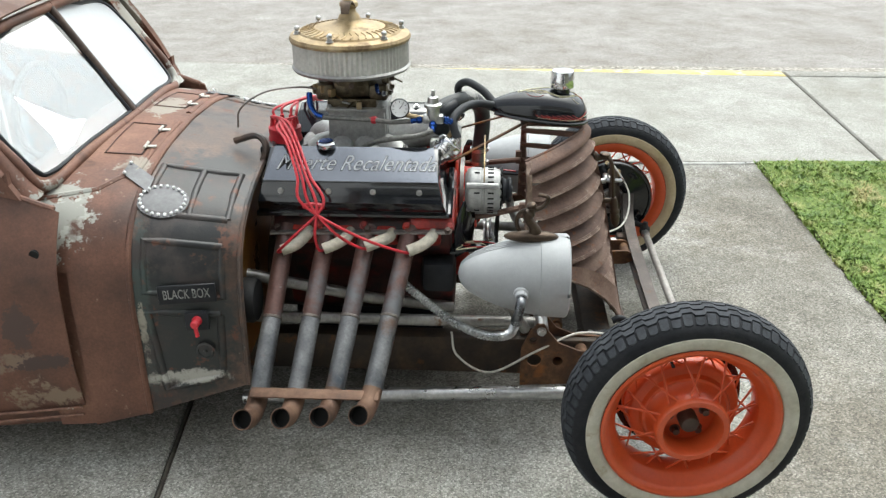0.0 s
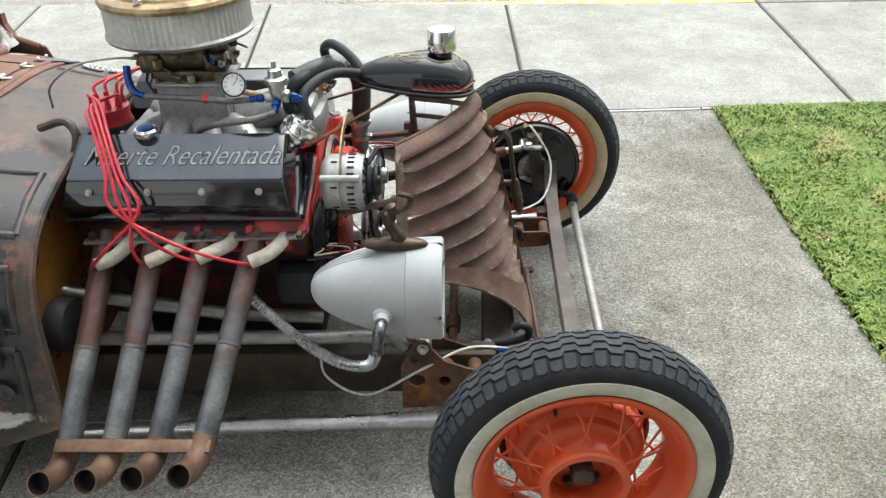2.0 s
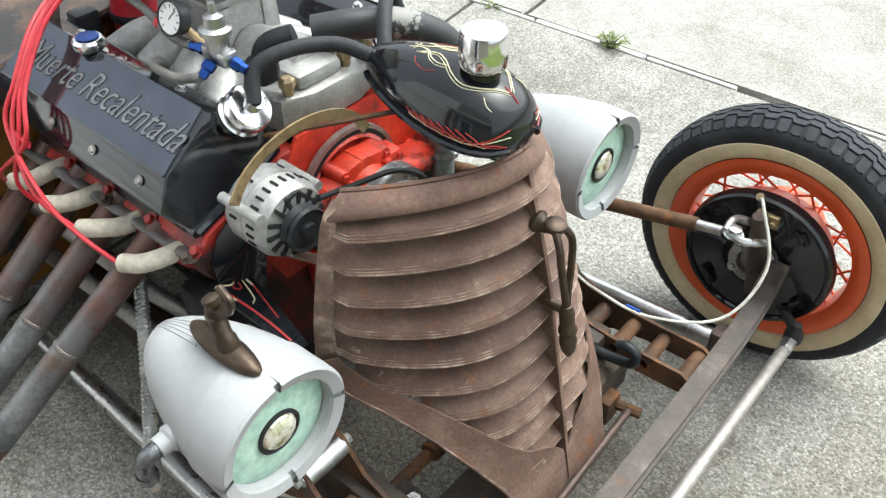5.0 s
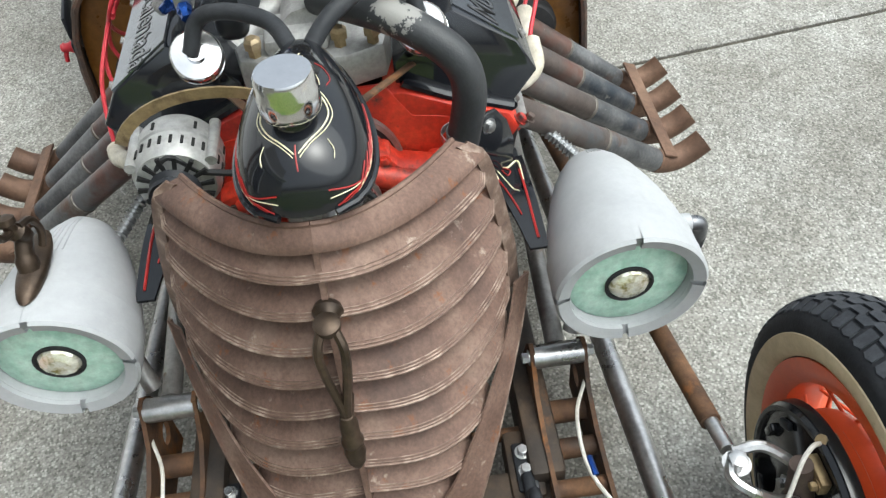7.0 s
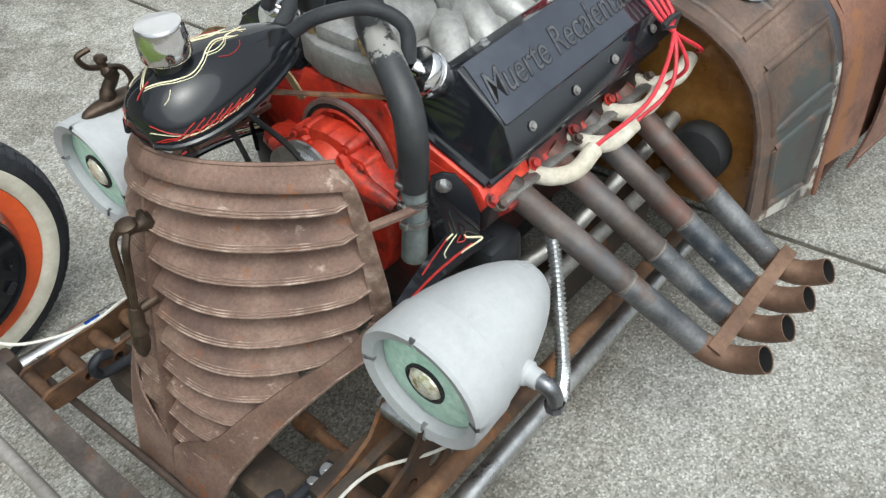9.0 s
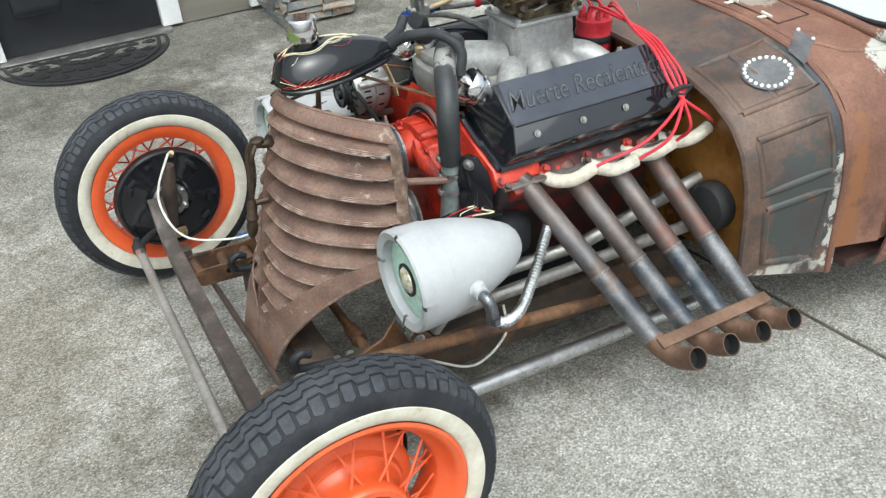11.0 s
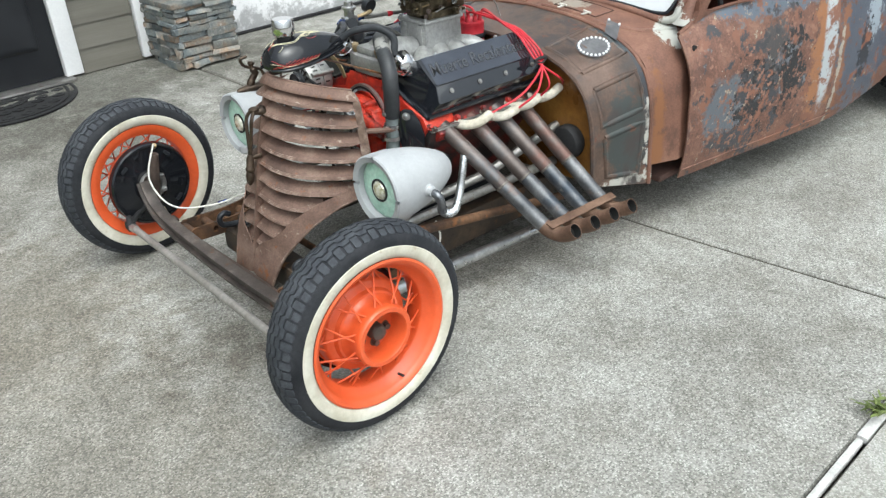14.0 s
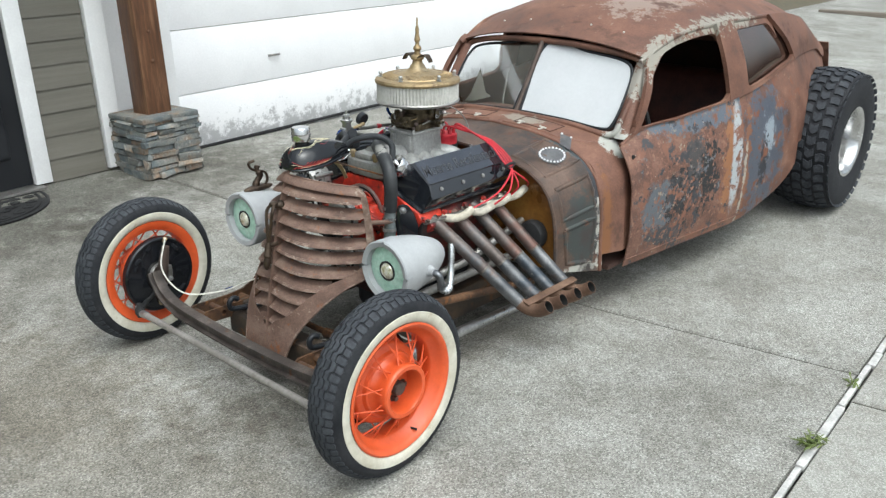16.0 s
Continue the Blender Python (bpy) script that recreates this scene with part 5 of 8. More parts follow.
def cowl_point(x, t, grow=0.0):
    """The cowl's skin at station x; t runs from -1 (right sill) over the top to 1."""
    a, s = abs(t), (1 if t >= 0 else -1)
    w, top = table(COWL_W, x) + grow, table(COWL_TOP, x) + grow
    low = table([(-1.62, 0.198), (-1.46, 0.22), (-1.17, 0.282)] if s > 0 else [(-1.62, 0.13), (-1.46, 0.155), (-1.17, 0.228)], x)
    line = [(0, 0, top), (0.22, 0.38 * w, top - 0.012), (0.4, 0.7 * w, top - 0.05), (0.52, 0.88 * w, top - 0.11), (0.62, 0.965 * w, top - 0.19), (0.72, 1.0 * w, top - 0.29), (1.0, 1.02 * w, low)]
    y, z = table([(q[0], q[1]) for q in line], a), table([(q[0], q[2]) for q in line], a)
    e = 0.05
    if e < a < 0.75:
        y = sum(table([(q[0], q[1]) for q in line], a + d) for d in (-e, -e / 2, 0, e / 2, e)) / 5
        z = sum(table([(q[0], q[2]) for q in line], a + d) for d in (-e, -e / 2, 0, e / 2, e)) / 5
    return Vector((x, s * y, z))


def cowl_line(bm, pts, r=0.005, n=6, sunk=0.0):
    """A raised bead on the cowl along (x, t) points."""
    dense = []
    for (xa, ta), (xb, tb) in zip(pts, pts[1:]):
        k = max(2, int(12 * (abs(xb - xa) * 2 + abs(tb - ta))))
        dense += [cowl_point(lerp(xa, xb, i / k), lerp(ta, tb, i / k), -sunk) for i in range(k)]
    dense.append(cowl_point(*pts[-1], -sunk))
    return tube(bm, dense, r, n)


dull_patch = mat("dull_grey_patch", [(0, (0.07, 0.07, 0.075)), (1, (0.17, 0.17, 0.175))], 16, 0.5, 0.1, 0.4, 0.2, 120)
# front half of the cowl: dark scuffed shell with pressed beads
bm = B()
sheet(bm, lambda u, v: cowl_point(lerp(-1.17, -1.47, u), lerp(-1, 1, v)), 10, 64, 0.006, True)
cowl = part("cowl", bm, cowl_side, car, "scuffed dark grey and rust cowl shell")
bm = B()
cowl_line(bm, [(-1.178, -1), (-1.178, 1)], 0.008)
part("cowl_edge", bm, cowl_side, cowl)
for s in SIDES:
    for pts in ([(-1.22, 0.48), (-1.43, 0.48), (-1.43, 0.3), (-1.22, 0.3), (-1.22, 0.48)], [(-1.225, 0.56), (-1.225, 0.7), (-1.42, 0.7), (-1.42, 0.56), (-1.225, 0.56)],
                [(-1.235, 0.75), (-1.245, 0.95), (-1.4, 0.95), (-1.42, 0.75), (-1.235, 0.75)], [(-1.32, 0.3), (-1.32, 0.48)]):
        bm = B()
        cowl_line(bm, [(x, s * t) for x, t in pts], 0.013, 10, 0.006)
        part("bead", bm, cowl_side, cowl)
# rear half and posts, brown rust
bm = B()
sheet(bm, lambda u, v: cowl_point(lerp(-1.46, -1.74, u), lerp(-0.66, 0.66, v), 0.004), 10, 48, 0.006, True)
upper = part("cowl_top", bm, rust_body, car, "brown rusty cowl top with small access hatches")
for s in SIDES:
    bm = B()
    sheet(bm, lambda u, v: cowl_point(lerp(-1.455, -1.6, u), s * lerp(0.6, 0.93 if s > 0 else 1.0, v), 0.004), 6, 24, 0.006, s > 0)
    part("cowl_post", bm, rust_body, car)
    bm = B()
    sheet(bm, lambda u, v: cowl_point(lerp(-1.59, -1.7, u), s * lerp(0.6, 0.93 if s > 0 else 1.0, v), -0.006), 4, 24, 0.006, s > 0)
    part("door_jamb", bm, rust_body, car)
    bm = B()
    cowl_line(bm, [(-1.455, 0), (-1.455, s * 1.0)], 0.009, 8)
    part("cowl_seam", bm, rust_body, upper)
    # hatch with two hinges
    bm = B()
    cowl_line(bm, [(-1.6, s * 0.08), (-1.6, s * 0.27), (-1.5, s * 0.27), (-1.5, s * 0.08), (-1.6, s * 0.08)], 0.0026, 6, -0.0045)
    part("hatch", bm, dark_inside, upper)
    bm = B()
    cowl_line(bm, [(-1.7, s * 0.46), (-1.56, s * 0.42), (-1.485, s * 0.34), (-1.475, s * 0.04)], 0.011, 8, 0.001)
    part("bead", bm, rust_body, upper)
    for t in (0.12, 0.23):
        bm = B()
        box(bm, cowl_point(-1.49, s * t, 0.009), (0.035, 0.014, 0.004), None, 0.001)
        tube(bm, [cowl_point(-1.5, s * (t - 0.016), 0.012), cowl_point(-1.5, s * (t + 0.016), 0.012)], 0.004, 8)
        part("hinge", bm, white_cable, upper, "small pale hinge")
    # riveted oval repair patch
    bm = B()
    patch_x, patch_t = (-1.345 if s > 0 else -1.39), (0.4 if s > 0 else 0.44)

    def oval(a, k, s=s):
        return cowl_point(patch_x + k * 0.066 * math.cos(a), s * (patch_t + k * 0.056 * math.sin(a)), 0.004)
    ring = [bm.verts.new(oval(2 * math.pi * i / 32, 1.0)) for i in range(32)]
    mid = [bm.verts.new(oval(2 * math.pi * i / 32, 0.5)) for i in range(32)]
    c = bm.verts.new(oval(0, 0))
    for i in range(32):
        j = (i + 1) % 32
        bm.faces.new((ring[i], ring[j], mid[j], mid[i]))
        bm.faces.new((mid[i], mid[j], c))
    bmesh.ops.recalc_face_normals(bm, faces=bm.faces[:])
    patch = part("repair_patch", bm, dull_patch, upper, "grey oval patch ringed by bright rivets")
    bm = B()
    sheet(bm, lambda u, v: cowl_point(lerp(-1.43, -1.515, u), s * (lerp(0.395, 0.335, u) + (v - 0.5) * 0.055), 0.0085), 6, 4, 0.003, s > 0)
    part("patch_tab", bm, dull_patch, patch)
    for v in (-0.4, 0.4):
        bm = B()
        bmesh.ops.create_icosphere(bm, subdivisions=1, radius=0.0055, matrix=Matrix.Translation(cowl_point(-1.507, s * (0.341 + v * 0.055), 0.013)))
        part("rivet", bm, white_paint, upper)
    for i in range(22):
        bm = B()
        bmesh.ops.create_icosphere(bm, subdivisions=1, radius=0.0055, matrix=Matrix.Translation(oval(2 * math.pi * (i + 0.5) / 22, 0.86) + Vector((0, 0, 0.002))))
        part("rivet", bm, white_paint, upper)

# firewall, set back inside the shell
bm = B()
ts = [i / 24 for i in range(-24, 25)]
rim = [cowl_point(-1.215, t, -0.01) for t in ts]
vs = [bm.verts.new(p) for p in rim]
c = bm.verts.new((-1.215, 0, 0.5))
for a, b in zip(vs, vs[1:]):
    bm.faces.new((a, b, c))
bm.faces.new((vs[-1], vs[0], c))
made = bmesh.ops.extrude_face_region(bm, geom=bm.faces[:])["geom"]
for v in made:
    if isinstance(v, bmesh.types.BMVert):
        v.co.x -= 0.012
bmesh.ops.recalc_face_normals(bm, faces=bm.faces[:])
firewall = part("firewall", bm, amber_wall, car, "amber-brown lacquered firewall")
for s in SIDES:
    bm = B()
    lathe(bm, [(0.062, 0.0), (0.066, 0.012), (0.066, 0.034), (0.058, 0.046), (0.04, 0.05), (0, 0.05)], axis((-1.215, s * 0.44, 0.42), (0, s * 0.44, 0.42)), 28)
    part("drum_housing", bm, rubber, firewall, "round black rubber housing")

# plate with lettering, and the red switch, on the right-hand cowl side
def words(text, size, m, mt, name, parent, depth=0.0008, shear=0.0, label="", grow=0.0):
    cu = bpy.data.curves.new(name, "FONT")
    cu.body, cu.size, cu.extrude, cu.shear, cu.align_x, cu.align_y, cu.offset = text, size, depth, shear, "CENTER", "CENTER", grow
    ob = bpy.data.objects.new(name, cu)
    me = bpy.data.meshes.new_from_object(ob)
    bpy.data.objects.remove(ob)
    me.transform(m)
    me.materials.append(mt)
    out = new(name, me)
    out.parent = parent
    out.matrix_parent_inverse = parent.matrix_world.inverted()
    return tagged(out, label)


RIGHT_SIDE = Matrix(((1, 0, 0, 0), (0, 0, -1, 0), (0, 1, 0, 0), (0, 0, 0, 1)))
bm = B()
box(bm, (-1.308, -0.6, 0.527), (0.15, 0.008, 0.055), Matrix.Rotation(0.178, 4, "Z"), 0.003)
plate = part("name_plate", bm, black_satin, car, "black plate with worn white lettering")
words("BLACK BOX", 0.031, Matrix.Translation((-1.308, -0.6055, 0.528)) @ Matrix.Rotation(0.178, 4, "Z") @ RIGHT_SIDE @ Matrix.Diagonal((0.72, 1.25, 1, 1)), mat("worn_white_ink", [(0, (0.06, 0.06, 0.06)), (0.5, (0.26, 0.26, 0.25)), (1, (0.36, 0.36, 0.34))], 60, 0.6), "lettering", plate, label="worn white letters")
bm = B()
box(bm, (-1.29, -0.604, 0.447), (0.062, 0.012, 0.055), Matrix.Rotation(0.178, 4, "Z"), 0.003)
sw = part("switch_plate", bm, black_satin, car)
bm = B()
lathe(bm, [(0.013, 0), (0.014, 0.006), (0.011, 0.012), (0.01, 0.02), (0.012, 0.024), (0.009, 0.03), (0, 0.032)], axis((-1.287, -0.609, 0.452), (-1.287, -1.6, 0.452)), 18)
tube(bm, [(-1.287, -0.625, 0.452), (-1.285, -0.635, 0.434), (-1.282, -0.637, 0.418)], 0.0055, 8)
part("switch", bm, wire_red, sw, "red master switch with a short lever")
bm = B()
lathe(bm, [(0.026, 0), (0.026, 0.003), (0.02, 0.005), (0.018, 0.002), (0.006, 0.002), (0.004, 0.006), (0, 0.006)], axis((-1.281, -0.6, 0.349), (-1.281, -1.6, 0.349)), 24)
part("round_boss", bm, cowl_side, car)
# doors, quarters, pillars and roof
for s in SIDES:
    sill = SILL if s > 0 else SILL_RIGHT
    door = skin("door", s, -1.605, -2.525, sill, BELT, rust_door if s > 0 else brown_door, "closed rusty door with open window" if s > 0 else "closed brown rusty door with open window", out=0.006, nu=18, nv=18, lean=-0.035)
    # handle hole as a black disc, its shade in the colour
    bm = B()
    z = 0.707 if s > 0 else 0.665
    lathe(bm, [(0.0, 0.0085), (0.0125, 0.0085), (0.014, -0.012)], axis((-1.66, s * (side_y(-1.66, z) + 0.006), z), (-1.66, s * 5, z)), 12)
    part("door_hole", bm, matt_black, door, "dark hole where the handle was")
    for dz in (0.035, 0.06):
        bm = B()
        tube(bm, [(lerp(-1.63, -2.6, i / 14), s * (side_y(lerp(-1.63, -2.6, i / 14), 0.25) + 0.008), smooth_table(sill, lerp(-1.63, -2.6, i / 14)) + dz) for i in range(15)], 0.004, 6)
        part("bead", bm, rust_door, door)
    skin("quarter_panel", s, -2.535, -3.32, sill, BELT, rust_quarter, "blue-grey and rust quarter panel", nu=16, nv=16, lean=-0.03)
    skin("rear_side", s, -3.32, -4.35, [(-4.4, 0.45), (-3.3, 0.5)], BELT, rust_body, nu=12, nv=8)
    # belt bead
    bm = B()
    tube(bm, [(x, s * (side_y(x, smooth_table(BELT, x)) + 0.004), smooth_table(BELT, x)) for x in (lerp(-1.62, -3.9, i / 24) for i in range(25))], 0.009, 8)
    part("belt_bead", bm, rust_quarter, car)

    def band(u, v, x0b, x0t, x1b, x1t, bow0=0.0, bow1=0.0, s=s):
        """Between belt (v = 0) and roof rail (v = 1)."""
        x = lerp(lerp(x0b, x0t, v) + bow0 * math.sin(math.pi * v), lerp(x1b, x1t, v) + bow1 * math.sin(math.pi * v), u)
        zb, zr = smooth_table(BELT, x), smooth_table(RAIL_Z, x)
        yb, yr = side_y(x, zb), smooth_table(RAIL_Y, x)
        return (x, s * (lerp(yb, yr, v) + 0.02 * math.sin(math.pi * v)), lerp(zb, zr, v))
    for x0b, x0t, x1b, x1t, b0, b1 in ((-1.695, -1.86, -1.738, -1.91, 0.0, 0.0), (-2.43, -2.4, -2.61, -2.58, 0.01, 0.0), (-3.3, -3.06, -4.3, -4.2, -0.03, 0)):
        bm = B()
        sheet(bm, lambda u, v: band(u, v, x0b, x0t, x1b, x1t, b0, b1), 8, 12, 0.022, s > 0)
        part("pillar", bm, rust_body, car)
    # header over the side windows, with rounded corners
    for xa, xb, deep, ra in ((-1.865, -2.46, 0.2, 0.15), (-2.56, -3.12, 0.24, 0.1)):
        bm = B()

        def head(u, v, xa=xa, xb=xb, deep=deep, ra=ra, s=s):
            x = lerp(xa, xb, u)
            e = min(u, 1 - u) * abs(xb - xa)
            d = deep * (0.5 + 1.2 * max(0, 1 - e / (ra if u < 0.5 else 0.09)) ** 2)
            return Vector(band(0, 1 - d * v, x, x, x, x))
        sheet(bm, head, 36, 3, 0.02, s > 0)
        part("window_header", bm, rust_body, car)
    # rounded lower corners of the side windows
    for xa, xb, deep in ((-1.715, -2.46, 0.02), (-2.56, -3.32, 0.07)):
        bm = B()

        def foot(u, v, xa=xa, xb=xb, deep=deep, s=s):
            x = lerp(xa, xb, u)
            e = min(u, 1 - u) * abs(xb - xa)
            return Vector(band(0, (deep + 0.22 * max(0, 1 - e / 0.1) ** 2.2) * v, x, x, x, x))
        sheet(bm, foot, 40, 3, 0.02, s > 0)
        part("window_ledge", bm, rust_body, car)
    bm = B()
    tube(bm, [band(0, 1, x, x, x, x) for x in (lerp(-1.84, -3.9, i / 26) for i in range(27))], 0.011, 8)
    part("drip_rail", bm, rust_body, car)


def roof_point(u, v):
    x, t = lerp(-1.872, -4.35, u), lerp(-1, 1, v)
    zr, zc, yr = smooth_table(RAIL_Z, x), smooth_table(ROOF_Z, x), smooth_table(RAIL_Y, x)
    x += 0.05 * (1 - abs(t) ** 2) * (1 - u) ** 8
    return (x, t * yr, zr + (zc - zr) * (1 - abs(t) ** 2.4))


bm = B()
sheet(bm, roof_point, 40, 40, 0.006, True)
roof = part("roof", bm, rust_body, car, "rust-brown chopped roof with faded paint")
for y in (-0.33, -0.16, 0.19, 0.36):
    bm = B()
    p = Vector(roof_point(0.045, y / 0.54 / 2 + 0.5))
    bmesh.ops.create_icosphere(bm, subdivisions=1, radius=0.006, matrix=Matrix.Translation(p))
    part("rivet", bm, white_cable, roof)
# tail cap
bm = B()
sheet(bm, lambda u, v: (-4.35 - 0.1 * math.sin(math.pi * u), lerp(-0.55, 0.55, v), lerp(0.3, 0.96, u)), 8, 12, 0.006, False)
part("tail_panel", bm, rust_body, car)
# cabin floor, firewall lining, seat and bare dashboard
bm = B()
box(bm, (-2.9, 0, 0.2), (2.7, 1.24, 0.03), None, 0.01)
box(bm, (-1.76, 0, 0.72), (0.06, 1.1, 0.16), None, 0.02)
box(bm, (-3.55, 0, 0.6), (0.04, 1.3, 0.8), None, 0.01)
part("cabin_floor", bm, dark_inside, car)
bm = B()
box(bm, (-2.75, 0, 0.42), (0.55, 1.15, 0.18), None, 0.06, 3)
box(bm, (-3.05, 0, 0.66), (0.16, 1.15, 0.5), Matrix.Rotation(-0.2, 4, "Y"), 0.06, 3)
part("bench_seat", bm, seat_red, car, "dark oxblood bench seat")
bm = B()
tube(bm, [(-2.1, 0.3 + 0.17 * math.cos(a), 0.74 + 0.16 * math.sin(a)) for a in (2 * math.pi * i / 28 for i in range(29))], 0.011, 8, caps=False)
tube(bm, [(-2.1, 0.3, 0.74), (-1.74, 0.28, 0.62)], 0.018, 10)
part("steering_wheel", bm, rubber, car)
# split windscreen
PANE_B, PANE_T = -1.685, -1.885


def pane_edge(s):
    lo0, lo1, hi1, hi0 = Vector((PANE_B + 0.05, s * 0.02, 0.84)), Vector((PANE_B - 0.003, s * 0.495, 0.803)), Vector((PANE_T, s * 0.488, 1.085)), Vector((PANE_T + 0.049, s * 0.02, 1.137))
    line = [lo0, lo0.lerp(lo1, 0.5) + Vector((0.004, 0, 0.006)), lo0.lerp(lo1, 0.9), lo1.lerp(hi1, 0.1), lo1.lerp(hi1, 0.5) + Vector((0, s * 0.012, 0)), lo1.lerp(hi1, 0.86), hi1.lerp(hi0, 0.12), hi1.lerp(hi0, 0.5) + Vector((0, 0, 0.008)), hi0]
    return line


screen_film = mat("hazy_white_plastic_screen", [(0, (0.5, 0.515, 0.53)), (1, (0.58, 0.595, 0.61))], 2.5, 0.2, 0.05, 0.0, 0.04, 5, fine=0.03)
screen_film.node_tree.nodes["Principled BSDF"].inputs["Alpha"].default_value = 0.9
screen_glass = mat("clear_windscreen_glass", [(0, (0.93, 0.96, 0.97)), (1, (0.96, 0.98, 0.985))], 2.5, 0.025, 0.005, 0.0, 0.0, 5, fine=0.02)
screen_glass.node_tree.nodes["Principled BSDF"].inputs["Transmission Weight"].default_value = 1.0
screen_glass.node_tree.nodes["Principled BSDF"].inputs["IOR"].default_value = 2.2
for s in SIDES:
    line = pane_edge(s)
    bm = B()
    vs = [bm.verts.new(p) for p in spline(line + [line[0]], 4)[:-1]]
    bm.faces.new(vs)
    made = bmesh.ops.extrude_face_region(bm, geom=bm.faces[:])["geom"]
    for v in made:
        if isinstance(v, bmesh.types.BMVert):
            v.co.x -= 0.004
    bmesh.ops.recalc_face_normals(bm, faces=bm.faces[:])
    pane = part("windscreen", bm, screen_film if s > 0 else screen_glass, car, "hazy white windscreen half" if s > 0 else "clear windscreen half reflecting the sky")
    pane.visible_shadow = False
    bm = B()
    tube(bm, spline(line + [line[0]], 5), 0.007, 8)
    part("windscreen_seal", bm, black_satin, pane)
    # scuttle surround under and beside the pane
    bm = B()
    low = [(PANE_B + 0.062, 0, 0.828), (PANE_B + 0.04, s * 0.3, 0.814), (PANE_B + 0.005, s * 0.5, 0.787), (PANE_B - 0.04, s * 0.535, 0.865), (PANE_T + 0.025, s * 0.53, 1.04), (PANE_T - 0.008, s * 0.49, 1.105), (PANE_T + 0.035, s * 0.25, 1.145), (PANE_T + 0.048, 0, 1.155)]
    tube(bm, spline(low, 6), 0.015, 10)
    part("windscreen_surround", bm, rust_body, car)
for s in SIDES:
    bm = B()

    def cheek(u, v, s=s):
        a = Vector((lerp(PANE_B - 0.003, PANE_T, v), s * (lerp(0.495, 0.488, v) + 0.014), lerp(0.775, 1.09, v)))
        zb = lerp(0.775, 1.09, v)
        b = Vector((lerp(-1.7, -1.9, v), s * lerp(side_y(-1.7, 0.79), smooth_table(RAIL_Y, -1.9) + 0.005, v), zb))
        p = a.lerp(b, u)
        return p + Vector((0.02 * math.sin(math.pi * u), s * 0.012 * math.sin(math.pi * u), 0))
    sheet(bm, cheek, 6, 12, 0.006, s > 0)
    part("pillar_cheek", bm, rust_body, car)
bm = B()
tube(bm, [(PANE_B + 0.06, 0, 0.826), (PANE_T + 0.054, 0, 1.15)], 0.012, 10)
part("centre_bar", bm, dark_steel, car, "dark steel windscreen centre bar")
# side glass behind the doors, reddish reflections painted into its dark base
side_glass = mat("dark_glossy_side_glass", [(0, (0.018, 0.011, 0.009)), (1, (0.06, 0.032, 0.024))], 3, 0.03, 0.02, 0.0, 0.0, fine=0.05)
side_glass.node_tree.nodes["Principled BSDF"].inputs["IOR"].default_value = 1.9
for s in SIDES:
    bm = B()

    def glass(u, v, s=s):
        x = lerp(-2.57, -3.34, u)
        zb, zr = smooth_table(BELT, x), smooth_table(RAIL_Z, x)
        return (x, s * (lerp(side_y(x, zb), smooth_table(RAIL_Y, x), v) + 0.02 * math.sin(math.pi * v) - 0.016), lerp(zb, zr, v))
    sheet(bm, glass, 16, 8, 0.004, s > 0)
    part("quarter_window", bm, side_glass, car, "dark glossy quarter window")

# ---- chassis ----
bm = B()
# dropped beam axle with an I section
line = [(0.02, y, z) for y, z in ((-0.6, 0.335), (-0.578, 0.29), (-0.53, 0.245), (-0.43, 0.216), (-0.25, 0.203), (0, 0.198), (0.25, 0.203), (0.43, 0.216), (0.53, 0.245), (0.578, 0.29), (0.6, 0.335))]
sect = [(-0.02, -0.026), (0.02, -0.026), (0.02, -0.018), (0.006, -0.014), (0.006, 0.014), (0.02, 0.018), (0.02, 0.026), (-0.02, 0.026), (-0.02, 0.018), (-0.006, 0.014), (-0.006, -0.014), (-0.02, -0.018)]
pts = spline(line, 8)
rings = []
for i, p in enumerate(pts):
    t = (pts[min(i + 1, len(pts) - 1)] - pts[max(i - 1, 0)]).normalized()
    n = Vector((0, -t.z, t.y))
    rings.append([bm.verts.new(Vector((0.015, 0, 0)) + p + Vector((a, 0, 0)) + n * b) for a, b in sect])
for a, b in zip(rings, rings[1:]):
    for k in range(12):
        bm.faces.new((a[k], a[(k + 1) % 12], b[(k + 1) % 12], b[k]))
bm.faces.new(rings[0])
bm.faces.new(rings[-1])
bmesh.ops.recalc_face_normals(bm, faces=bm.faces[:])
axle_grey = mat("worn_dark_forging", [(0, (0.038, 0.031, 0.028)), (0.6, (0.08, 0.066, 0.059)), (1, (0.15, 0.125, 0.112))], 14, 0.55, 0.12, 0.4, 0.4, 110, 0.0015, 0.3, 140, patches=[((0.15, 0.07, 0.035), 14, 0.62, 0.72, 5, 0.8)])
axle = part("front_axle", bm, axle_grey, car, "dark grey-brown forged I-beam axle")
for s in SIDES:
    bm = B()
    # kingpin upright, spindle and steering arms
    tube(bm, [(0.0, s * 0.625, 0.22), (-0.012, s * 0.615, 0.32), (-0.03, s * 0.6, 0.43)], [0.02, 0.024, 0.016], 12)
    tube(bm, [(0, s * 0.62, 0.32), (0, s * 0.7, 0.32)], 0.024, 12)
    part("kingpin", bm, dark_steel, axle)
    bm = B()
    tube(bm, spline([(0.0, s * 0.63, 0.25), (0.05, s * 0.645, 0.205), (0.11, s * 0.6, 0.195)]), 0.011, 8)
    part("steering_arm", bm, rubber, axle)
bm = B()
tube(bm, [(0.117, -0.58, 0.178), (0.117, 0.57, 0.178)], 0.0135, 14)
rod = part("tie_rod", bm, tie_steel, car, "dull grey stained steel tie rod ahead of the axle")
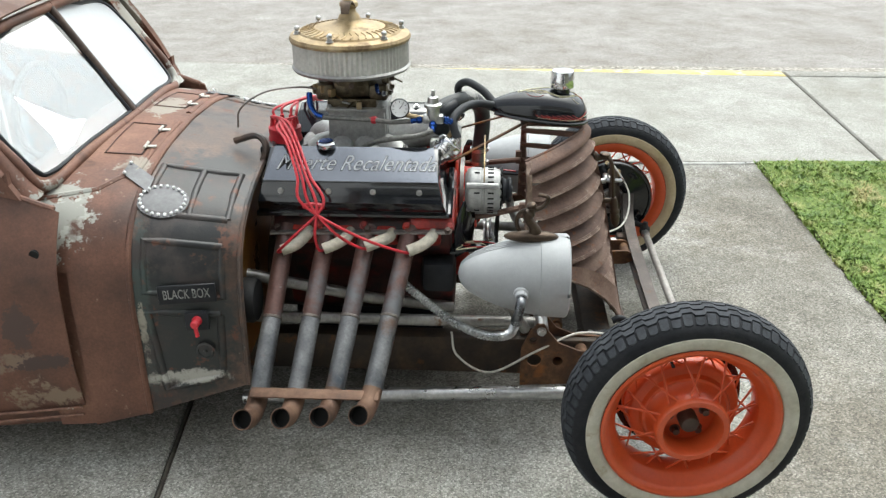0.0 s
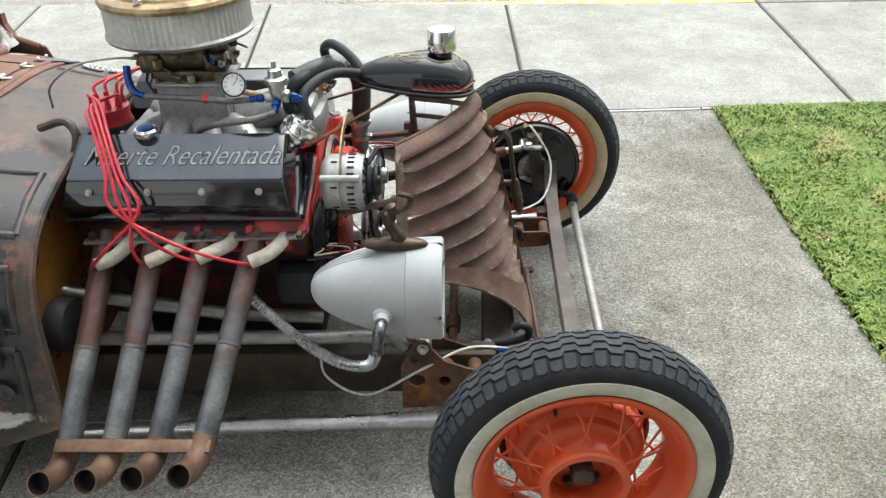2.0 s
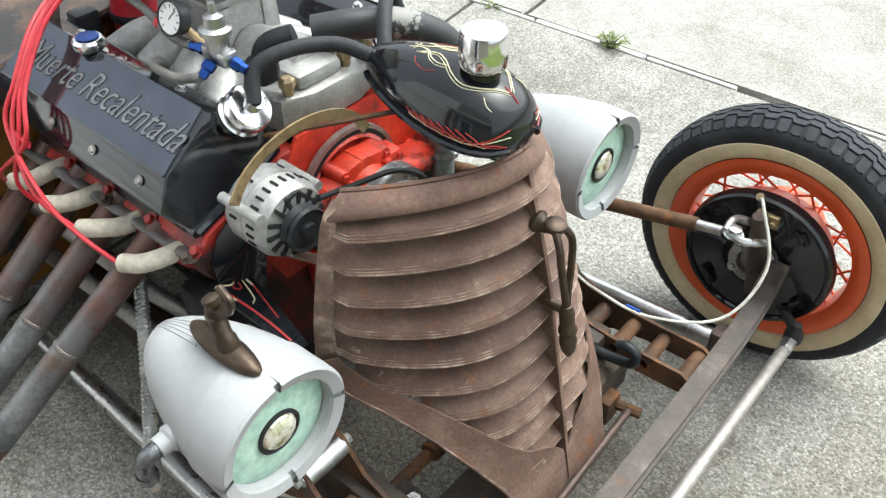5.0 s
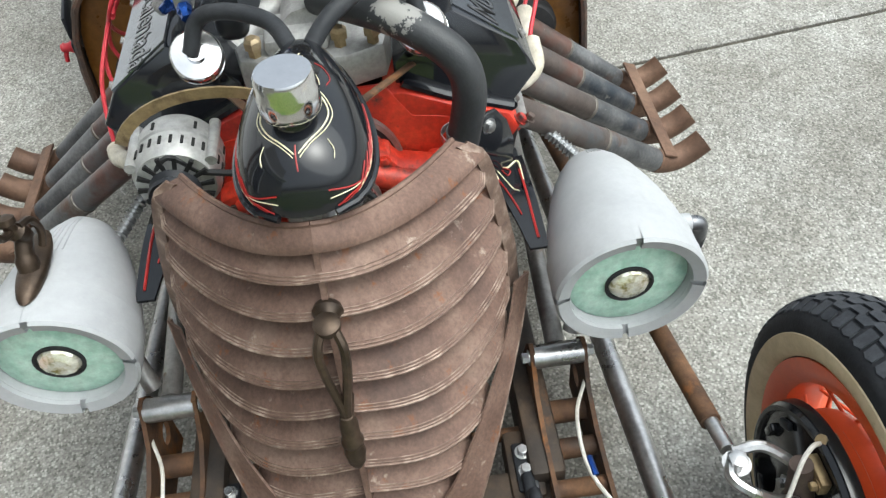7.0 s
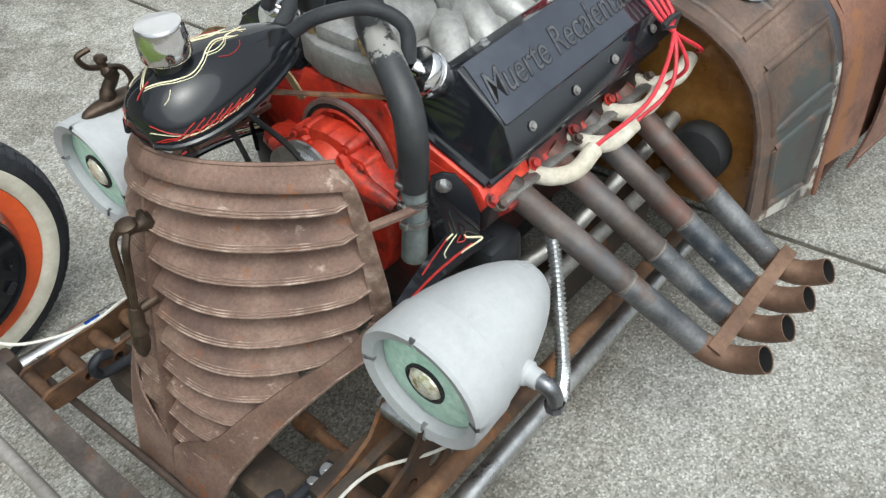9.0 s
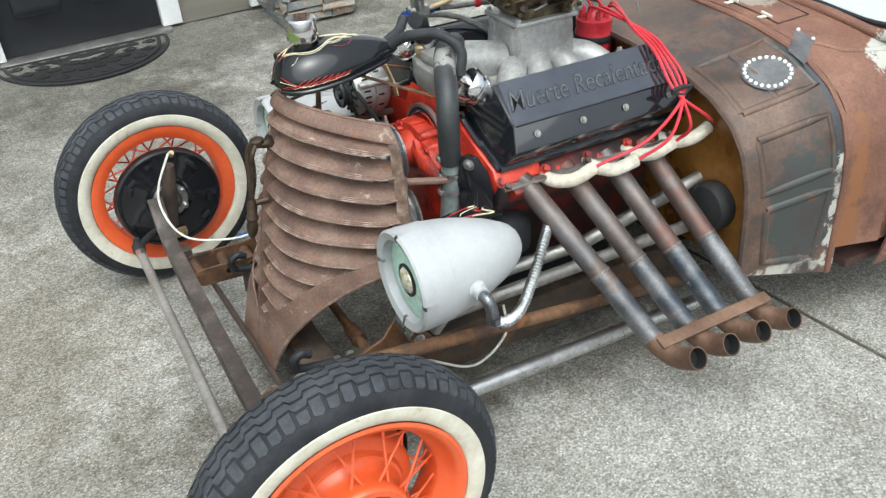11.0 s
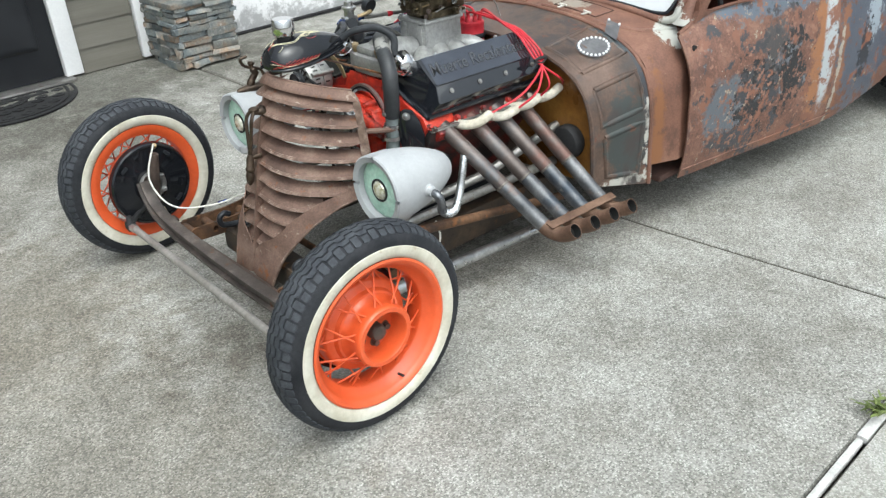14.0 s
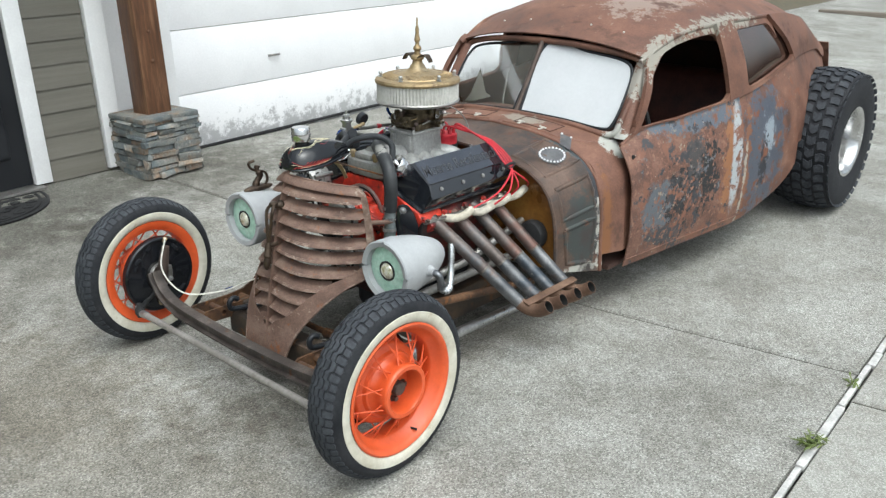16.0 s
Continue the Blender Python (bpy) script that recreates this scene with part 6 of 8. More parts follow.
for y in (-0.605, 0.59):
    bm = B()
    lathe(bm, [(0, -0.03), (0.012, -0.028), (0.02, -0.012), (0.02, 0.008), (0.012, 0.018), (0.01, 0.032), (0, 0.034)], Matrix.Translation((0.117, y, 0.185)), 14)
    part("ball_joint", bm, rubber, rod)
    bm = B()
    tube(bm, [(0.117, y, 0.178), (0.117, y - math.copysign(0.05, y), 0.178)], 0.016, 6)
    part("lock_nut", bm, zinc, rod)
bm = B()
tube(bm, [(-0.03, -0.5, 0.15), (-0.062, 0.22, 0.135)], 0.0085, 10)
part("panhard_rod", bm, dark_steel, car)
for s in SIDES:
    bm = B()
    box(bm, (-0.72, s * 0.285, 0.165), (1.1, 0.06, 0.13), None, 0.01)
    part("frame_rail", bm, frame_shaded, car, "brown rusted boxed frame rail")
bm = B()
box(bm, (-0.16, 0, 0.15), (0.09, 0.62, 0.09), None, 0.012)
part("crossmember", bm, frame_shaded, car)
bm = B()
box(bm, (-0.12, 0.215, 0.12), (0.06, 0.05, 0.07), None, 0.008)
tube(bm, [(-0.09, 0.225, 0.13), (-0.04, 0.235, 0.13)], 0.012, 8)
part("panhard_mount", bm, rust_frame, car)
bm = B()
tube(bm, [(-0.285, -0.27, 0.172), (-0.285, 0.27, 0.172)], 0.0125, 12)
bar = part("sway_bar", bm, rust_frame, car, "rusty cross tube behind the grille foot")
for y in (-0.11, 0.13):
    bm = B()
    lathe(bm, [(0.0125, -0.03), (0.02, -0.028), (0.021, 0.028), (0.0125, 0.03)], axis((-0.285, y, 0.172), (-0.285, 1, 0.172)), 14)
    part("collar", bm, rust_frame, bar)
HOLE = 10


def perforated(bm, outer, holes, y0, y1):
    """A plate in the x-z plane with round holes through it."""
    rings = []
    for y in (y0, y1):
        o = [bm.verts.new((x, y, z)) for x, z in outer]
        hs = [[bm.verts.new((cx + r * math.cos(2 * math.pi * i / HOLE), y, cz + r * math.sin(2 * math.pi * i / HOLE))) for i in range(HOLE)] for cx, cz, r in holes]
        edges = [bm.edges.new((a, b)) for loop in [o] + hs for a, b in zip(loop, loop[1:] + loop[:1])]
        bmesh.ops.triangle_fill(bm, use_beauty=True, edges=edges)
        rings.append([o] + hs)
    for a, b in zip(*rings):
        for i in range(len(a)):
            bm.faces.new((a[i], a[(i + 1) % len(a)], b[(i + 1) % len(b)], b[i]))
    bmesh.ops.recalc_face_normals(bm, faces=bm.faces[:])


arm = [(-0.41, 0.11), (-0.41, 0.24), (-0.385, 0.3), (-0.365, 0.325), (-0.345, 0.325), (-0.33, 0.3), (-0.3, 0.262), (-0.24, 0.238), (-0.16, 0.232), (0.0, 0.238), (0.022, 0.225), (0.022, 0.2), (0.0, 0.186), (-0.12, 0.178), (-0.2, 0.16), (-0.24, 0.12)]
arm_holes = [(-0.37, 0.2, 0.022), (-0.375, 0.27, 0.012), (-0.3, 0.2, 0.02), (-0.225, 0.203, 0.016), (-0.15, 0.206, 0.013), (-0.08, 0.21, 0.012)]
for s in SIDES:
    bracket = None
    for y in (0.29, 0.38):
        bm = B()
        perforated(bm, arm, arm_holes, s * (y - 0.004), s * (y + 0.004))
        ob = part("arm_plate", bm, rust_frame, bracket or car, "rusty steel suspension plate with drilled holes")
        bracket = bracket or ob
    for x, z, r in ((-0.3, 0.2, 0.021), (-0.225, 0.203, 0.018), (-0.15, 0.206, 0.016), (-0.08, 0.21, 0.015), (0.0, 0.212, 0.017)):
        bm = B()
        lathe(bm, [(r - 0.005, -0.05), (r, -0.05), (r, 0.05), (r - 0.005, 0.05)], Matrix.Translation((x, s * 0.335, z)) @ Matrix.Rotation(math.pi / 2, 4, "X"), 18, True)
        part("spacer_tube", bm, rust_frame, bracket, "short rusty spacer tube")
    bm = B()
    lathe(bm, [(0.0, -0.043), (0.021, -0.043), (0.021, 0.043), (0.0, 0.043)], Matrix.Translation((-0.352, s * 0.335, 0.303)) @ Matrix.Rotation(math.pi / 2, 4, "X"), 20)
    part("bushing", bm, zinc, bracket)
    for y, d in ((0.385, 1), (0.285, -1)):
        bm = B()
        hexbolt(bm, (-0.352, s * y, 0.303), (0, s * d, 0), 0.01, 0.012)
        part("bolt", bm, zinc, bracket)
    # long upper bar, lower silver bar
    bm = B()
    tube(bm, [(-0.37, s * 0.335, 0.303), (-1.2, s * 0.365, 0.32)], 0.0175, 16)
    part("upper_link", bm, bare_steel, car, "bare steel upper suspension link")
    bm = B()
    front = (0.0, s * 0.47, 0.165 if s < 0 else 0.185)
    tube(bm, [front, (-1.25, s * 0.43, 0.07 if s < 0 else 0.095)], 0.021, 16)
    part("lower_link", bm, zinc, car, "silver tubular lower suspension link")
    bm = B()
    box(bm, (0.01, s * 0.47, 0.19), (0.05, 0.05, 0.06), None, 0.01)
    part("link_bracket", bm, dark_steel, car)
    # tow hook with two bolts
    bm = B()
    box(bm, (-0.2, s * 0.25, 0.207), (0.09, 0.035, 0.01), None, 0.004)
    tube(bm, spline([(-0.18, s * 0.25, 0.215), (-0.13, s * 0.25, 0.222), (-0.09, s * 0.25, 0.234), (-0.085, s * 0.25, 0.262), (-0.105, s * 0.25, 0.274), (-0.125, s * 0.25, 0.264)]), [0.011] * 41, 10)
    hook = part("tow_hook", bm, black_satin, car, "black forged tow hook")
    for x in (-0.225, -0.19):
        bm = B()
        hexbolt(bm, (x, s * 0.25, 0.212), (0, 0, 1), 0.0095, 0.012)
        part("bolt", bm, zinc, hook)
    bm = B()
    box(bm, (-0.21, s * 0.25, 0.17), (0.13, 0.06, 0.07), None, 0.01)
    part("frame_horn", bm, frame_shaded, car)
    # thin brake line
    bm = B()
    tube(bm, spline([(-0.05, s * 0.635, 0.445), (-0.03, s * 0.6, 0.455), (0.03, s * 0.54, 0.36), (0.0, s * 0.44, 0.275), (-0.12, s * 0.352, 0.27), (-0.24, s * 0.345, 0.275), (-0.36, s * 0.39, 0.24), (-0.5, s * 0.38, 0.15), (-0.6, s * 0.37, 0.2), (-0.62, s * 0.33, 0.26)], 7), 0.0034, 8)
    line_b = part("brake_line", bm, white_cable, car, "thin pale braided brake line")
    bm = B()
    tube(bm, [(-0.135, s * 0.351, 0.27), (-0.168, s * 0.347, 0.271)], 0.0065, 8)
    part("clip", bm, blue_alloy, line_b)
    bm = B()
    hexbolt(bm, (-0.05, s * 0.655, 0.44), (0, -s, 0), 0.009, 0.014)
    tube(bm, [(-0.05, s * 0.64, 0.44), (-0.05, s * 0.63, 0.452)], 0.009, 8)
    part("banjo_fitting", bm, brass, line_b, "brass brake hose fitting")
# drag link and its pale steering arm on the left
bm = B()
tube(bm, [(-0.12, 0.507, 0.416), (-0.4, 0.49, 0.36), (-1.2, 0.44, 0.2)], 0.016, 14)
drag = part("drag_link", bm, rust_frame, car, "rusty steering drag link")
bm = B()
tube(bm, [(-0.125, 0.507, 0.416), (-0.07, 0.512, 0.424)], 0.011, 10)
tube(bm, spline([(-0.06, 0.517, 0.424), (-0.025, 0.502, 0.429), (0.0, 0.537, 0.415), (0.0, 0.6, 0.375)]), 0.0085, 8)
tube(bm, spline([(-0.065, 0.517, 0.424), (-0.065, 0.56, 0.428), (-0.04, 0.61, 0.4)]), 0.0085, 8)
hexbolt(bm, (-0.047, 0.517, 0.424), (0, 0, 1), 0.014, 0.016)
part("steering_end", bm, zinc, drag, "bright plated rod end")

# ---- grille shell ----
def shell(u, z, s, out=0.0):
    """The V-shaped grille, blunter towards its foot: u from the centre rib (0) to the side (1), z the height at the centre."""
    k = (z - 0.157) / (0.816 - 0.157)
    xc, xo = lerp(-0.082, -0.223, k), -0.412
    yo = table([(0.157, 0.262), (0.5, 0.262), (0.6, 0.258), (0.7, 0.242), (0.77, 0.227), (0.795, 0.219), (0.81, 0.205), (0.818, 0.188)], z)
    p = table([(0.157, 4.2), (0.45, 3.2), (0.7, 2.0), (0.816, 1.65)], z)
    u = max(0.0, u)
    steep = (xc - xo) * p * min(u, 1) ** (p - 1) / yo
    n = Vector((1.0, s * steep, 0.0)).normalized()
    return Vector((lerp(xc, xo, u ** p), s * yo * u, z - 0.06 * u ** 1.2)) + out * n


def arch(z):
    """How far out the shell reaches at height z: the side above, the wheel-arch sweep below."""
    return table([(0.13, 0.4), (0.185, 0.43), (0.225, 0.46), (0.275, 0.51), (0.335, 0.6), (0.395, 0.7), (0.45, 0.82), (0.485, 0.94), (0.525, 1.0)], z)


def hem(z):
    """Width of the flat flange along the arch, as a share of the half shell."""
    return table([(0.15, 0.42), (0.225, 0.43), (0.26, 0.36), (0.3, 0.22), (0.335, 0.17), (0.43, 0.12), (0.525, 0.06)], z)


bm = B()
# centre rib and bottom point
rib_line = [(shell(0, z, 1, -0.012), shell(0, z, 1, 0.004 + 0.021 * min(1.0, (0.8 - z) / 0.2 + 0.15))) for z in (0.158, 0.24, 0.32, 0.4, 0.5, 0.6, 0.7, 0.76, 0.8)]
sheet(bm, lambda u, v: rib_line[round(u * 8)][0].lerp(rib_line[round(u * 8)][1], v) + Vector((0, 0.0038, 0)), 8, 1, 0.0076)
bmesh.ops.create_icosphere(bm, subdivisions=2, radius=0.0095, matrix=Matrix.Translation(shell(0, 0.156, 1, 0.006)))
grille = part("grille", bm, rust_grille, car, "rust-brown V-shaped grille shell with curved louvres")
for s in SIDES:
    # top band
    bm = B()
    sheet(bm, lambda u, v: shell(u, lerp(0.818, 0.79, v), s, 0.014 * math.sin(math.pi * v * 0.6)), 16, 5, 0.004, s > 0)
    tube(bm, [shell(u / 16, 0.818, s, -0.002) for u in range(17)], 0.0045, 6)
    part("top_band", bm, rust_grille, grille)
    # side flange
    bm = B()
    sheet(bm, lambda u, v: shell(lerp(1.0, 0.955, v), lerp(0.815, 0.52, u), s, lerp(0.012, 0.004, v)), 20, 3, 0.004, s < 0)
    tube(bm, [shell(1.0, lerp(0.815, 0.52, i / 20), s, 0.012) for i in range(21)], 0.0042, 8)
    part("side_flange", bm, worn_lit_edge, grille)
    # sweep over the wheel arch
    bm = B()

    def sweep(u, v, s=s):
        z = lerp(0.535, 0.14, u)
        wide = hem(z)
        a = arch(z)
        p = shell(a, z, s, 0.03)
        q = shell(max(0.0, a - wide), z + 0.012, s, 0.018)
        return p.lerp(q, v)
    sheet(bm, sweep, 28, 4, 0.004, s < 0)
    part("arch_flange", bm, rust_grille, grille)
    bm = B()
    tube(bm, [sweep(i / 20, 0) for i in range(21)], 0.005, 6)
    part("arch_lip", bm, worn_lit_edge, grille)
    # louvres
    for k in range(10):
        z = 0.789 - 0.0545 * k
        end = min(0.985, arch(z - 0.02) - 0.45 * hem(z - 0.02))
        bm = B()

        def fin(u, v, z=z, end=end, s=s):
            uu = lerp(0.0, end, u)
            edge = min(1.0, 11 * (1.012 - u)) ** 0.5
            out = -0.022 + 0.04 * v * (0.5 + 0.5 * edge) + 0.005 * math.sin(math.pi * v)
            return shell(uu, z - 0.004 - 0.031 * v * (0.65 + 0.35 * edge), s, out) + Vector((0, 0, 0.006 * (1 - math.cos(0.5 * math.pi * u))))
        sheet(bm, fin, 18, 7, 0.003, s > 0)
        part("louvre", bm, rust_grille, grille)
        # stepped lower lip
        bm = B()
        for v, r in ((0.8, 0.0011), (0.9, 0.0012), (1.0, 0.002)):
            tube(bm, [fin(i / 14, v) for i in range(15)], r, 5)
        part("louvre_lip", bm, worn_lit_edge, grille)
    bm = B()
    tube(bm, [(-0.41, s * 0.2, 0.62), (-0.52, s * 0.22, 0.6), (-0.62, s * 0.235, 0.59)], 0.009, 8)
    box(bm, (-0.415, s * 0.225, 0.62), (0.02, 0.02, 0.045), None, 0.003)
    part("stay", bm, rust_grille, grille)
# cast handle on the centre rib, a plain bronze form
bm = B()
lathe(bm, [(0.0, 0.0), (0.018, 0.004), (0.02, 0.012), (0.012, 0.02), (0.01, 0.03)], axis(shell(0, 0.705, 1, 0.004), shell(0, 0.705, 1, 1.0)), 16)
for z in (0.705, 0.56):
    tube(bm, [shell(0, z, 1, 0.012), shell(0, z, 1, 0.052)], [0.01, 0.0075], 12)
lathe(bm, [(0.0, 0.0), (0.017, 0.0), (0.017, 0.003), (0.017, 0.007), (0.013, 0.01), (0.0, 0.011)], axis(shell(0, 0.712, 1, 0.045), shell(0, 1.2, 1, 0.2)), 20)
for e in (0.009, -0.009):
    tube(bm, spline([shell(0, 0.712, 1, 0.052) + Vector((0, e, 0)), shell(0, 0.69, 1, 0.062) + Vector((0, 1.8 * e, 0)), shell(0, 0.65, 1, 0.06) + Vector((0, 1.5 * e, 0)), shell(0, 0.6, 1, 0.055) + Vector((0, 0.6 * e, 0)), shell(0, 0.56, 1, 0.052)], 5), 0.0062, 8)
lathe(bm, [(0.0, 0.0), (0.009, 0.004), (0.013, 0.02), (0.0125, 0.045), (0.0155, 0.05), (0.0155, 0.056), (0.012, 0.062), (0.015, 0.075), (0.012, 0.095), (0.005, 0.108), (0.0, 0.11)], axis(shell(0, 0.575, 1, 0.053), shell(0, 0.46, 1, 0.047)), 16)
part("cast_handle", bm, bronze, grille, "dark bronze cast figure handle")

# ---- headlamps ----
bullet = [(0.113, 0.0), (0.1165, 0.012), (0.1155, 0.03), (0.1145, 0.062), (0.112, 0.0635), (0.107, 0.1), (0.098, 0.14), (0.0865, 0.178), (0.074, 0.212), (0.06, 0.24), (0.0455, 0.262), (0.03, 0.276), (0.014, 0.283), (0.0, 0.285)]
lamps = {}
elbow_zinc = mat("dull_cast_zinc", [(0, (0.1, 0.105, 0.115)), (1, (0.22, 0.225, 0.235))], 20, 0.3, 0.1, 0.8, 0.2, 160)
for s in SIDES:
    m = axis((-0.312, s * 0.43, 0.516), (-1.3, s * 0.434, 0.524))
    body = part("headlamp", lathe(B(), bullet, m, 48), headlamp_grey, car, "grey primed bullet-shaped headlamp")
    lamps[s] = body
    for k in range(4):
        bm = B()
        a0, a1 = math.pi / 2 * k + 0.045, math.pi / 2 * (k + 1) - 0.045
        sheet(bm, lambda u, v: m @ Vector(((lambda r, h, a: (r * math.cos(a), r * math.sin(a), h))(*[(0.1165, 0.016), (0.1165, -0.012), (0.112, -0.017), (0.094, -0.012), (0.091, 0.006)][round(v * 4)], lerp(a0, a1, u)))), 14, 4, 0.0)
        bmesh.ops.recalc_face_normals(bm, faces=bm.faces[:])
        part("bezel", bm, headlamp_grey, body)
    part("lens", lathe(B(), [(0.0935, 0.012), (0.09, 0.009), (0.06, 0.006), (0.036, 0.004), (0.034, 0.008), (0.0, 0.008)], m, 40), lens_green, body, "frosted pale green lens")
    bm = B()
    lathe(bm, [(0.037, 0.005), (0.038, 0.0), (0.034, -0.002), (0.031, 0.002)], m, 28)
    part("lamp_ring", bm, rubber, body)
    bm = B()
    lathe(bm, [(0.033, 0.004), (0.028, -0.003), (0.016, -0.008), (0.0, -0.01)], m, 12)
    part("lamp_centre", bm, amber_glass, body, "faceted clear lamp centre", sharp=10)
    bm = B()
    for k in range(5):
        a = math.pi / 2 + (k - 2) * 0.09
        tube(bm, [m @ Vector((r * math.cos(a) * 1.003, r * math.sin(a) * 1.003, h)) for r, h in (bullet[9:13] if s > 0 else bullet[6:12])], 0.0014, 5)
    part("rib", bm, headlamp_grey, body)
    bm = B()
    lathe(bm, [(0.0925, -0.005), (0.113, -0.009), (0.1155, 0.0), (0.1155, 0.012), (0.0925, 0.012)], m, 40, True)
    part("bezel_seat", bm, headlamp_grey, body)
    # conduit elbow and flexible conduit
    bm = B()
    lathe(bm, [(0.021, 0), (0.021, 0.01), (0.017, 0.014), (0.016, 0.03), (0, 0.03)], axis((-0.425, s * 0.53, 0.512), (-0.425, s * 1, 0.508)), 20)
    part("boss", bm, headlamp_grey, body)
    bm = B()
    tube(bm, spline([(-0.425, s * 0.545, 0.511), (-0.427, s * 0.575, 0.506), (-0.432, s * 0.583, 0.482), (-0.437, s * 0.58, 0.455)]), 0.0135, 14)
    lathe(bm, [(0.0165, 0), (0.0165, 0.016), (0.014, 0.018)], axis((-0.436, s * 0.582, 0.466), (-0.44, s * 0.58, 0.4)), 8)
    part("elbow", bm, elbow_zinc, body, "dull plated conduit elbow")
    bm = B()
    if s > 0:
        path = [(-0.437, 0.58, 0.45), (-0.48, 0.565, 0.422), (-0.54, 0.53, 0.41), (-0.61, 0.475, 0.435), (-0.67, 0.425, 0.475), (-0.73, 0.37, 0.505)]
    else:
        path = [(-0.437, -0.58, 0.45), (-0.46, -0.57, 0.405), (-0.53, -0.53, 0.38), (-0.62, -0.47, 0.39), (-0.72, -0.4, 0.43), (-0.79, -0.35, 0.47)]
    fine_path, ring = spline(path, 60), []
    for p in fine_path:
        if not ring or (p - ring[-1]).length > 0.0036:
            ring.append(p)
    path = ring
    tube(bm, path, [0.0092 + 0.0044 * (i % 2) for i in range(len(path))], 12)
    part("flexible_conduit", bm, conduit_m, body, "ribbed flexible metal conduit", sharp=14)
    bm = B()
    tube(bm, [(-0.45, s * 0.44, 0.43), (-0.43, s * 0.39, 0.36), (-0.4, s * 0.37, 0.3)], 0.016, 10)
    part("lamp_stalk", bm, bare_steel, body)
# bronze ornament riding on the right-hand lamp: a plain cast form on an oval foot
bm = B()
m = Matrix.Translation((-0.4, -0.434, 0.636))
bmesh.ops.create_uvsphere(bm, u_segments=20, v_segments=10, radius=1, matrix=m @ Matrix.Diagonal((0.075, 0.022, 0.016, 1)))
tube(bm, spline([(-0.385, -0.434, 0.64), (-0.395, -0.434, 0.665), (-0.41, -0.43, 0.69), (-0.4, -0.434, 0.715), (-0.405, -0.436, 0.735)], 5), [0.016] * 5 + [0.013] * 5 + [0.015] * 4 + [0.009] * 3 + [0.013] * 3 + [0.006], 10)
tube(bm, spline([(-0.4, -0.434, 0.71), (-0.37, -0.434, 0.725), (-0.36, -0.434, 0.75), (-0.385, -0.43, 0.757)], 5), 0.006, 8)
tube(bm, spline([(-0.405, -0.425, 0.712), (-0.43, -0.42, 0.7), (-0.44, -0.42, 0.67), (-0.43, -0.425, 0.645)], 5), 0.006, 8)
orn = part("ornament", bm, bronze, lamps[-1], "dark bronze figure ornament")

# ---- exhaust ----
def sleeve(s, k):
    """A heat sleeve's line from the head back to its open end."""
    x = -0.745 - 0.122 * k if s > 0 else -0.672 - 0.12 * k
    sag = (0.004, -0.006, 0.003, 0.01)[k]
    if s > 0:
        return [Vector((x, 0.3, 0.586)), Vector((x - 0.012, 0.345, 0.584)), Vector((x - 0.045, 0.378, 0.588 + sag)), Vector((x - 0.1, 0.385 - sag, 0.604 + sag))]
    return [Vector((x, -0.3, 0.582)), Vector((x - 0.006, -0.345, 0.582)), Vector((x - 0.03, -0.376, 0.577 - sag)), Vector((x - 0.068, -0.392, 0.566 - sag))]


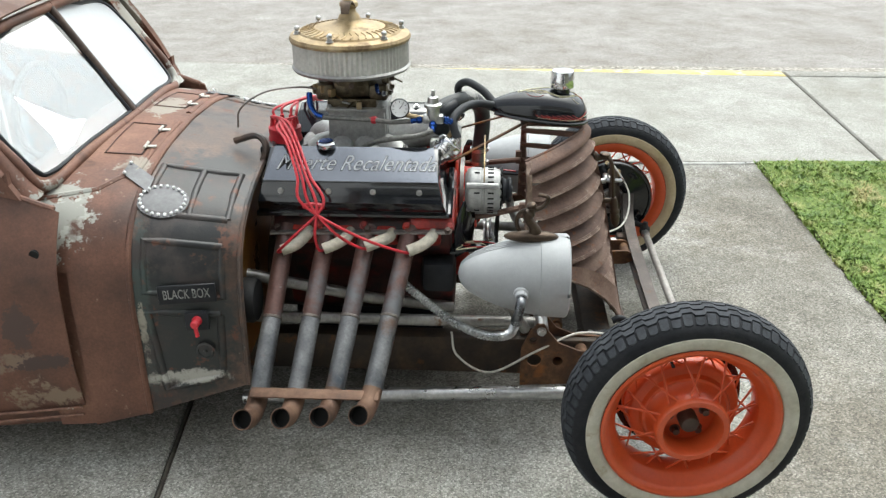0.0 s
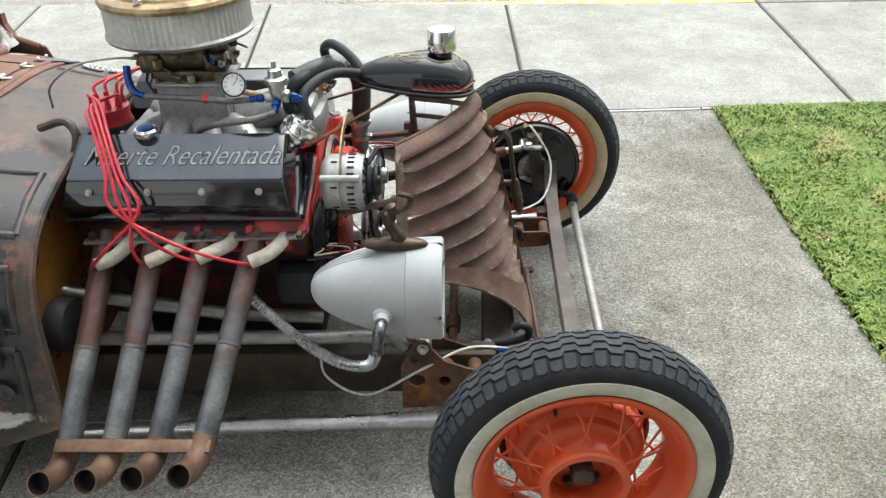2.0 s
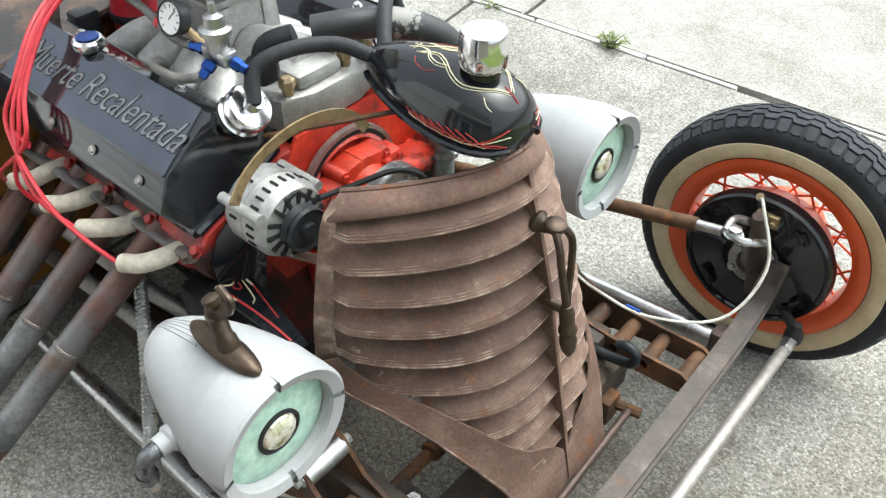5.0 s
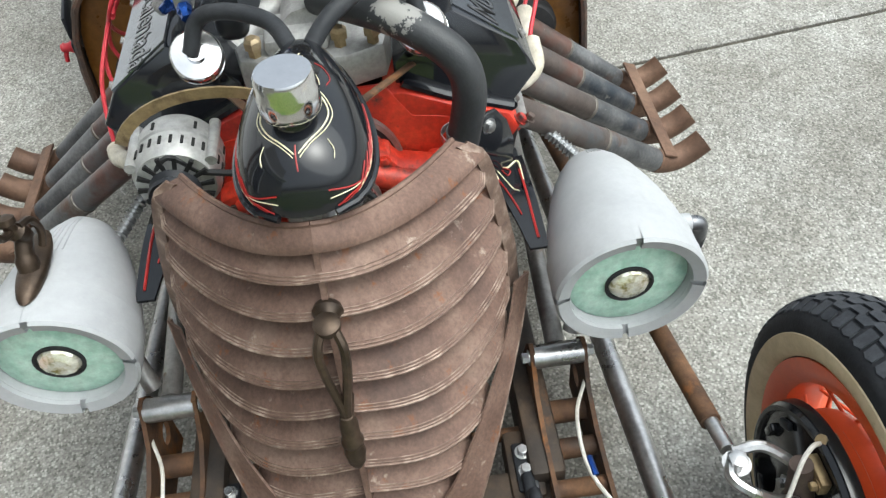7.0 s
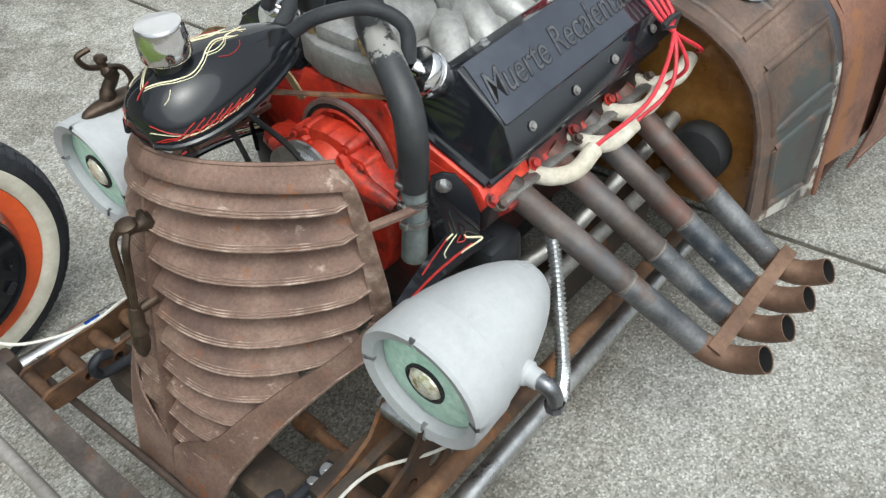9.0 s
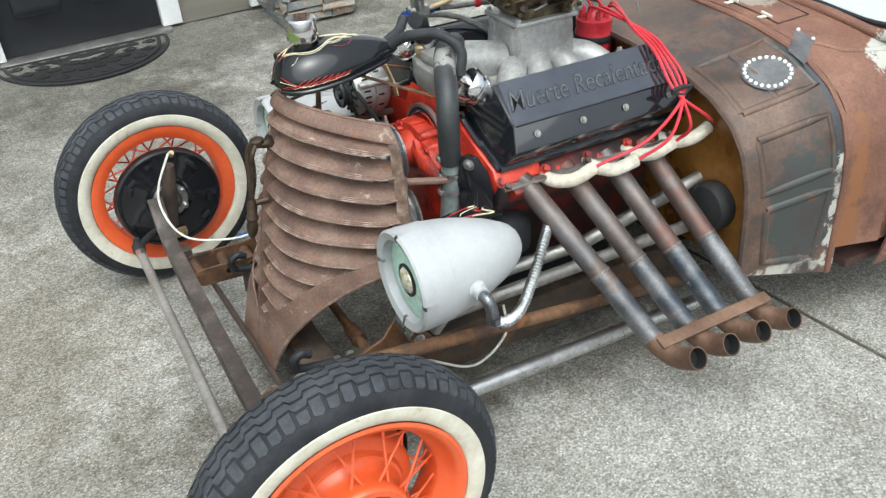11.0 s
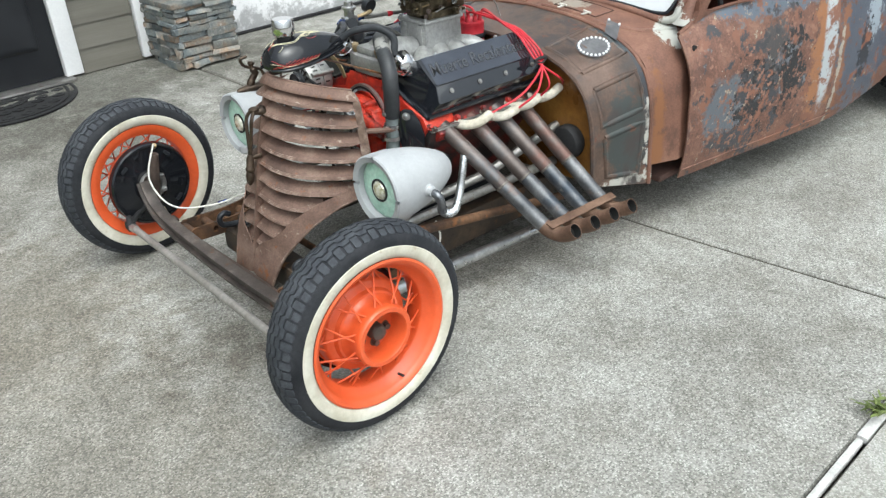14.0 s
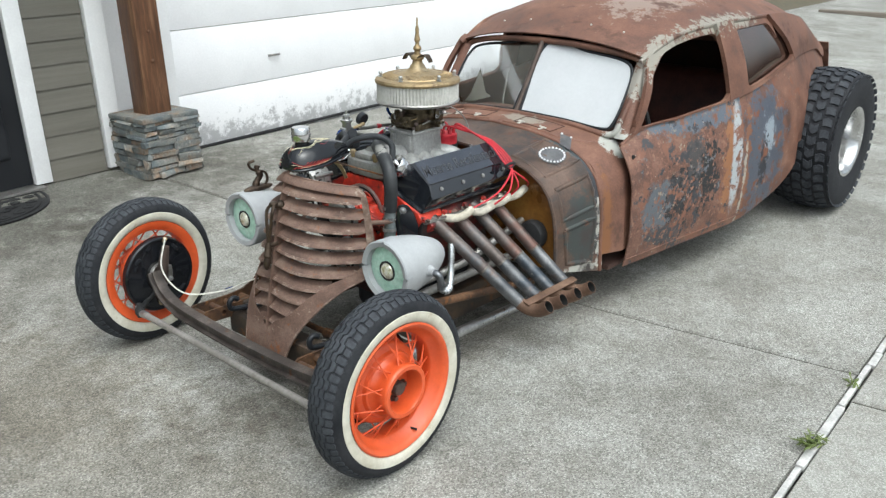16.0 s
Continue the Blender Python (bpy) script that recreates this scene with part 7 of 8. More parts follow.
for s in SIDES:
    bm = B()
    tube(bm, [(-0.625, s * 0.325, 0.592), (-1.14, s * 0.34, 0.588)], 0.012, 6, flat=0.5)
    flange = part("header_flange", bm, bare_steel, car, "steel header flange strip")
    for x in (-0.63, -0.86, -1.12):
        bm = B()
        hexbolt(bm, (x, s * 0.335, 0.6), (0, s * 0.5, 0.8), 0.008, 0.01)
        part("bolt", bm, dark_steel, flange)
    for k in range(4):
        r0 = Vector((-0.69 - 0.122 * k if s > 0 else -0.74 - 0.12 * k, s * 0.3, 0.59))
        el = Vector((-0.852 - 0.102 * k, 0.695, 0.235 - 0.005 * k)) if s > 0 else Vector((-0.826 - 0.1 * k, -0.727, 0.245 - 0.008 * k))
        mid = r0.lerp(el, 0.53 if s > 0 else 0.5)
        way = Vector((-0.1, s * 0.79, 0.6)).normalized()
        tip = el + 0.09 * way
        bm = B()
        tube(bm, [r0, mid], 0.0262, 20)
        up_p = part("exhaust_pipe", bm, left_pipe if s > 0 else red_primer_pipe, car, "straight exhaust pipe, brown above and blued steel below")
        bm = B()
        tube(bm, [mid, el.lerp(mid, 0.25)], 0.0262, 20)
        part("lower_pipe", bm, header_pipe, up_p)
        bm = B()
        lathe(bm, [(0.0255, -0.005), (0.0277, -0.003), (0.0279, 0.002), (0.0255, 0.005)], axis(mid, el), 24)
        part("weld_seam", bm, weld, up_p)
        bm = B()
        start = el.lerp(mid, 0.26)
        curve = [(1 - q) ** 2 * start + 2 * q * (1 - q) * (el + 0.004 * way) + q * q * (el + 0.07 * way) for q in (i / 12 for i in range(13))]
        pipe(bm, curve + [el + 0.08 * way, tip], 0.0268, 0.0025, 28)
        part("exhaust_tip", bm, rust_pipe, up_p, "rusty turned-out pipe end")
        bm = B()
        lathe(bm, [(0, 0), (0.0238, 0), (0.0238, 0.0285)], axis(el + 0.06 * way, tip), 24)
        part("pipe_bore", bm, matt_black, up_p)
        # spark plug sleeve
        bm = B()
        line = spline(sleeve(s, k), 6)
        pipe(bm, line, 0.0165, 0.003, 14)
        part("plug_sleeve", bm, boot_cloth, car, "cream cloth heat sleeve on a spark plug")
    bm = B()
    a, b = (Vector((-0.822, 0.682, 0.296)), Vector((-1.165, 0.684, 0.284))) if s > 0 else (Vector((-0.795, -0.705, 0.302)), Vector((-1.135, -0.705, 0.282)))
    box(bm, (a + b) / 2, ((a - b).length, 0.03, 0.006), Matrix.Rotation(s * -0.35, 4, "X"), 0.001)
    part("tie_bar", bm, rust_pipe, flange, "rusty flat bar across the pipes")

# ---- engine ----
# grime on the heads, with the dimness of their shaded side put in
head_red = mat("grimy_shaded_red_casting", [(0, (0.1, 0.01, 0.008)), (0.5, (0.3, 0.02, 0.014)), (1, (0.5, 0.035, 0.02))], 16, 0.45, 0.12, 0.0, 0.4, 120, fine=0.3, patches=[((0.03, 0.02, 0.018), 14, 0.52, 0.64, 6, 0.6)])
BLOCK = [(0.1, 0.2), (0.17, 0.26), (0.2, 0.4), (0.25, 0.46), (0.31, 0.54), (0.32, 0.59), (0.28, 0.635), (0.14, 0.66), (0.1, 0.6)]
prof = [(y, z) for y, z in BLOCK] + [(-y, z) for y, z in BLOCK[::-1]]
bm = B()
prism(bm, prof, -1.14, -0.62, Matrix(((0, 0, 1, 0), (1, 0, 0, 0), (0, 1, 0, 0), (0, 0, 0, 1))), 0.012)
# red taken near black: oily grime plus shade between the pipes
grime_and_shade = mat("oily_shaded_red_block", [(0, (0.012, 0.007, 0.006)), (0.5, (0.05, 0.01, 0.008)), (1, (0.22, 0.02, 0.014))], 7, 0.5, 0.12, 0.0, 0.4, 120, fine=0.3, patches=[((0.012, 0.01, 0.01), 9, 0.48, 0.6, 6, 0.55)])
engine = part("engine_block", bm, grime_and_shade, car, "orange-red painted V8 engine block")
bm = B()
prism(bm, [(-0.2, 0.52), (-0.28, 0.598), (-0.26, 0.632), (-0.14, 0.655), (-0.1, 0.72), (0.1, 0.72), (0.14, 0.655), (0.26, 0.632), (0.28, 0.598), (0.2, 0.52), (0.16, 0.44), (-0.16, 0.44)], -0.619, -0.61, Matrix(((0, 0, 1, 0), (1, 0, 0, 0), (0, 1, 0, 0), (0, 0, 0, 1))), 0.003)
part("front_plate", bm, engine_red, engine, "orange-red painted front face of the engine")
bm = B()
box(bm, (-0.9, 0, 0.18), (0.5, 0.24, 0.14), None, 0.03)
part("sump", bm, black_satin, engine)
bm = B()
tube(bm, [(-1.13, 0, 0.34), (-1.9, 0, 0.3)], [0.17, 0.09], 20)
part("gearbox", bm, dark_steel, engine)
# head castings with exhaust bosses
for s in SIDES:
    for k in range(4):
        bm = B()
        x = -0.685 - 0.124 * k
        box(bm, (x, s * 0.305, 0.57), (0.07, 0.05, 0.055), Matrix.Rotation(s * -0.7, 4, "X"), 0.012)
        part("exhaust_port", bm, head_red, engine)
        bm = B()
        hexbolt(bm, (x + 0.06, s * 0.318, 0.605), (0, s * 0.7, 0.7), 0.009, 0.01)
        part("head_bolt", bm, head_red, engine)
# red front ends of the heads, reaching out past the covers
for s in SIDES:
    bm = B()
    prism(bm, [(s * y, z) for y, z in ((0.1, 0.6), (0.1, 0.7), (0.13, 0.7), (0.2, 0.668), (0.3, 0.632), (0.318, 0.6), (0.27, 0.53), (0.2, 0.47))], -0.74, -0.612, Matrix(((0, 0, 1, 0), (1, 0, 0, 0), (0, 1, 0, 0), (0, 0, 0, 1))), 0.006)
    # right end gets the darker red that holds grime and shade
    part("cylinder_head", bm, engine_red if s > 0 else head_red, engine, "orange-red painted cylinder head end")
# timing cover, water pump and pulleys in front
bm = B()
prism(bm, [(0.11 * math.cos(a), 0.13 * math.sin(a)) for a in (2 * math.pi * i / 20 for i in range(20))], -0.62, -0.575, Matrix(((0, 0, 1, 0), (1, 0, 0, 0), (0, 1, 0, 0.42), (0, 0, 0, 1))), 0.01)
part("timing_cover", bm, engine_red, engine)
bm = B()
body = axis((-0.6, 0.0, 0.585), (0, 0.0, 0.585))
lathe(bm, [(0.055, -0.02), (0.06, 0.02), (0.05, 0.05), (0.034, 0.075), (0.03, 0.11), (0, 0.11)], body, 28)
for s in SIDES:
    prism(bm, [(s * y, z) for y, z in ((-0.01, 0.655), (0.04, 0.65), (0.06, 0.63), (0.09, 0.628), (0.11, 0.6), (0.15, 0.59), (0.19, 0.575), (0.2, 0.55), (0.17, 0.53), (0.11, 0.535), (0.06, 0.525), (-0.01, 0.515))], -0.6, -0.55, Matrix(((0, 0, 1, 0), (1, 0, 0, 0), (0, 1, 0, 0), (0, 0, 0, 1))), 0.009)
    tube(bm, [(-0.555, s * 0.03, 0.6), (-0.545, s * 0.09, 0.585), (-0.555, s * 0.16, 0.56)], [0.022, 0.022, 0.016], 10)
bosses = []
for s in SIDES:
    for y, z, r in ((0.05, 0.635, 0.013), (0.085, 0.615, 0.013), (0.17, 0.56, 0.018)):
        bosses.append(lathe(B(), [(r * 1.15, -0.05), (r, 0.012), (r * 0.8, 0.016), (0, 0.016)], axis((-0.57, s * y, z), (0.4, s * y, z)), 10))
    bosses.append(box(B(), (-0.56, s * 0.06, 0.6), (0.05, 0.014, 0.07), Matrix.Rotation(s * 0.5, 4, "X"), 0.005))
pump = part("water_pump", bm, engine_red, engine, "orange-red water pump housing")
for bm in bosses:
    part("boss", bm, engine_red, pump)
for s in SIDES:
    for y, z in ((0.05, 0.635), (0.085, 0.615), (0.17, 0.56)):
        bm = B()
        hexbolt(bm, (-0.554, s * y, z), (1, 0, 0), 0.008, 0.007)
        part("bolt", bm, dark_steel if y > 0.1 else engine_red, pump)
# middle ring is black in place of a shaded gap
for r, mt in ((0.118, bare_steel), (0.109, matt_black), (0.101, chrome)):
    bm = B()
    lathe(bm, [(r - 0.008, 0.0), (r, 0.0), (r, 0.012), (r - 0.008, 0.012)], axis((-0.605, 0.0, 0.575), (0.4, 0.0, 0.575)), 40, True)
    part("gasket_ring", bm, mt, pump, "bright and dark rings behind the pump")
for x, z, r, y in ((-0.475, 0.585, 0.075, 0), (-0.5, 0.4, 0.085, 0)):
    bm = B()
    m = axis((x - 0.03, y, z), (x + 1, y, z))
    lathe(bm, [(0, 0.02), (r * 0.55, 0.02), (r * 0.6, 0.0), (r, 0.0), (r, 0.006), (r * 0.86, 0.012), (r * 0.86, 0.018), (r, 0.024), (r, 0.03), (r * 0.7, 0.03), (r * 0.62, 0.036), (r * 0.3, 0.036), (r * 0.26, 0.05), (0, 0.05)], m, 40)
    part("pulley", bm, zinc, engine, "bright plated belt pulley")
# alternator on the right front, with slots
m = axis((-0.585, -0.222, 0.682), (0.4, -0.222, 0.682)) @ Matrix.Scale(1.06, 4)
bm = B()
lathe(bm, [(0.0, 0.0), (0.045, 0.0), (0.058, 0.01), (0.062, 0.02), (0.062, 0.045), (0.0585, 0.047), (0.0585, 0.052), (0.062, 0.054), (0.062, 0.08), (0.055, 0.095), (0.03, 0.1), (0, 0.1)], m, 40)
alt = part("alternator", bm, cast_alu, engine, "cast aluminium alternator with cooling slots")
for k in range(3):
    a = 2 * math.pi * k / 3 + 0.5
    bm = B()
    tube(bm, [m @ Vector((0.064 * math.cos(a), 0.064 * math.sin(a), h)) for h in (0.005, 0.09)], 0.009, 10)
    part("mounting_lug", bm, cast_alu, alt)
# slots are raised black blocks, their inner shade painted
for k in range(26):
    a = 2 * math.pi * k / 26
    for h0, h1 in ((0.06, 0.08),) if k % 4 else ((0.024, 0.042), (0.06, 0.08)):
        bm = B()
        d = Matrix.Rotation(a, 4, "Z")
        box(bm, m @ d @ Vector((0.0617, 0, (h0 + h1) / 2)), (0.004, 0.0042, (h1 - h0) * 0.8), (m.to_3x3() @ d.to_3x3()).to_4x4(), 0)
        part("slot", bm, matt_black, alt)
for k in range(14):
    a = 2 * math.pi * k / 14
    bm = B()
    d = Matrix.Rotation(a, 4, "Z")
    box(bm, m @ d @ Vector((0.042, 0, 0.098)), (0.022, 0.006, 0.006), (m.to_3x3() @ d.to_3x3()).to_4x4(), 0)
    part("slot", bm, matt_black, alt)
bm = B()
lathe(bm, [(0.0, 0.13), (0.012, 0.13), (0.014, 0.122), (0.03, 0.122), (0.034, 0.126), (0.036, 0.12), (0.03, 0.112), (0.036, 0.104), (0.03, 0.1), (0.0, 0.1)], m, 32)
part("alternator_pulley", bm, black_satin, alt)
bm = B()
tube(bm, spline([(-0.485, -0.18, 0.7), (-0.48, -0.1, 0.685), (-0.475, -0.0, 0.663), (-0.474, 0.072, 0.6), (-0.476, 0.06, 0.53), (-0.49, 0.06, 0.42), (-0.49, 0.0, 0.315), (-0.49, -0.07, 0.36), (-0.485, -0.2, 0.64), (-0.485, -0.25, 0.69), (-0.485, -0.22, 0.735), (-0.485, -0.18, 0.7)], 6), 0.0055, 6)
part("drive_belt", bm, rubber, engine)
bm = B()
arc = [(-0.53, -0.215 + 0.16 * math.cos(a) * 0.9 + 0.06, 0.705 + 0.1 * math.sin(a)) for a in (0.25 + 2.6 * i / 16 for i in range(17))]
tube(bm, arc, 0.013, 4, flat=0.2, up=(1, 0, 0))
part("adjuster_strap", bm, brass, alt, "brassy curved adjuster strap")

# valve covers
COVER = [(0.305, 0.632), (0.352, 0.688), (0.322, 0.74), (0.222, 0.806), (0.18, 0.79), (0.12, 0.735), (0.12, 0.66)]
TAPER = [0.0, 0.012, 0.026, 0.03, 0.026, 0.014, 0.0]
for s in SIDES:
    bm = B()
    xa, xb = -0.632, -1.178
    ends = [[bm.verts.new((x + e * d, s * y, z)) for (y, z), e in zip(COVER, TAPER)] for x, d in ((xa, -1), (xb, 1))]
    for a, b in zip(range(7), list(range(1, 7)) + [0]):
        bm.faces.new((ends[0][a], ends[0][b], ends[1][b], ends[1][a]))
    bm.faces.new(ends[0])
    bm.faces.new(ends[1][::-1])
    bmesh.ops.bevel(bm, geom=bm.edges[:], offset=0.004, segments=2, affect="EDGES", profile=0.5)
    bmesh.ops.remove_doubles(bm, verts=bm.verts[:], dist=1e-5)
    bmesh.ops.holes_fill(bm, edges=bm.edges[:], sides=0)
    bmesh.ops.recalc_face_normals(bm, faces=bm.faces[:])
    cover = part("valve_cover", bm, cover_gloss, engine, "gloss black valve cover with engraved script panel", sharp=20)
    # base lip
    bm = B()
    tube(bm, [(xa + 0.004, s * 0.308, 0.634), (xb - 0.004, s * 0.308, 0.634)], 0.009, 8)
    tube(bm, [(xa + 0.004, s * 0.308, 0.634), (xa + 0.004, s * 0.2, 0.674), (xa + 0.004, s * 0.13, 0.71)], 0.0095, 8)
    part("cover_lip", bm, cover_gloss, cover)
    # grey facets, the sky's sheen put into their colour: script panel and bolt facet

    def facet(name, ya, za, yb, zb, x0, x1, inset, s=s, lift=0.003):
        p, q = Vector((0, s * ya, za)), Vector((0, s * yb, zb))
        n = Vector((0, s * (zb - za), ya - yb)).normalized()
        bm = B()
        a, b = p.lerp(q, inset), p.lerp(q, 1 - inset)
        v = [bm.verts.new(Vector((x, 0, 0)) + r + n * e) for e in (-0.004, lift) for x, r in ((x0, a), (x1, a), (x1 - 0.018, b), (x0 + 0.018, b))] if x0 < x1 else []
        for f in ((0, 1, 2, 3), (4, 5, 6, 7), (0, 1, 5, 4), (1, 2, 6, 5), (2, 3, 7, 6), (3, 0, 4, 7)):
            bm.faces.new([v[i] for i in f])
        bmesh.ops.recalc_face_normals(bm, faces=bm.faces[:])
        return part(name, bm, brushed, cover), p, q, n
    script, p, q, n = facet("script_panel", 0.322, 0.74, 0.222, 0.806, xb + 0.026, xa - 0.026, 0.0)
    mid = (p + q) / 2 + n * 0.0035
    ex = Vector((-s, 0, 0))
    ey = (q - p).normalized()
    ez = ex.cross(ey)
    mtx = Matrix(((ex.x, ey.x, ez.x, -0.895), (ex.y, ey.y, ez.y, mid.y), (ex.z, ey.z, ez.z, mid.z), (0, 0, 0, 1)))
    fit = mtx @ Matrix.Diagonal((0.74, 1.0, 1, 1))
    words("Muerte Recalentada", 0.076, fit, matt_black, "script_outline", cover, 0.0003, 0.45, "dark engraved outline of the script", 0.0011)
    words("Muerte Recalentada", 0.076, fit, script_shaded if s > 0 else script_grey, "script", cover, 0.0007, 0.45, "grey engraved script lettering", -0.0004)
    for x in (-1.1, -0.965, -0.84, -0.71):
        bm = B()
        at = Vector((x, s * 0.338, 0.7165))
        nn = Vector((0, s * 0.055, 0.03)).normalized()
        hexbolt(bm, at + nn * 0.0005, nn, 0.006, 0.005)
        part("cover_bolt", bm, bare_steel, cover)
    for x in (-0.76, -1.05):
        bm = B()
        hexbolt(bm, (x, s * 0.203, 0.799), (0, -s * 0.3, 0.9), 0.007, 0.008)
        part("cover_bolt", bm, zinc, cover)
    bm = B()
    tube(bm, [(xa - 0.03, s * 0.323, 0.7405), (xb + 0.03, s * 0.323, 0.7405)], 0.0022, 5)
    part("cover_edge", bm, cover_gloss, cover)
    # chrome breather at the front end, with a push-in cap
    bm = B()
    m = axis((-0.668, s * 0.178, 0.765), (-0.61, s * 0.165, 0.822)) @ Matrix.Scale(1.2, 4)
    lathe(bm, [(0.0, -0.01), (0.024, -0.01), (0.024, 0.01), (0.031, 0.012), (0.033, 0.018), (0.033, 0.026), (0.029, 0.028), (0.029, 0.034), (0.033, 0.036), (0.033, 0.048), (0.03, 0.052), (0.012, 0.054), (0.011, 0.068), (0, 0.068)], m, 32)
    part("breather", bm, chrome, cover, "chrome ribbed crankcase breather")
bm = B()
lathe(bm, [(0.026, 0), (0.028, 0.004), (0.028, 0.014), (0.024, 0.019), (0, 0.021)], Matrix.Translation((-0.985, -0.225, 0.806)), 28)
part("oil_cap", bm, chrome, engine, "chrome oil filler cap")
bm = B()
lathe(bm, [(0.02, 0.0212), (0, 0.0218)], Matrix.Translation((-0.985, -0.225, 0.806)), 24)
part("oil_cap_badge", bm, blue_alloy, engine)

# intake manifold, riser, carburettor
bm = B()
box(bm, (-0.92, 0, 0.7), (0.4, 0.26, 0.09), None, 0.03, 3)
intake = part("intake_manifold", bm, cast_alu, engine, "cast aluminium intake manifold")
for s in SIDES:
    for k in range(4):
        x = -0.75 - 0.112 * k
        bm = B()
        tube(bm, spline([(lerp(x, -0.95, 0.6), s * 0.02, 0.752), (lerp(x, -0.95, 0.3), s * 0.08, 0.752), (x, s * 0.15, 0.712)], 6), 0.036, 14)
        part("runner", bm, cast_alu, intake)
bm = B()
tube(bm, spline([(-0.66, 0.0, 0.79), (-0.72, 0, 0.785), (-0.82, 0, 0.765)], 6), 0.05, 14)
part("plenum_nose", bm, cast_alu, intake)
bm = B()
base = [(-0.12, -0.1), (0.12, -0.1), (0.12, 0.1), (-0.12, 0.1)]
rings = []
for (z, k) in ((0.735, 0.8), (0.765, 0.73), (0.79, 0.72), (0.868, 0.7)):
    rings.append([bm.verts.new((-0.918 + x * k, y * k, z)) for x, y in base])
for a, b in zip(rings, rings[1:]):
    for i in range(4):
        bm.faces.new((a[i], a[(i + 1) % 4], b[(i + 1) % 4], b[i]))
bm.faces.new(rings[-1])
bmesh.ops.bevel(bm, geom=[e for e in bm.edges if abs(e.verts[0].co.z - e.verts[1].co.z) > 0.01], offset=0.006, segments=2, affect="EDGES", profile=0.5)
box(bm, (-0.918, 0, 0.87), (0.184, 0.156, 0.012), None, 0.003)
for d in (-1, 1):
    for e in (-1, 1):
        hexbolt(bm, (-0.918 + d * 0.082, e * 0.068, 0.876), (0, 0, 1), 0.007, 0.008)
        box(bm, (-0.918 + d * 0.086, e * 0.045, 0.82), (0.006, 0.02, 0.08), None, 0.002)
part("carburettor_riser", bm, cast_alu, intake, "tall cast aluminium carburettor riser")
bm = B()
carb_m = mat("stained_zinc_carburettor", [(0, (0.025, 0.02, 0.014)), (0.5, (0.09, 0.07, 0.042)), (1, (0.24, 0.2, 0.14))], 26, 0.42, 0.12, 0.7, 0.4, 160)
box(bm, (-0.932, 0, 0.887), (0.15, 0.125, 0.03), None, 0.006)
box(bm, (-0.932, 0, 0.925), (0.115, 0.1, 0.05), None, 0.012)
for d in (-1, 1):
    box(bm, (-0.932 + d * 0.08, 0, 0.918), (0.055, 0.115, 0.05), None, 0.01)
    for y in (-0.035, 0.035):
        hexbolt(bm, (-0.932 + d * 0.108, y, 0.915), (d, 0, 0), 0.007, 0.01)
lathe(bm, [(0.066, 0.94), (0.066, 0.965), (0.06, 0.97), (0, 0.97)], Matrix.Translation((-0.932, 0, 0)), 28)
carb = part("carburettor", bm, carb_m, engine, "stained four-barrel carburettor")
rng = random.Random(12)
for k in range(44):
    a, r = rng.uniform(0, 6.28), rng.uniform(0.066, 0.1)
    c = Vector((-0.932 + 1.25 * r * math.cos(a), r * math.sin(a), rng.uniform(0.88, 0.952)))
    bm = B()
    if k % 3 == 0:
        tube(bm, [c, c + Vector((rng.uniform(-0.04, 0.04), rng.uniform(-0.04, 0.04), rng.uniform(-0.02, 0.02)))], 0.003, 6)
    elif k % 3 == 1:
        hexbolt(bm, c, Vector((math.cos(a), math.sin(a), 0.2)), 0.006, 0.012)
    else:
        box(bm, c, (0.022, 0.016, 0.024), Matrix.Rotation(a, 4, "Z"), 0.004)
    part("linkage", bm, (carb_m, zinc, brass, dark_steel)[k % 4], carb)
# air cleaner: pleated element between two brass lids
C = Matrix.Translation((-0.936, 0, 0.018))
bm = B()
n = 150
rows = []
for z, g in ((0.972, 0.0), (0.98, 1.0), (1.05, 1.0), (1.058, 0.0)):
    rows.append([bm.verts.new((-0.936 + (0.173 - g * (0.004 if i % 2 else 0.0)) * math.cos(2 * math.pi * i / n), (0.173 - g * (0.004 if i % 2 else 0.0)) * math.sin(2 * math.pi * i / n), z + 0.018)) for i in range(n)])
for a, b in zip(rows, rows[1:]):
    for i in range(n):
        bm.faces.new((a[i], a[(i + 1) % n], b[(i + 1) % n], b[i]))
bm.faces.new(rows[0][::-1])
bm.faces.new(rows[-1])
cleaner = part("air_cleaner", bm, filter_paper, engine, "round air cleaner with grey pleated paper element", sharp=12)
bm = B()
lathe(bm, [(0.0, 0.958), (0.09, 0.956), (0.15, 0.96), (0.174, 0.966), (0.178, 0.974), (0.172, 0.98), (0.165, 0.975)], C, 64)
part("base_lid", bm, bare_steel, cleaner)
bm = B()
lathe(bm, [(0.168, 1.048), (0.178, 1.05), (0.18, 1.058), (0.176, 1.066), (0.162, 1.071), (0.15, 1.072), (0.146, 1.077), (0.11, 1.085), (0.08, 1.09), (0.055, 1.094), (0.04, 1.1), (0.034, 1.108), (0.0, 1.11)], C, 72)
top_lid = part("top_lid", bm, brass, cleaner, "tarnished embossed brass lid")
for k in range(40):
    a = 2 * math.pi * k / 40
    bm = B()
    tube(bm, [C @ Vector((r * math.cos(a + t), r * math.sin(a + t), z)) for r, z, t in ((0.145, 1.0785, 0), (0.125, 1.0825, 0.05), (0.105, 1.087, 0))], 0.0022, 5)
    part("emboss", bm, brass, top_lid)
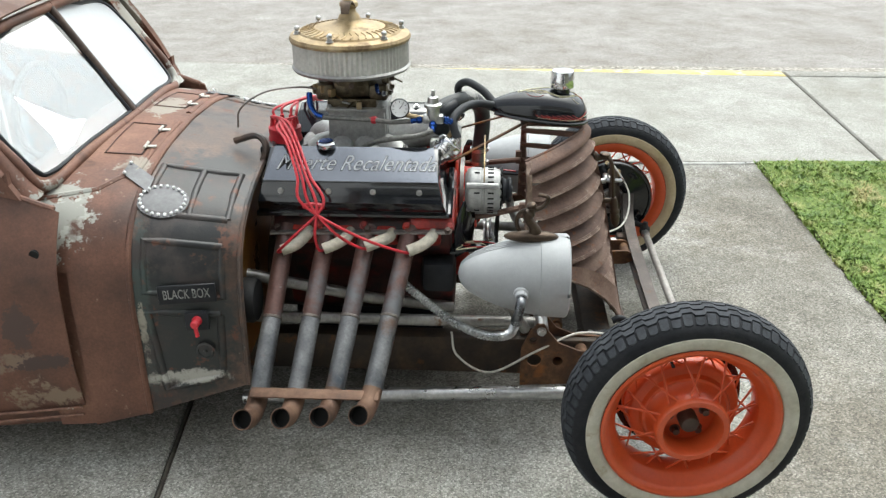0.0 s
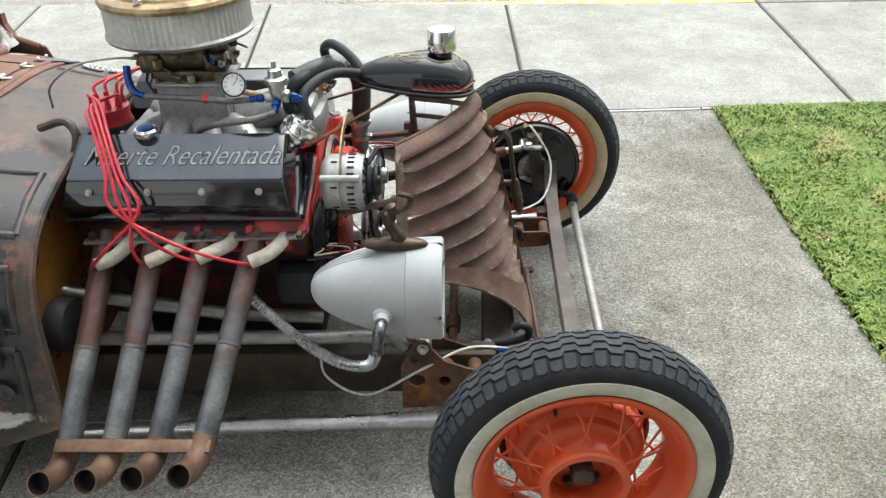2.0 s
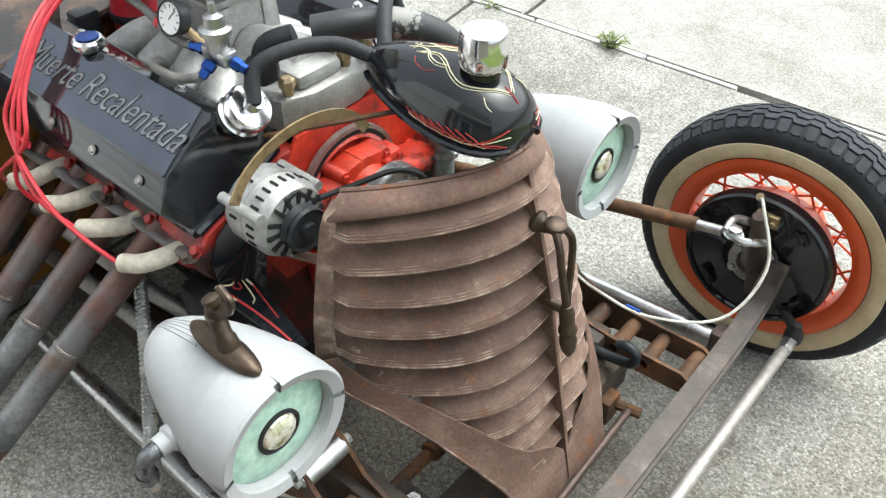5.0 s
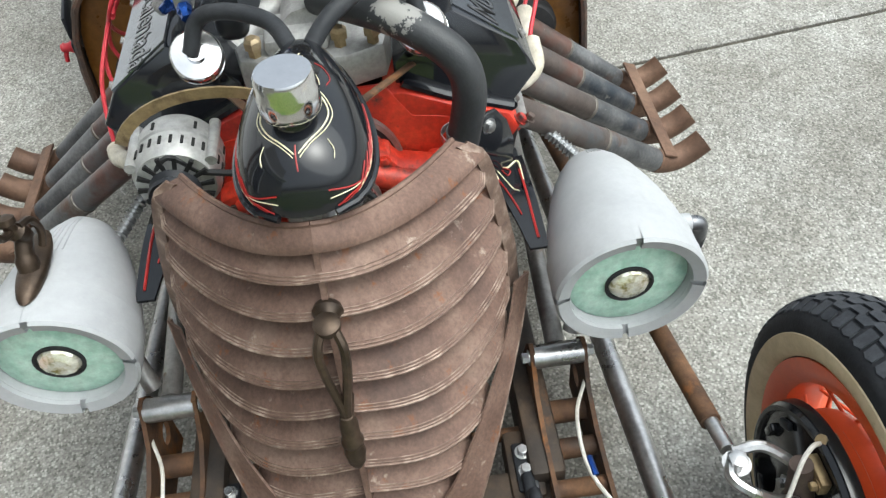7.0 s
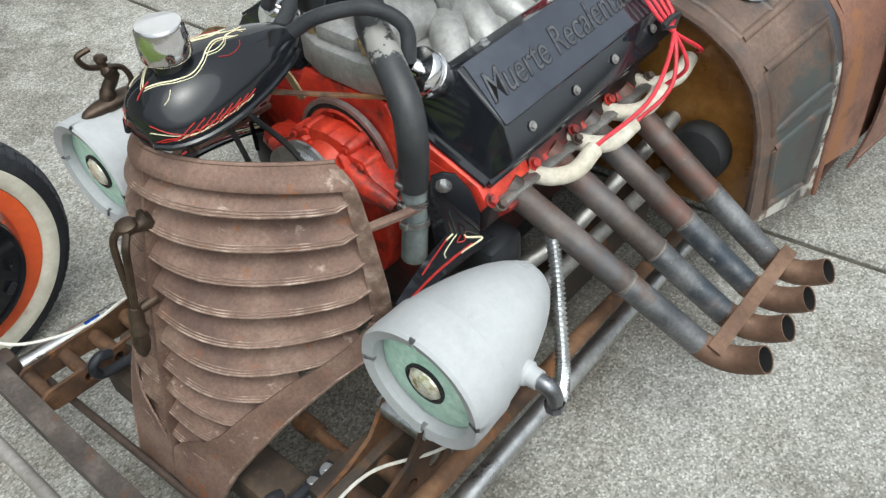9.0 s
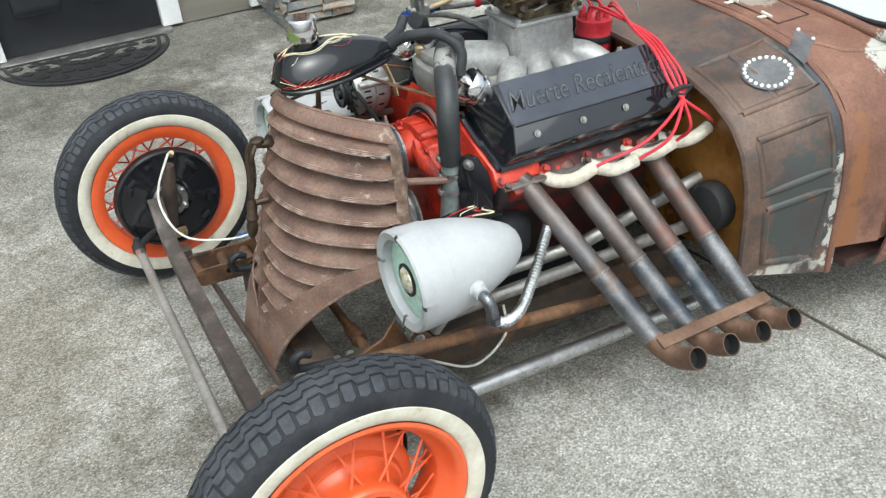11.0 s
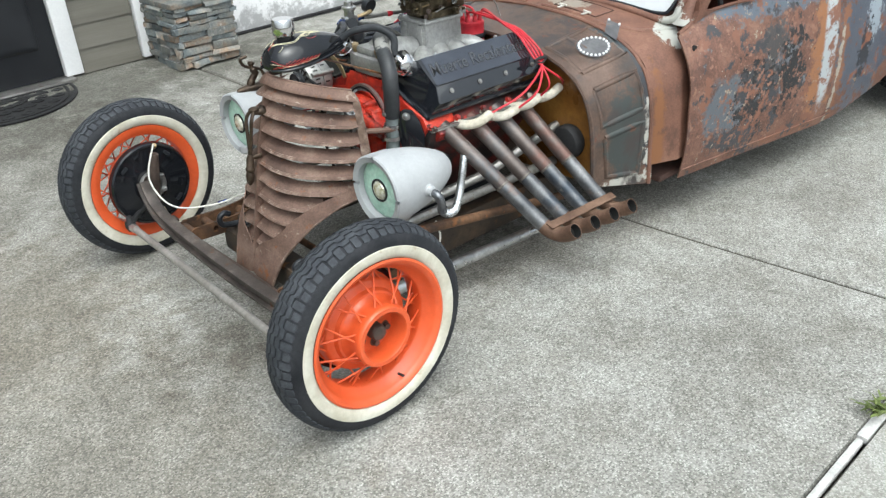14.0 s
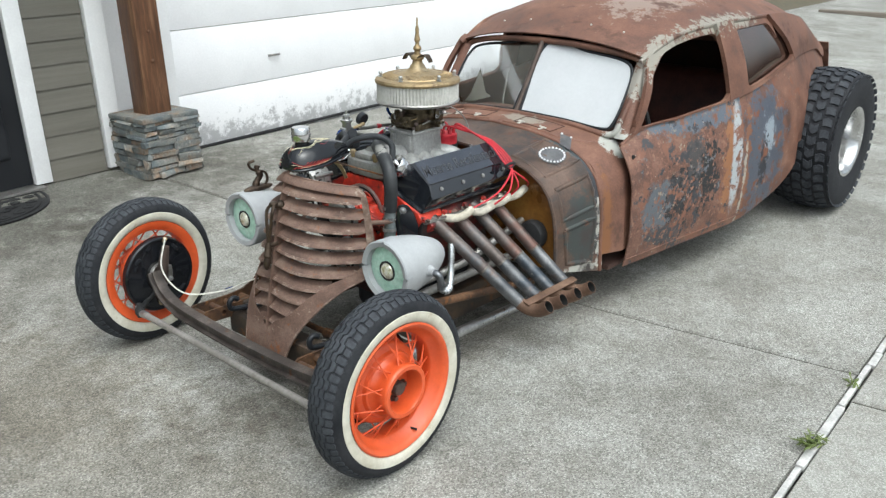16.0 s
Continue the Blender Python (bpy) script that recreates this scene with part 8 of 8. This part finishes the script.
for k in range(6):
    a = 2 * math.pi * k / 6 + 0.3
    bm = B()
    at = C @ Vector((0.155 * math.cos(a), 0.155 * math.sin(a), 1.072))
    hexbolt(bm, at, (0, 0, 1), 0.008, 0.008)
    bmesh.ops.create_icosphere(bm, subdivisions=2, radius=0.0085, matrix=Matrix.Translation(at + Vector((0, 0, 0.016))))
    part("acorn_nut", bm, zinc, top_lid)
bm = B()
lathe(bm, [(0.034, 1.106), (0.03, 1.118), (0.022, 1.126), (0.02, 1.138), (0.028, 1.146), (0.026, 1.156), (0.014, 1.164), (0.012, 1.176), (0.018, 1.184), (0.016, 1.192), (0.009, 1.2), (0.008, 1.21), (0.013, 1.22), (0.01, 1.232), (0.007, 1.25), (0.009, 1.262), (0.004, 1.28), (0.003, 1.308), (0, 1.312)], C, 18)
finial = part("finial", bm, brass, top_lid, "turned brass finial spike")
for s in SIDES:
    bm = B()

    def wing(u, v, s=s):
        return (-0.936 + (u - 0.5) * 0.045 * (1 - 0.5 * v), s * (0.012 + 0.062 * v), 1.158 + 0.028 * math.sin(v * 2.6) - 0.02 * v * v)
    sheet(bm, wing, 6, 10, 0.004, s > 0)
    part("wing", bm, bronze, finial, "dark bronze spread wing")

# distributor and plug leads
bm = B()
m = Matrix.Translation((-1.15, -0.03, -0.032))
lathe(bm, [(0.03, 0.66), (0.034, 0.72), (0.036, 0.74), (0.05, 0.742), (0.052, 0.8), (0.048, 0.812), (0.05, 0.818), (0.05, 0.835), (0.04, 0.842), (0, 0.844)], m, 32)
dist = part("distributor", bm, wire_red, engine, "red distributor cap")
bm = B()
lathe(bm, [(0.053, 0.775), (0.055, 0.778), (0.055, 0.792), (0.053, 0.795)], m, 32)
part("cap_band", bm, black_satin, dist)
for k in range(8):
    a = 2 * math.pi * (k + 0.5) / 8
    bm = B()
    lathe(bm, [(0.009, 0), (0.009, 0.014), (0.007, 0.02), (0.0065, 0.03), (0, 0.03)], m @ Matrix.Translation((0.036 * math.cos(a), 0.036 * math.sin(a), 0.832)), 10)
    part("tower", bm, wire_red, dist)
for s in SIDES:
    for k in range(4):
        a = 2 * math.pi * (k + 0.5) / 8 * (1 if s > 0 else -1)
        p0 = m @ Vector((0.036 * math.cos(a), 0.036 * math.sin(a), 0.86))
        end = sleeve(s, k)[-1]
        into = sleeve(s, k)[-2]
        off = 0.011 * (k - 1.5)
        if s < 0:
            way = [p0, p0 + Vector((0.01, -0.03, 0.02)), (-1.12 + off, -0.17, 0.85 + 0.004 * k), (-1.075 + off, -0.26, 0.835), (-1.03 + off * 1.1, -0.345, 0.765), (-1.0 + off * 1.8, -0.39, 0.7), Vector((-1.0 + off * 1.8, -0.39, 0.7)).lerp(end, 0.55) + Vector((-0.01, -0.028, -0.004)), end + 0.25 * (end - into), end.lerp(into, 0.5)]
        else:
            way = [p0, p0 + Vector((0.0, 0.03, 0.02)), (-1.13 + off, 0.17, 0.825 + 0.004 * k), (-1.12 + off, 0.27, 0.805), (-1.11 + off, 0.365, 0.735), Vector((-1.11 + off, 0.365, 0.735)).lerp(end, 0.55) + Vector((-0.012, 0.04, -0.004)), end + 0.25 * (end - into), end.lerp(into, 0.5)]
        bm = B()
        tube(bm, spline(way, 7), 0.0042, 8)
        part("plug_lead", bm, wire_red, dist, "red spark plug lead")
    bm = B()
    p = Vector((-1.0, s * 0.387, 0.69)) if s < 0 else Vector((-1.11, s * 0.368, 0.735))
    tube(bm, [p + Vector((-0.03, 0, 0.004)), p + Vector((0.0, 0, 0.009)), p + Vector((0.03, 0, 0.004))], 0.006, 6)
    tube(bm, [p + Vector((-0.03, 0, 0.0)), p + Vector((0.0, s * 0.008, -0.009)), p + Vector((0.03, 0, 0.0))], 0.004, 6)
    part("cable_tie", bm, wire_red if s < 0 else rubber, dist)

# ---- header tank over the grille ----
def egg(u, a, grow=0.0):
    """Teardrop: u from its blunt front (0) to its tail (1)."""
    x = lerp(-0.222, -0.53, u)
    w = (0.082 + grow) * (math.sin(math.pi * min(1.0, u ** 0.62)) ** 0.55 if 0 < u < 1 else 0)
    w = max(w, 0.012 if u > 0.5 else 0.0)
    zc = lerp(0.838, 0.862, u)
    up = math.sin(a)
    return Vector((x, w * math.cos(a), zc + (0.92 if up > 0 else 0.28) * w * up))


bm = B()
sheet(bm, lambda u, v: egg(u * 0.985 + 0.008, 2 * math.pi * v), 26, 36)
bmesh.ops.remove_doubles(bm, verts=bm.verts[:], dist=1e-5)
bmesh.ops.holes_fill(bm, edges=bm.edges[:], sides=0)
bmesh.ops.recalc_face_normals(bm, faces=bm.faces[:])
tank = part("header_tank", bm, black_gloss, car, "gloss black teardrop tank with pinstripes")
bm = B()
tube(bm, [egg(0.01 + 0.9 * i / 20, 0.0, 0.003) + Vector((0, 0, -0.006)) for i in range(21)], 0.0055, 8)
tube(bm, [egg(0.01 + 0.9 * i / 20, math.pi, 0.003) + Vector((0, 0, -0.006)) for i in range(21)], 0.0055, 8)
part("tank_seam", bm, black_gloss, tank)
bm = B()
lathe(bm, [(0.03, 0.885), (0.026, 0.905), (0.024, 0.93), (0, 0.93)], Matrix.Translation((-0.302, 0, 0)), 24)
part("filler_neck", bm, black_gloss, tank)
bm = B()
lathe(bm, [(0.0, 0.928), (0.034, 0.928), (0.036, 0.932), (0.036, 0.958), (0.0345, 0.962), (0.0345, 0.974), (0.032, 0.979), (0.0, 0.981)], Matrix.Translation((-0.302, 0, 0)), 40)
part("filler_cap", bm, chrome, tank, "chrome filler cap")


def stripe(pts, m, r=0.0011):
    """A painted line on the tank through (u, angle) points."""
    bm = B()
    tube(bm, [egg(u, a, 0.0006) for u, a in [(p.x, p.y) for p in spline([(u, a, 0) for u, a in pts], 6)]], 0.68 * r, 5)
    part("pinstripe", bm, m, tank)


for s in (1, -1):
    A = lambda d, s=s: math.pi / 2 + s * d
    S = lambda d, s=s: math.pi / 2 + s * (math.pi / 2 - d)
    # flame tongues along the lower edge
    for k in range(8):
        u0 = 0.015 + 0.05 * k
        hi = 0.3 - 0.018 * k
        stripe([(u0, S(0.06)), (u0 + 0.025, S(0.15)), (u0 + 0.07, S(0.12)), (u0 + 0.11, S(hi * 0.75)), (u0 + 0.15, S(hi))], pin_red, 0.0013)
        stripe([(u0 + 0.01, S(0.05)), (u0 + 0.05, S(0.09)), (u0 + 0.09, S(0.07)), (u0 + 0.13, S(hi * 0.55))], pin_cream if k % 2 else pin_red, 0.0008)
    stripe([(0.012, S(0.5)), (0.03, S(0.36)), (0.07, S(0.2)), (0.14, S(0.09)), (0.22, S(0.06))], pin_cream, 0.001)
    stripe([(0.02, S(0.75)), (0.035, S(0.5)), (0.06, S(0.3)), (0.1, S(0.16))], pin_red, 0.0014)
    # cream scroll round the filler neck, drawn out towards the tail
    for k, (out, r) in enumerate(((0.0, 0.0015), (0.06, 0.001))):
        stripe([(0.1 - 0.012 * k, A(0.04 + 0.02 * k)), (0.14, A(0.2 + out)), (0.2, A(0.4 + out)), (0.28, A(0.5 + out)), (0.36, A(0.4 + out)), (0.43, A(0.22 + out)), (0.5, A(0.1 + out)), (0.56, A(0.14 + out)), (0.6 + 0.02 * k, A(0.22))], pin_cream, r)
        stripe([(0.4, A(0.3 + out)), (0.46, A(0.33 + out)), (0.52, A(0.25 + out)), (0.57, A(0.08 + 0.5 * out)), (0.64, A(0.03)), (0.69 - 0.03 * k, A(0.1 + out))], pin_cream, r * 0.8)
    stripe([(0.16, A(0.5)), (0.13, A(0.62)), (0.1, A(0.66))], pin_cream, 0.0009)
    stripe([(0.44, A(0.5)), (0.5, A(0.58)), (0.57, A(0.5)), (0.6, A(0.36))], pin_red, 0.0009)
stripe([(0.05, math.pi / 2), (0.09, math.pi / 2 + 0.01), (0.13, math.pi / 2)], pin_red, 0.0014)
# tank stays
bm = B()
for s in SIDES:
    tube(bm, [(-0.4, s * 0.055, 0.84), (-0.63, s * 0.15, 0.74)], 0.007, 6, flat=0.5)
part("tank_stay", bm, rust_frame, tank)

# ---- hoses ----
bm = B()
tube(bm, spline([(-0.505, -0.012, 0.872), (-0.56, -0.04, 0.885), (-0.6, -0.1, 0.886), (-0.625, -0.15, 0.865), (-0.61, -0.172, 0.82)]), 0.0125, 12)
part("vent_hose", bm, hose_rubber, tank, "black rubber vent hose")
bm = B()
tube(bm, spline([(-0.505, 0.012, 0.872), (-0.54, 0.05, 0.9), (-0.59, 0.11, 0.91), (-0.62, 0.155, 0.88), (-0.61, 0.168, 0.825)]), 0.0125, 12)
part("vent_hose", bm, hose_rubber, tank, "black rubber vent hose")
hose_print = mat("hose_with_silver_print", [(0, (0.018, 0.02, 0.022)), (1, (0.035, 0.037, 0.04))], 14, 0.5, 0.1, bump=0.3, bscale=240, blobs=[((0.24, 0.235, 0.22), (-0.585, 0.155, 0.865), (0.03, 0.05, 0.045), 0.05, 3.4, 0.6)])
bm = B()
tube(bm, spline([(-0.68, 0.02, 0.845), (-0.63, 0.07, 0.855), (-0.585, 0.14, 0.845), (-0.55, 0.21, 0.8), (-0.54, 0.228, 0.74), (-0.549, 0.214, 0.64)], 8), 0.0265, 18)
hose = part("radiator_hose", bm, hose_print, engine, "thick black hose with silver print")
bm = B()
tube(bm, [(-0.55, 0.212, 0.66), (-0.553, 0.209, 0.58), (-0.545, 0.202, 0.47)], 0.024, 16)
part("hose_stub", bm, stub_grey, hose, "grey-green painted lower pipe")
for z in (0.652, 0.607, 0.563):
    bm = B()
    lathe(bm, [(0.027, -0.006), (0.029, -0.006), (0.029, 0.006), (0.027, 0.006)], Matrix.Translation((-0.551, 0.2085, z)), 24, True)
    box(bm, (-0.522, 0.2085, z), (0.012, 0.016, 0.012), None, 0.002)
    part("hose_clamp", bm, zinc, hose)
bm = B()
prism(bm, [(-0.1, -0.03), (0.1, -0.03), (0.12, 0.0), (0.11, 0.04), (0.05, 0.06), (-0.05, 0.06), (-0.11, 0.04), (-0.12, 0.0)], 0.725, 0.787, Matrix(((0, 1, 0, -0.665), (1, 0, 0, 0), (0, 0, 1, 0), (0, 0, 0, 1))), 0.008)
box(bm, (-0.665, -0.02, 0.8), (0.085, 0.1, 0.03), None, 0.012)
part("thermostat_housing", bm, cast_alu, engine)
for y in (-0.085, 0.045, 0.095):
    bm = B()
    lathe(bm, [(0.008, 0), (0.008, 0.012), (0.011, 0.012), (0.011, 0.022), (0.007, 0.026), (0, 0.026)], Matrix.Translation((-0.635, y, 0.786)) @ Matrix.Scale(1.25, 4), 6)
    part("brass_plug", bm, brass, engine, "brass sender plug")
# fuel regulator with gauge and blue fittings
braid = mat("braided_steel_hose", [(0, (0.12, 0.118, 0.11)), (1, (0.24, 0.235, 0.22))], 60, 0.45, 0.1, 0.5, 0.8, 420, 0.002, 0.35, 300)
bm = B()
lathe(bm, [(0.018, 0.862), (0.022, 0.87), (0.022, 0.9), (0.03, 0.902), (0.03, 0.91), (0.02, 0.914), (0.018, 0.93), (0.007, 0.934), (0.006, 0.95), (0, 0.95)], Matrix.Translation((-0.68, -0.17, 0.012)) @ Matrix.Diagonal((0.85, 0.85, 1, 1)), 20)
box(bm, (-0.68, -0.17, 0.878), (0.06, 0.028, 0.026), None, 0.006)
reg = part("fuel_regulator", bm, zinc, engine, "cast fuel pressure regulator")
g = axis((-0.775, -0.178, 0.91), (-0.775 + 0.1, -0.178 - 1.0, 0.91 + 0.35))
bm = B()
lathe(bm, [(0, -0.012), (0.026, -0.012), (0.028, 0.0), (0.028, 0.009), (0.0255, 0.011), (0.0245, 0.008), (0, 0.008)], g, 32)
gauge = part("pressure_gauge", bm, black_satin, reg, "round pressure gauge with white face")
bm = B()
lathe(bm, [(0.0245, 0.0085), (0, 0.0088)], g, 32)
part("dial", bm, white_paint, gauge)
bm = B()
for k in range(9):
    a = -0.7 + 0.58 * k
    box(bm, g @ Vector((0.019 * math.cos(a), 0.019 * math.sin(a), 0.009)), (0.006, 0.0012, 0.0006), g.to_3x3().to_4x4() @ Matrix.Rotation(a, 4, "Z"))
box(bm, g @ Vector((0.005, 0.006, 0.0094)), (0.02, 0.0014, 0.0006), g.to_3x3().to_4x4() @ Matrix.Rotation(0.9, 4, "Z"))
part("dial_mark", bm, matt_black, gauge)
bm = B()
tube(bm, [(-0.775, -0.165, 0.89), (-0.71, -0.168, 0.878)], 0.007, 8)
part("gauge_stem", bm, brass, gauge)
for a, b, mt in (((-0.712, -0.17, 0.876), (-0.745, -0.175, 0.872), blue_alloy), ((-0.65, -0.17, 0.876), (-0.625, -0.165, 0.868), blue_alloy), ((-0.68, -0.186, 0.872), (-0.68, -0.21, 0.855), blue_alloy), ((-0.845, -0.16, 0.868), (-0.865, -0.155, 0.868), wire_red)):
    bm = B()
    lathe(bm, [(0.008, 0), (0.011, 0.003), (0.011, 0.014), (0.008, 0.017), (0.008, (Vector(b) - Vector(a)).length), (0, (Vector(b) - Vector(a)).length)], axis(a, b), 6)
    part("hose_fitting", bm, mt, reg)
bm = B()
tube(bm, spline([(-0.745, -0.175, 0.872), (-0.8, -0.172, 0.867), (-0.85, -0.16, 0.868), (-0.93, -0.14, 0.866), (-1.02, -0.13, 0.868), (-1.045, -0.12, 0.89), (-1.05, -0.1, 0.925)]), 0.0075, 10)
part("fuel_line", bm, braid, reg, "grey braided fuel line")
bm = B()
tube(bm, spline([(-1.008, -0.131, 0.867), (-1.032, -0.126, 0.875), (-1.046, -0.116, 0.9), (-1.05, -0.1, 0.93)], 6), 0.0088, 10)
part("hose_fitting", bm, blue_alloy, reg, "bright blue anodised hose end")
bm = B()
tube(bm, spline([(-0.68, -0.21, 0.855), (-0.72, -0.225, 0.845), (-0.78, -0.22, 0.835), (-0.83, -0.2, 0.82), (-0.88, -0.16, 0.79), (-0.9, -0.14, 0.765)]), 0.008, 10)
part("fuel_line", bm, braid, reg, "grey braided fuel line")
bm = B()
tube(bm, spline([(-0.862, 0.05, 0.925), (-0.85, 0.0, 0.9), (-0.85, -0.08, 0.93), (-0.85, -0.1, 0.955)]), 0.0065, 8)
part("fuel_line", bm, blue_alloy, reg, "short blue fuel line")
bm = B()
box(bm, (-0.66, -0.11, 0.835), (0.05, 0.05, 0.05), None, 0.018, 3)
tube(bm, spline([(-0.66, -0.11, 0.84), (-0.65, -0.1, 0.875), (-0.62, -0.07, 0.89)]), 0.02, 12)
part("thermostat_elbow", bm, black_satin, engine)

# ---- painted engine mount plates ----
for s in SIDES:
    bm = B()
    poly = [(-0.03, 0.66), (-0.012, 0.668), (0.01, 0.664), (0.034, 0.63), (0.05, 0.58), (0.046, 0.5), (-0.03, 0.5), (-0.042, 0.6)]
    tilt = Matrix(((-0.6, 0, 0.8, -0.585), (0.8 * s, 0, 0.6 * s, s * 0.262), (0, 1, 0, 0), (0, 0, 0, 1)))
    prism(bm, poly, 0.0, 0.008, tilt, 0.002)
    mount = part("engine_mount", bm, black_gloss, car, "gloss black engine mount plate")
    bm = B()
    sheet(bm, lambda u, v: (lerp(-0.625, -0.4, u), s * (0.285 + 0.025 * u + (v - 0.5) * lerp(0.075, 0.03, u)), lerp(0.525, 0.53, u) + 0.012 * math.sin(math.pi * u)), 10, 3, 0.006, s < 0)
    strap = part("mount_strap", bm, black_gloss, mount)
    def on_strap(u, e, s=s):
        return (lerp(-0.625, -0.4, u), s * (0.285 + 0.025 * u + e * lerp(0.075, 0.03, u)), lerp(0.525, 0.53, u) + 0.012 * math.sin(math.pi * u) + 0.001)
    for pts, mt, r in (([(0.3, -0.36), (0.08, -0.3), (0.16, 0.0), (0.08, 0.34), (0.34, 0.3)], pin_cream, 0.0018), ([(0.1, -0.3), (0.4, -0.12), (0.46, 0.06)], pin_cream, 0.0012), ([(0.2, 0.3), (0.5, 0.24), (0.92, 0.1)], pin_red, 0.0024), ([(0.26, -0.38), (0.55, -0.26), (0.7, -0.2)], pin_red, 0.0016), ([(0.14, -0.12), (0.2, 0.06), (0.26, -0.06), (0.18, -0.14)], pin_red, 0.0013)):
        bm = B()
        tube(bm, [on_strap(p.x, p.y) for p in spline([(u, e, 0) for u, e in pts], 6)], r, 5)
        part("pinstripe", bm, mt, strap)
    bm = B()
    hexbolt(bm, tilt @ Vector((-0.01, 0.643, 0.008)), (0.8, 0.6 * s, 0), 0.01, 0.008)
    part("bolt", bm, zinc, mount)
    bm = B()
    box(bm, (-0.66, s * 0.27, 0.44), (0.1, 0.12, 0.1), None, 0.02)
    part("mount_block", bm, black_satin, mount)
# steering column stub from the firewall on either side of the headers
bm = B()
tube(bm, [(-1.22, -0.36, 0.46), (-0.86, -0.31, 0.36), (-0.62, -0.25, 0.3)], 0.018, 12)
part("steering_shaft", bm, bare_steel, car)
bm = B()
tube(bm, [(-1.22, 0.36, 0.46), (-0.86, 0.33, 0.36), (-0.62, 0.25, 0.3)], 0.018, 12)
part("brace_tube", bm, bare_steel, car)
# choke cable looping up from the cowl, grab loop and wiring at the firewall
bm = B()
tube(bm, spline([(-1.3, -0.02, 0.795), (-1.28, -0.04, 0.86), (-1.2, -0.05, 0.915), (-1.1, -0.04, 0.93), (-1.02, -0.03, 0.92)]), 0.003, 7)
part("choke_cable", bm, bare_steel, engine)
bm = B()
tube(bm, spline([(-1.19, -0.2, 0.73), (-1.17, -0.19, 0.79), (-1.2, -0.17, 0.82), (-1.27, -0.16, 0.8)]), 0.0105, 8)
part("cowl_loop", bm, cowl_side, car)
for k, (y, z) in enumerate(((-0.14, 0.72), (-0.12, 0.7), (0.12, 0.72), (0.16, 0.7))):
    bm = B()
    tube(bm, spline([(-1.21, y, z), (-1.17, y * 1.1, z + 0.02), (-1.13, y * 1.3, z - 0.02), (-1.14, y * 1.5, z - 0.06)]), 0.005, 7)
    part("loom", bm, rubber, engine)
bm = B()
box(bm, (-1.18, -0.13, 0.75), (0.04, 0.05, 0.06), None, 0.006)
part("relay_box", bm, black_satin, engine)
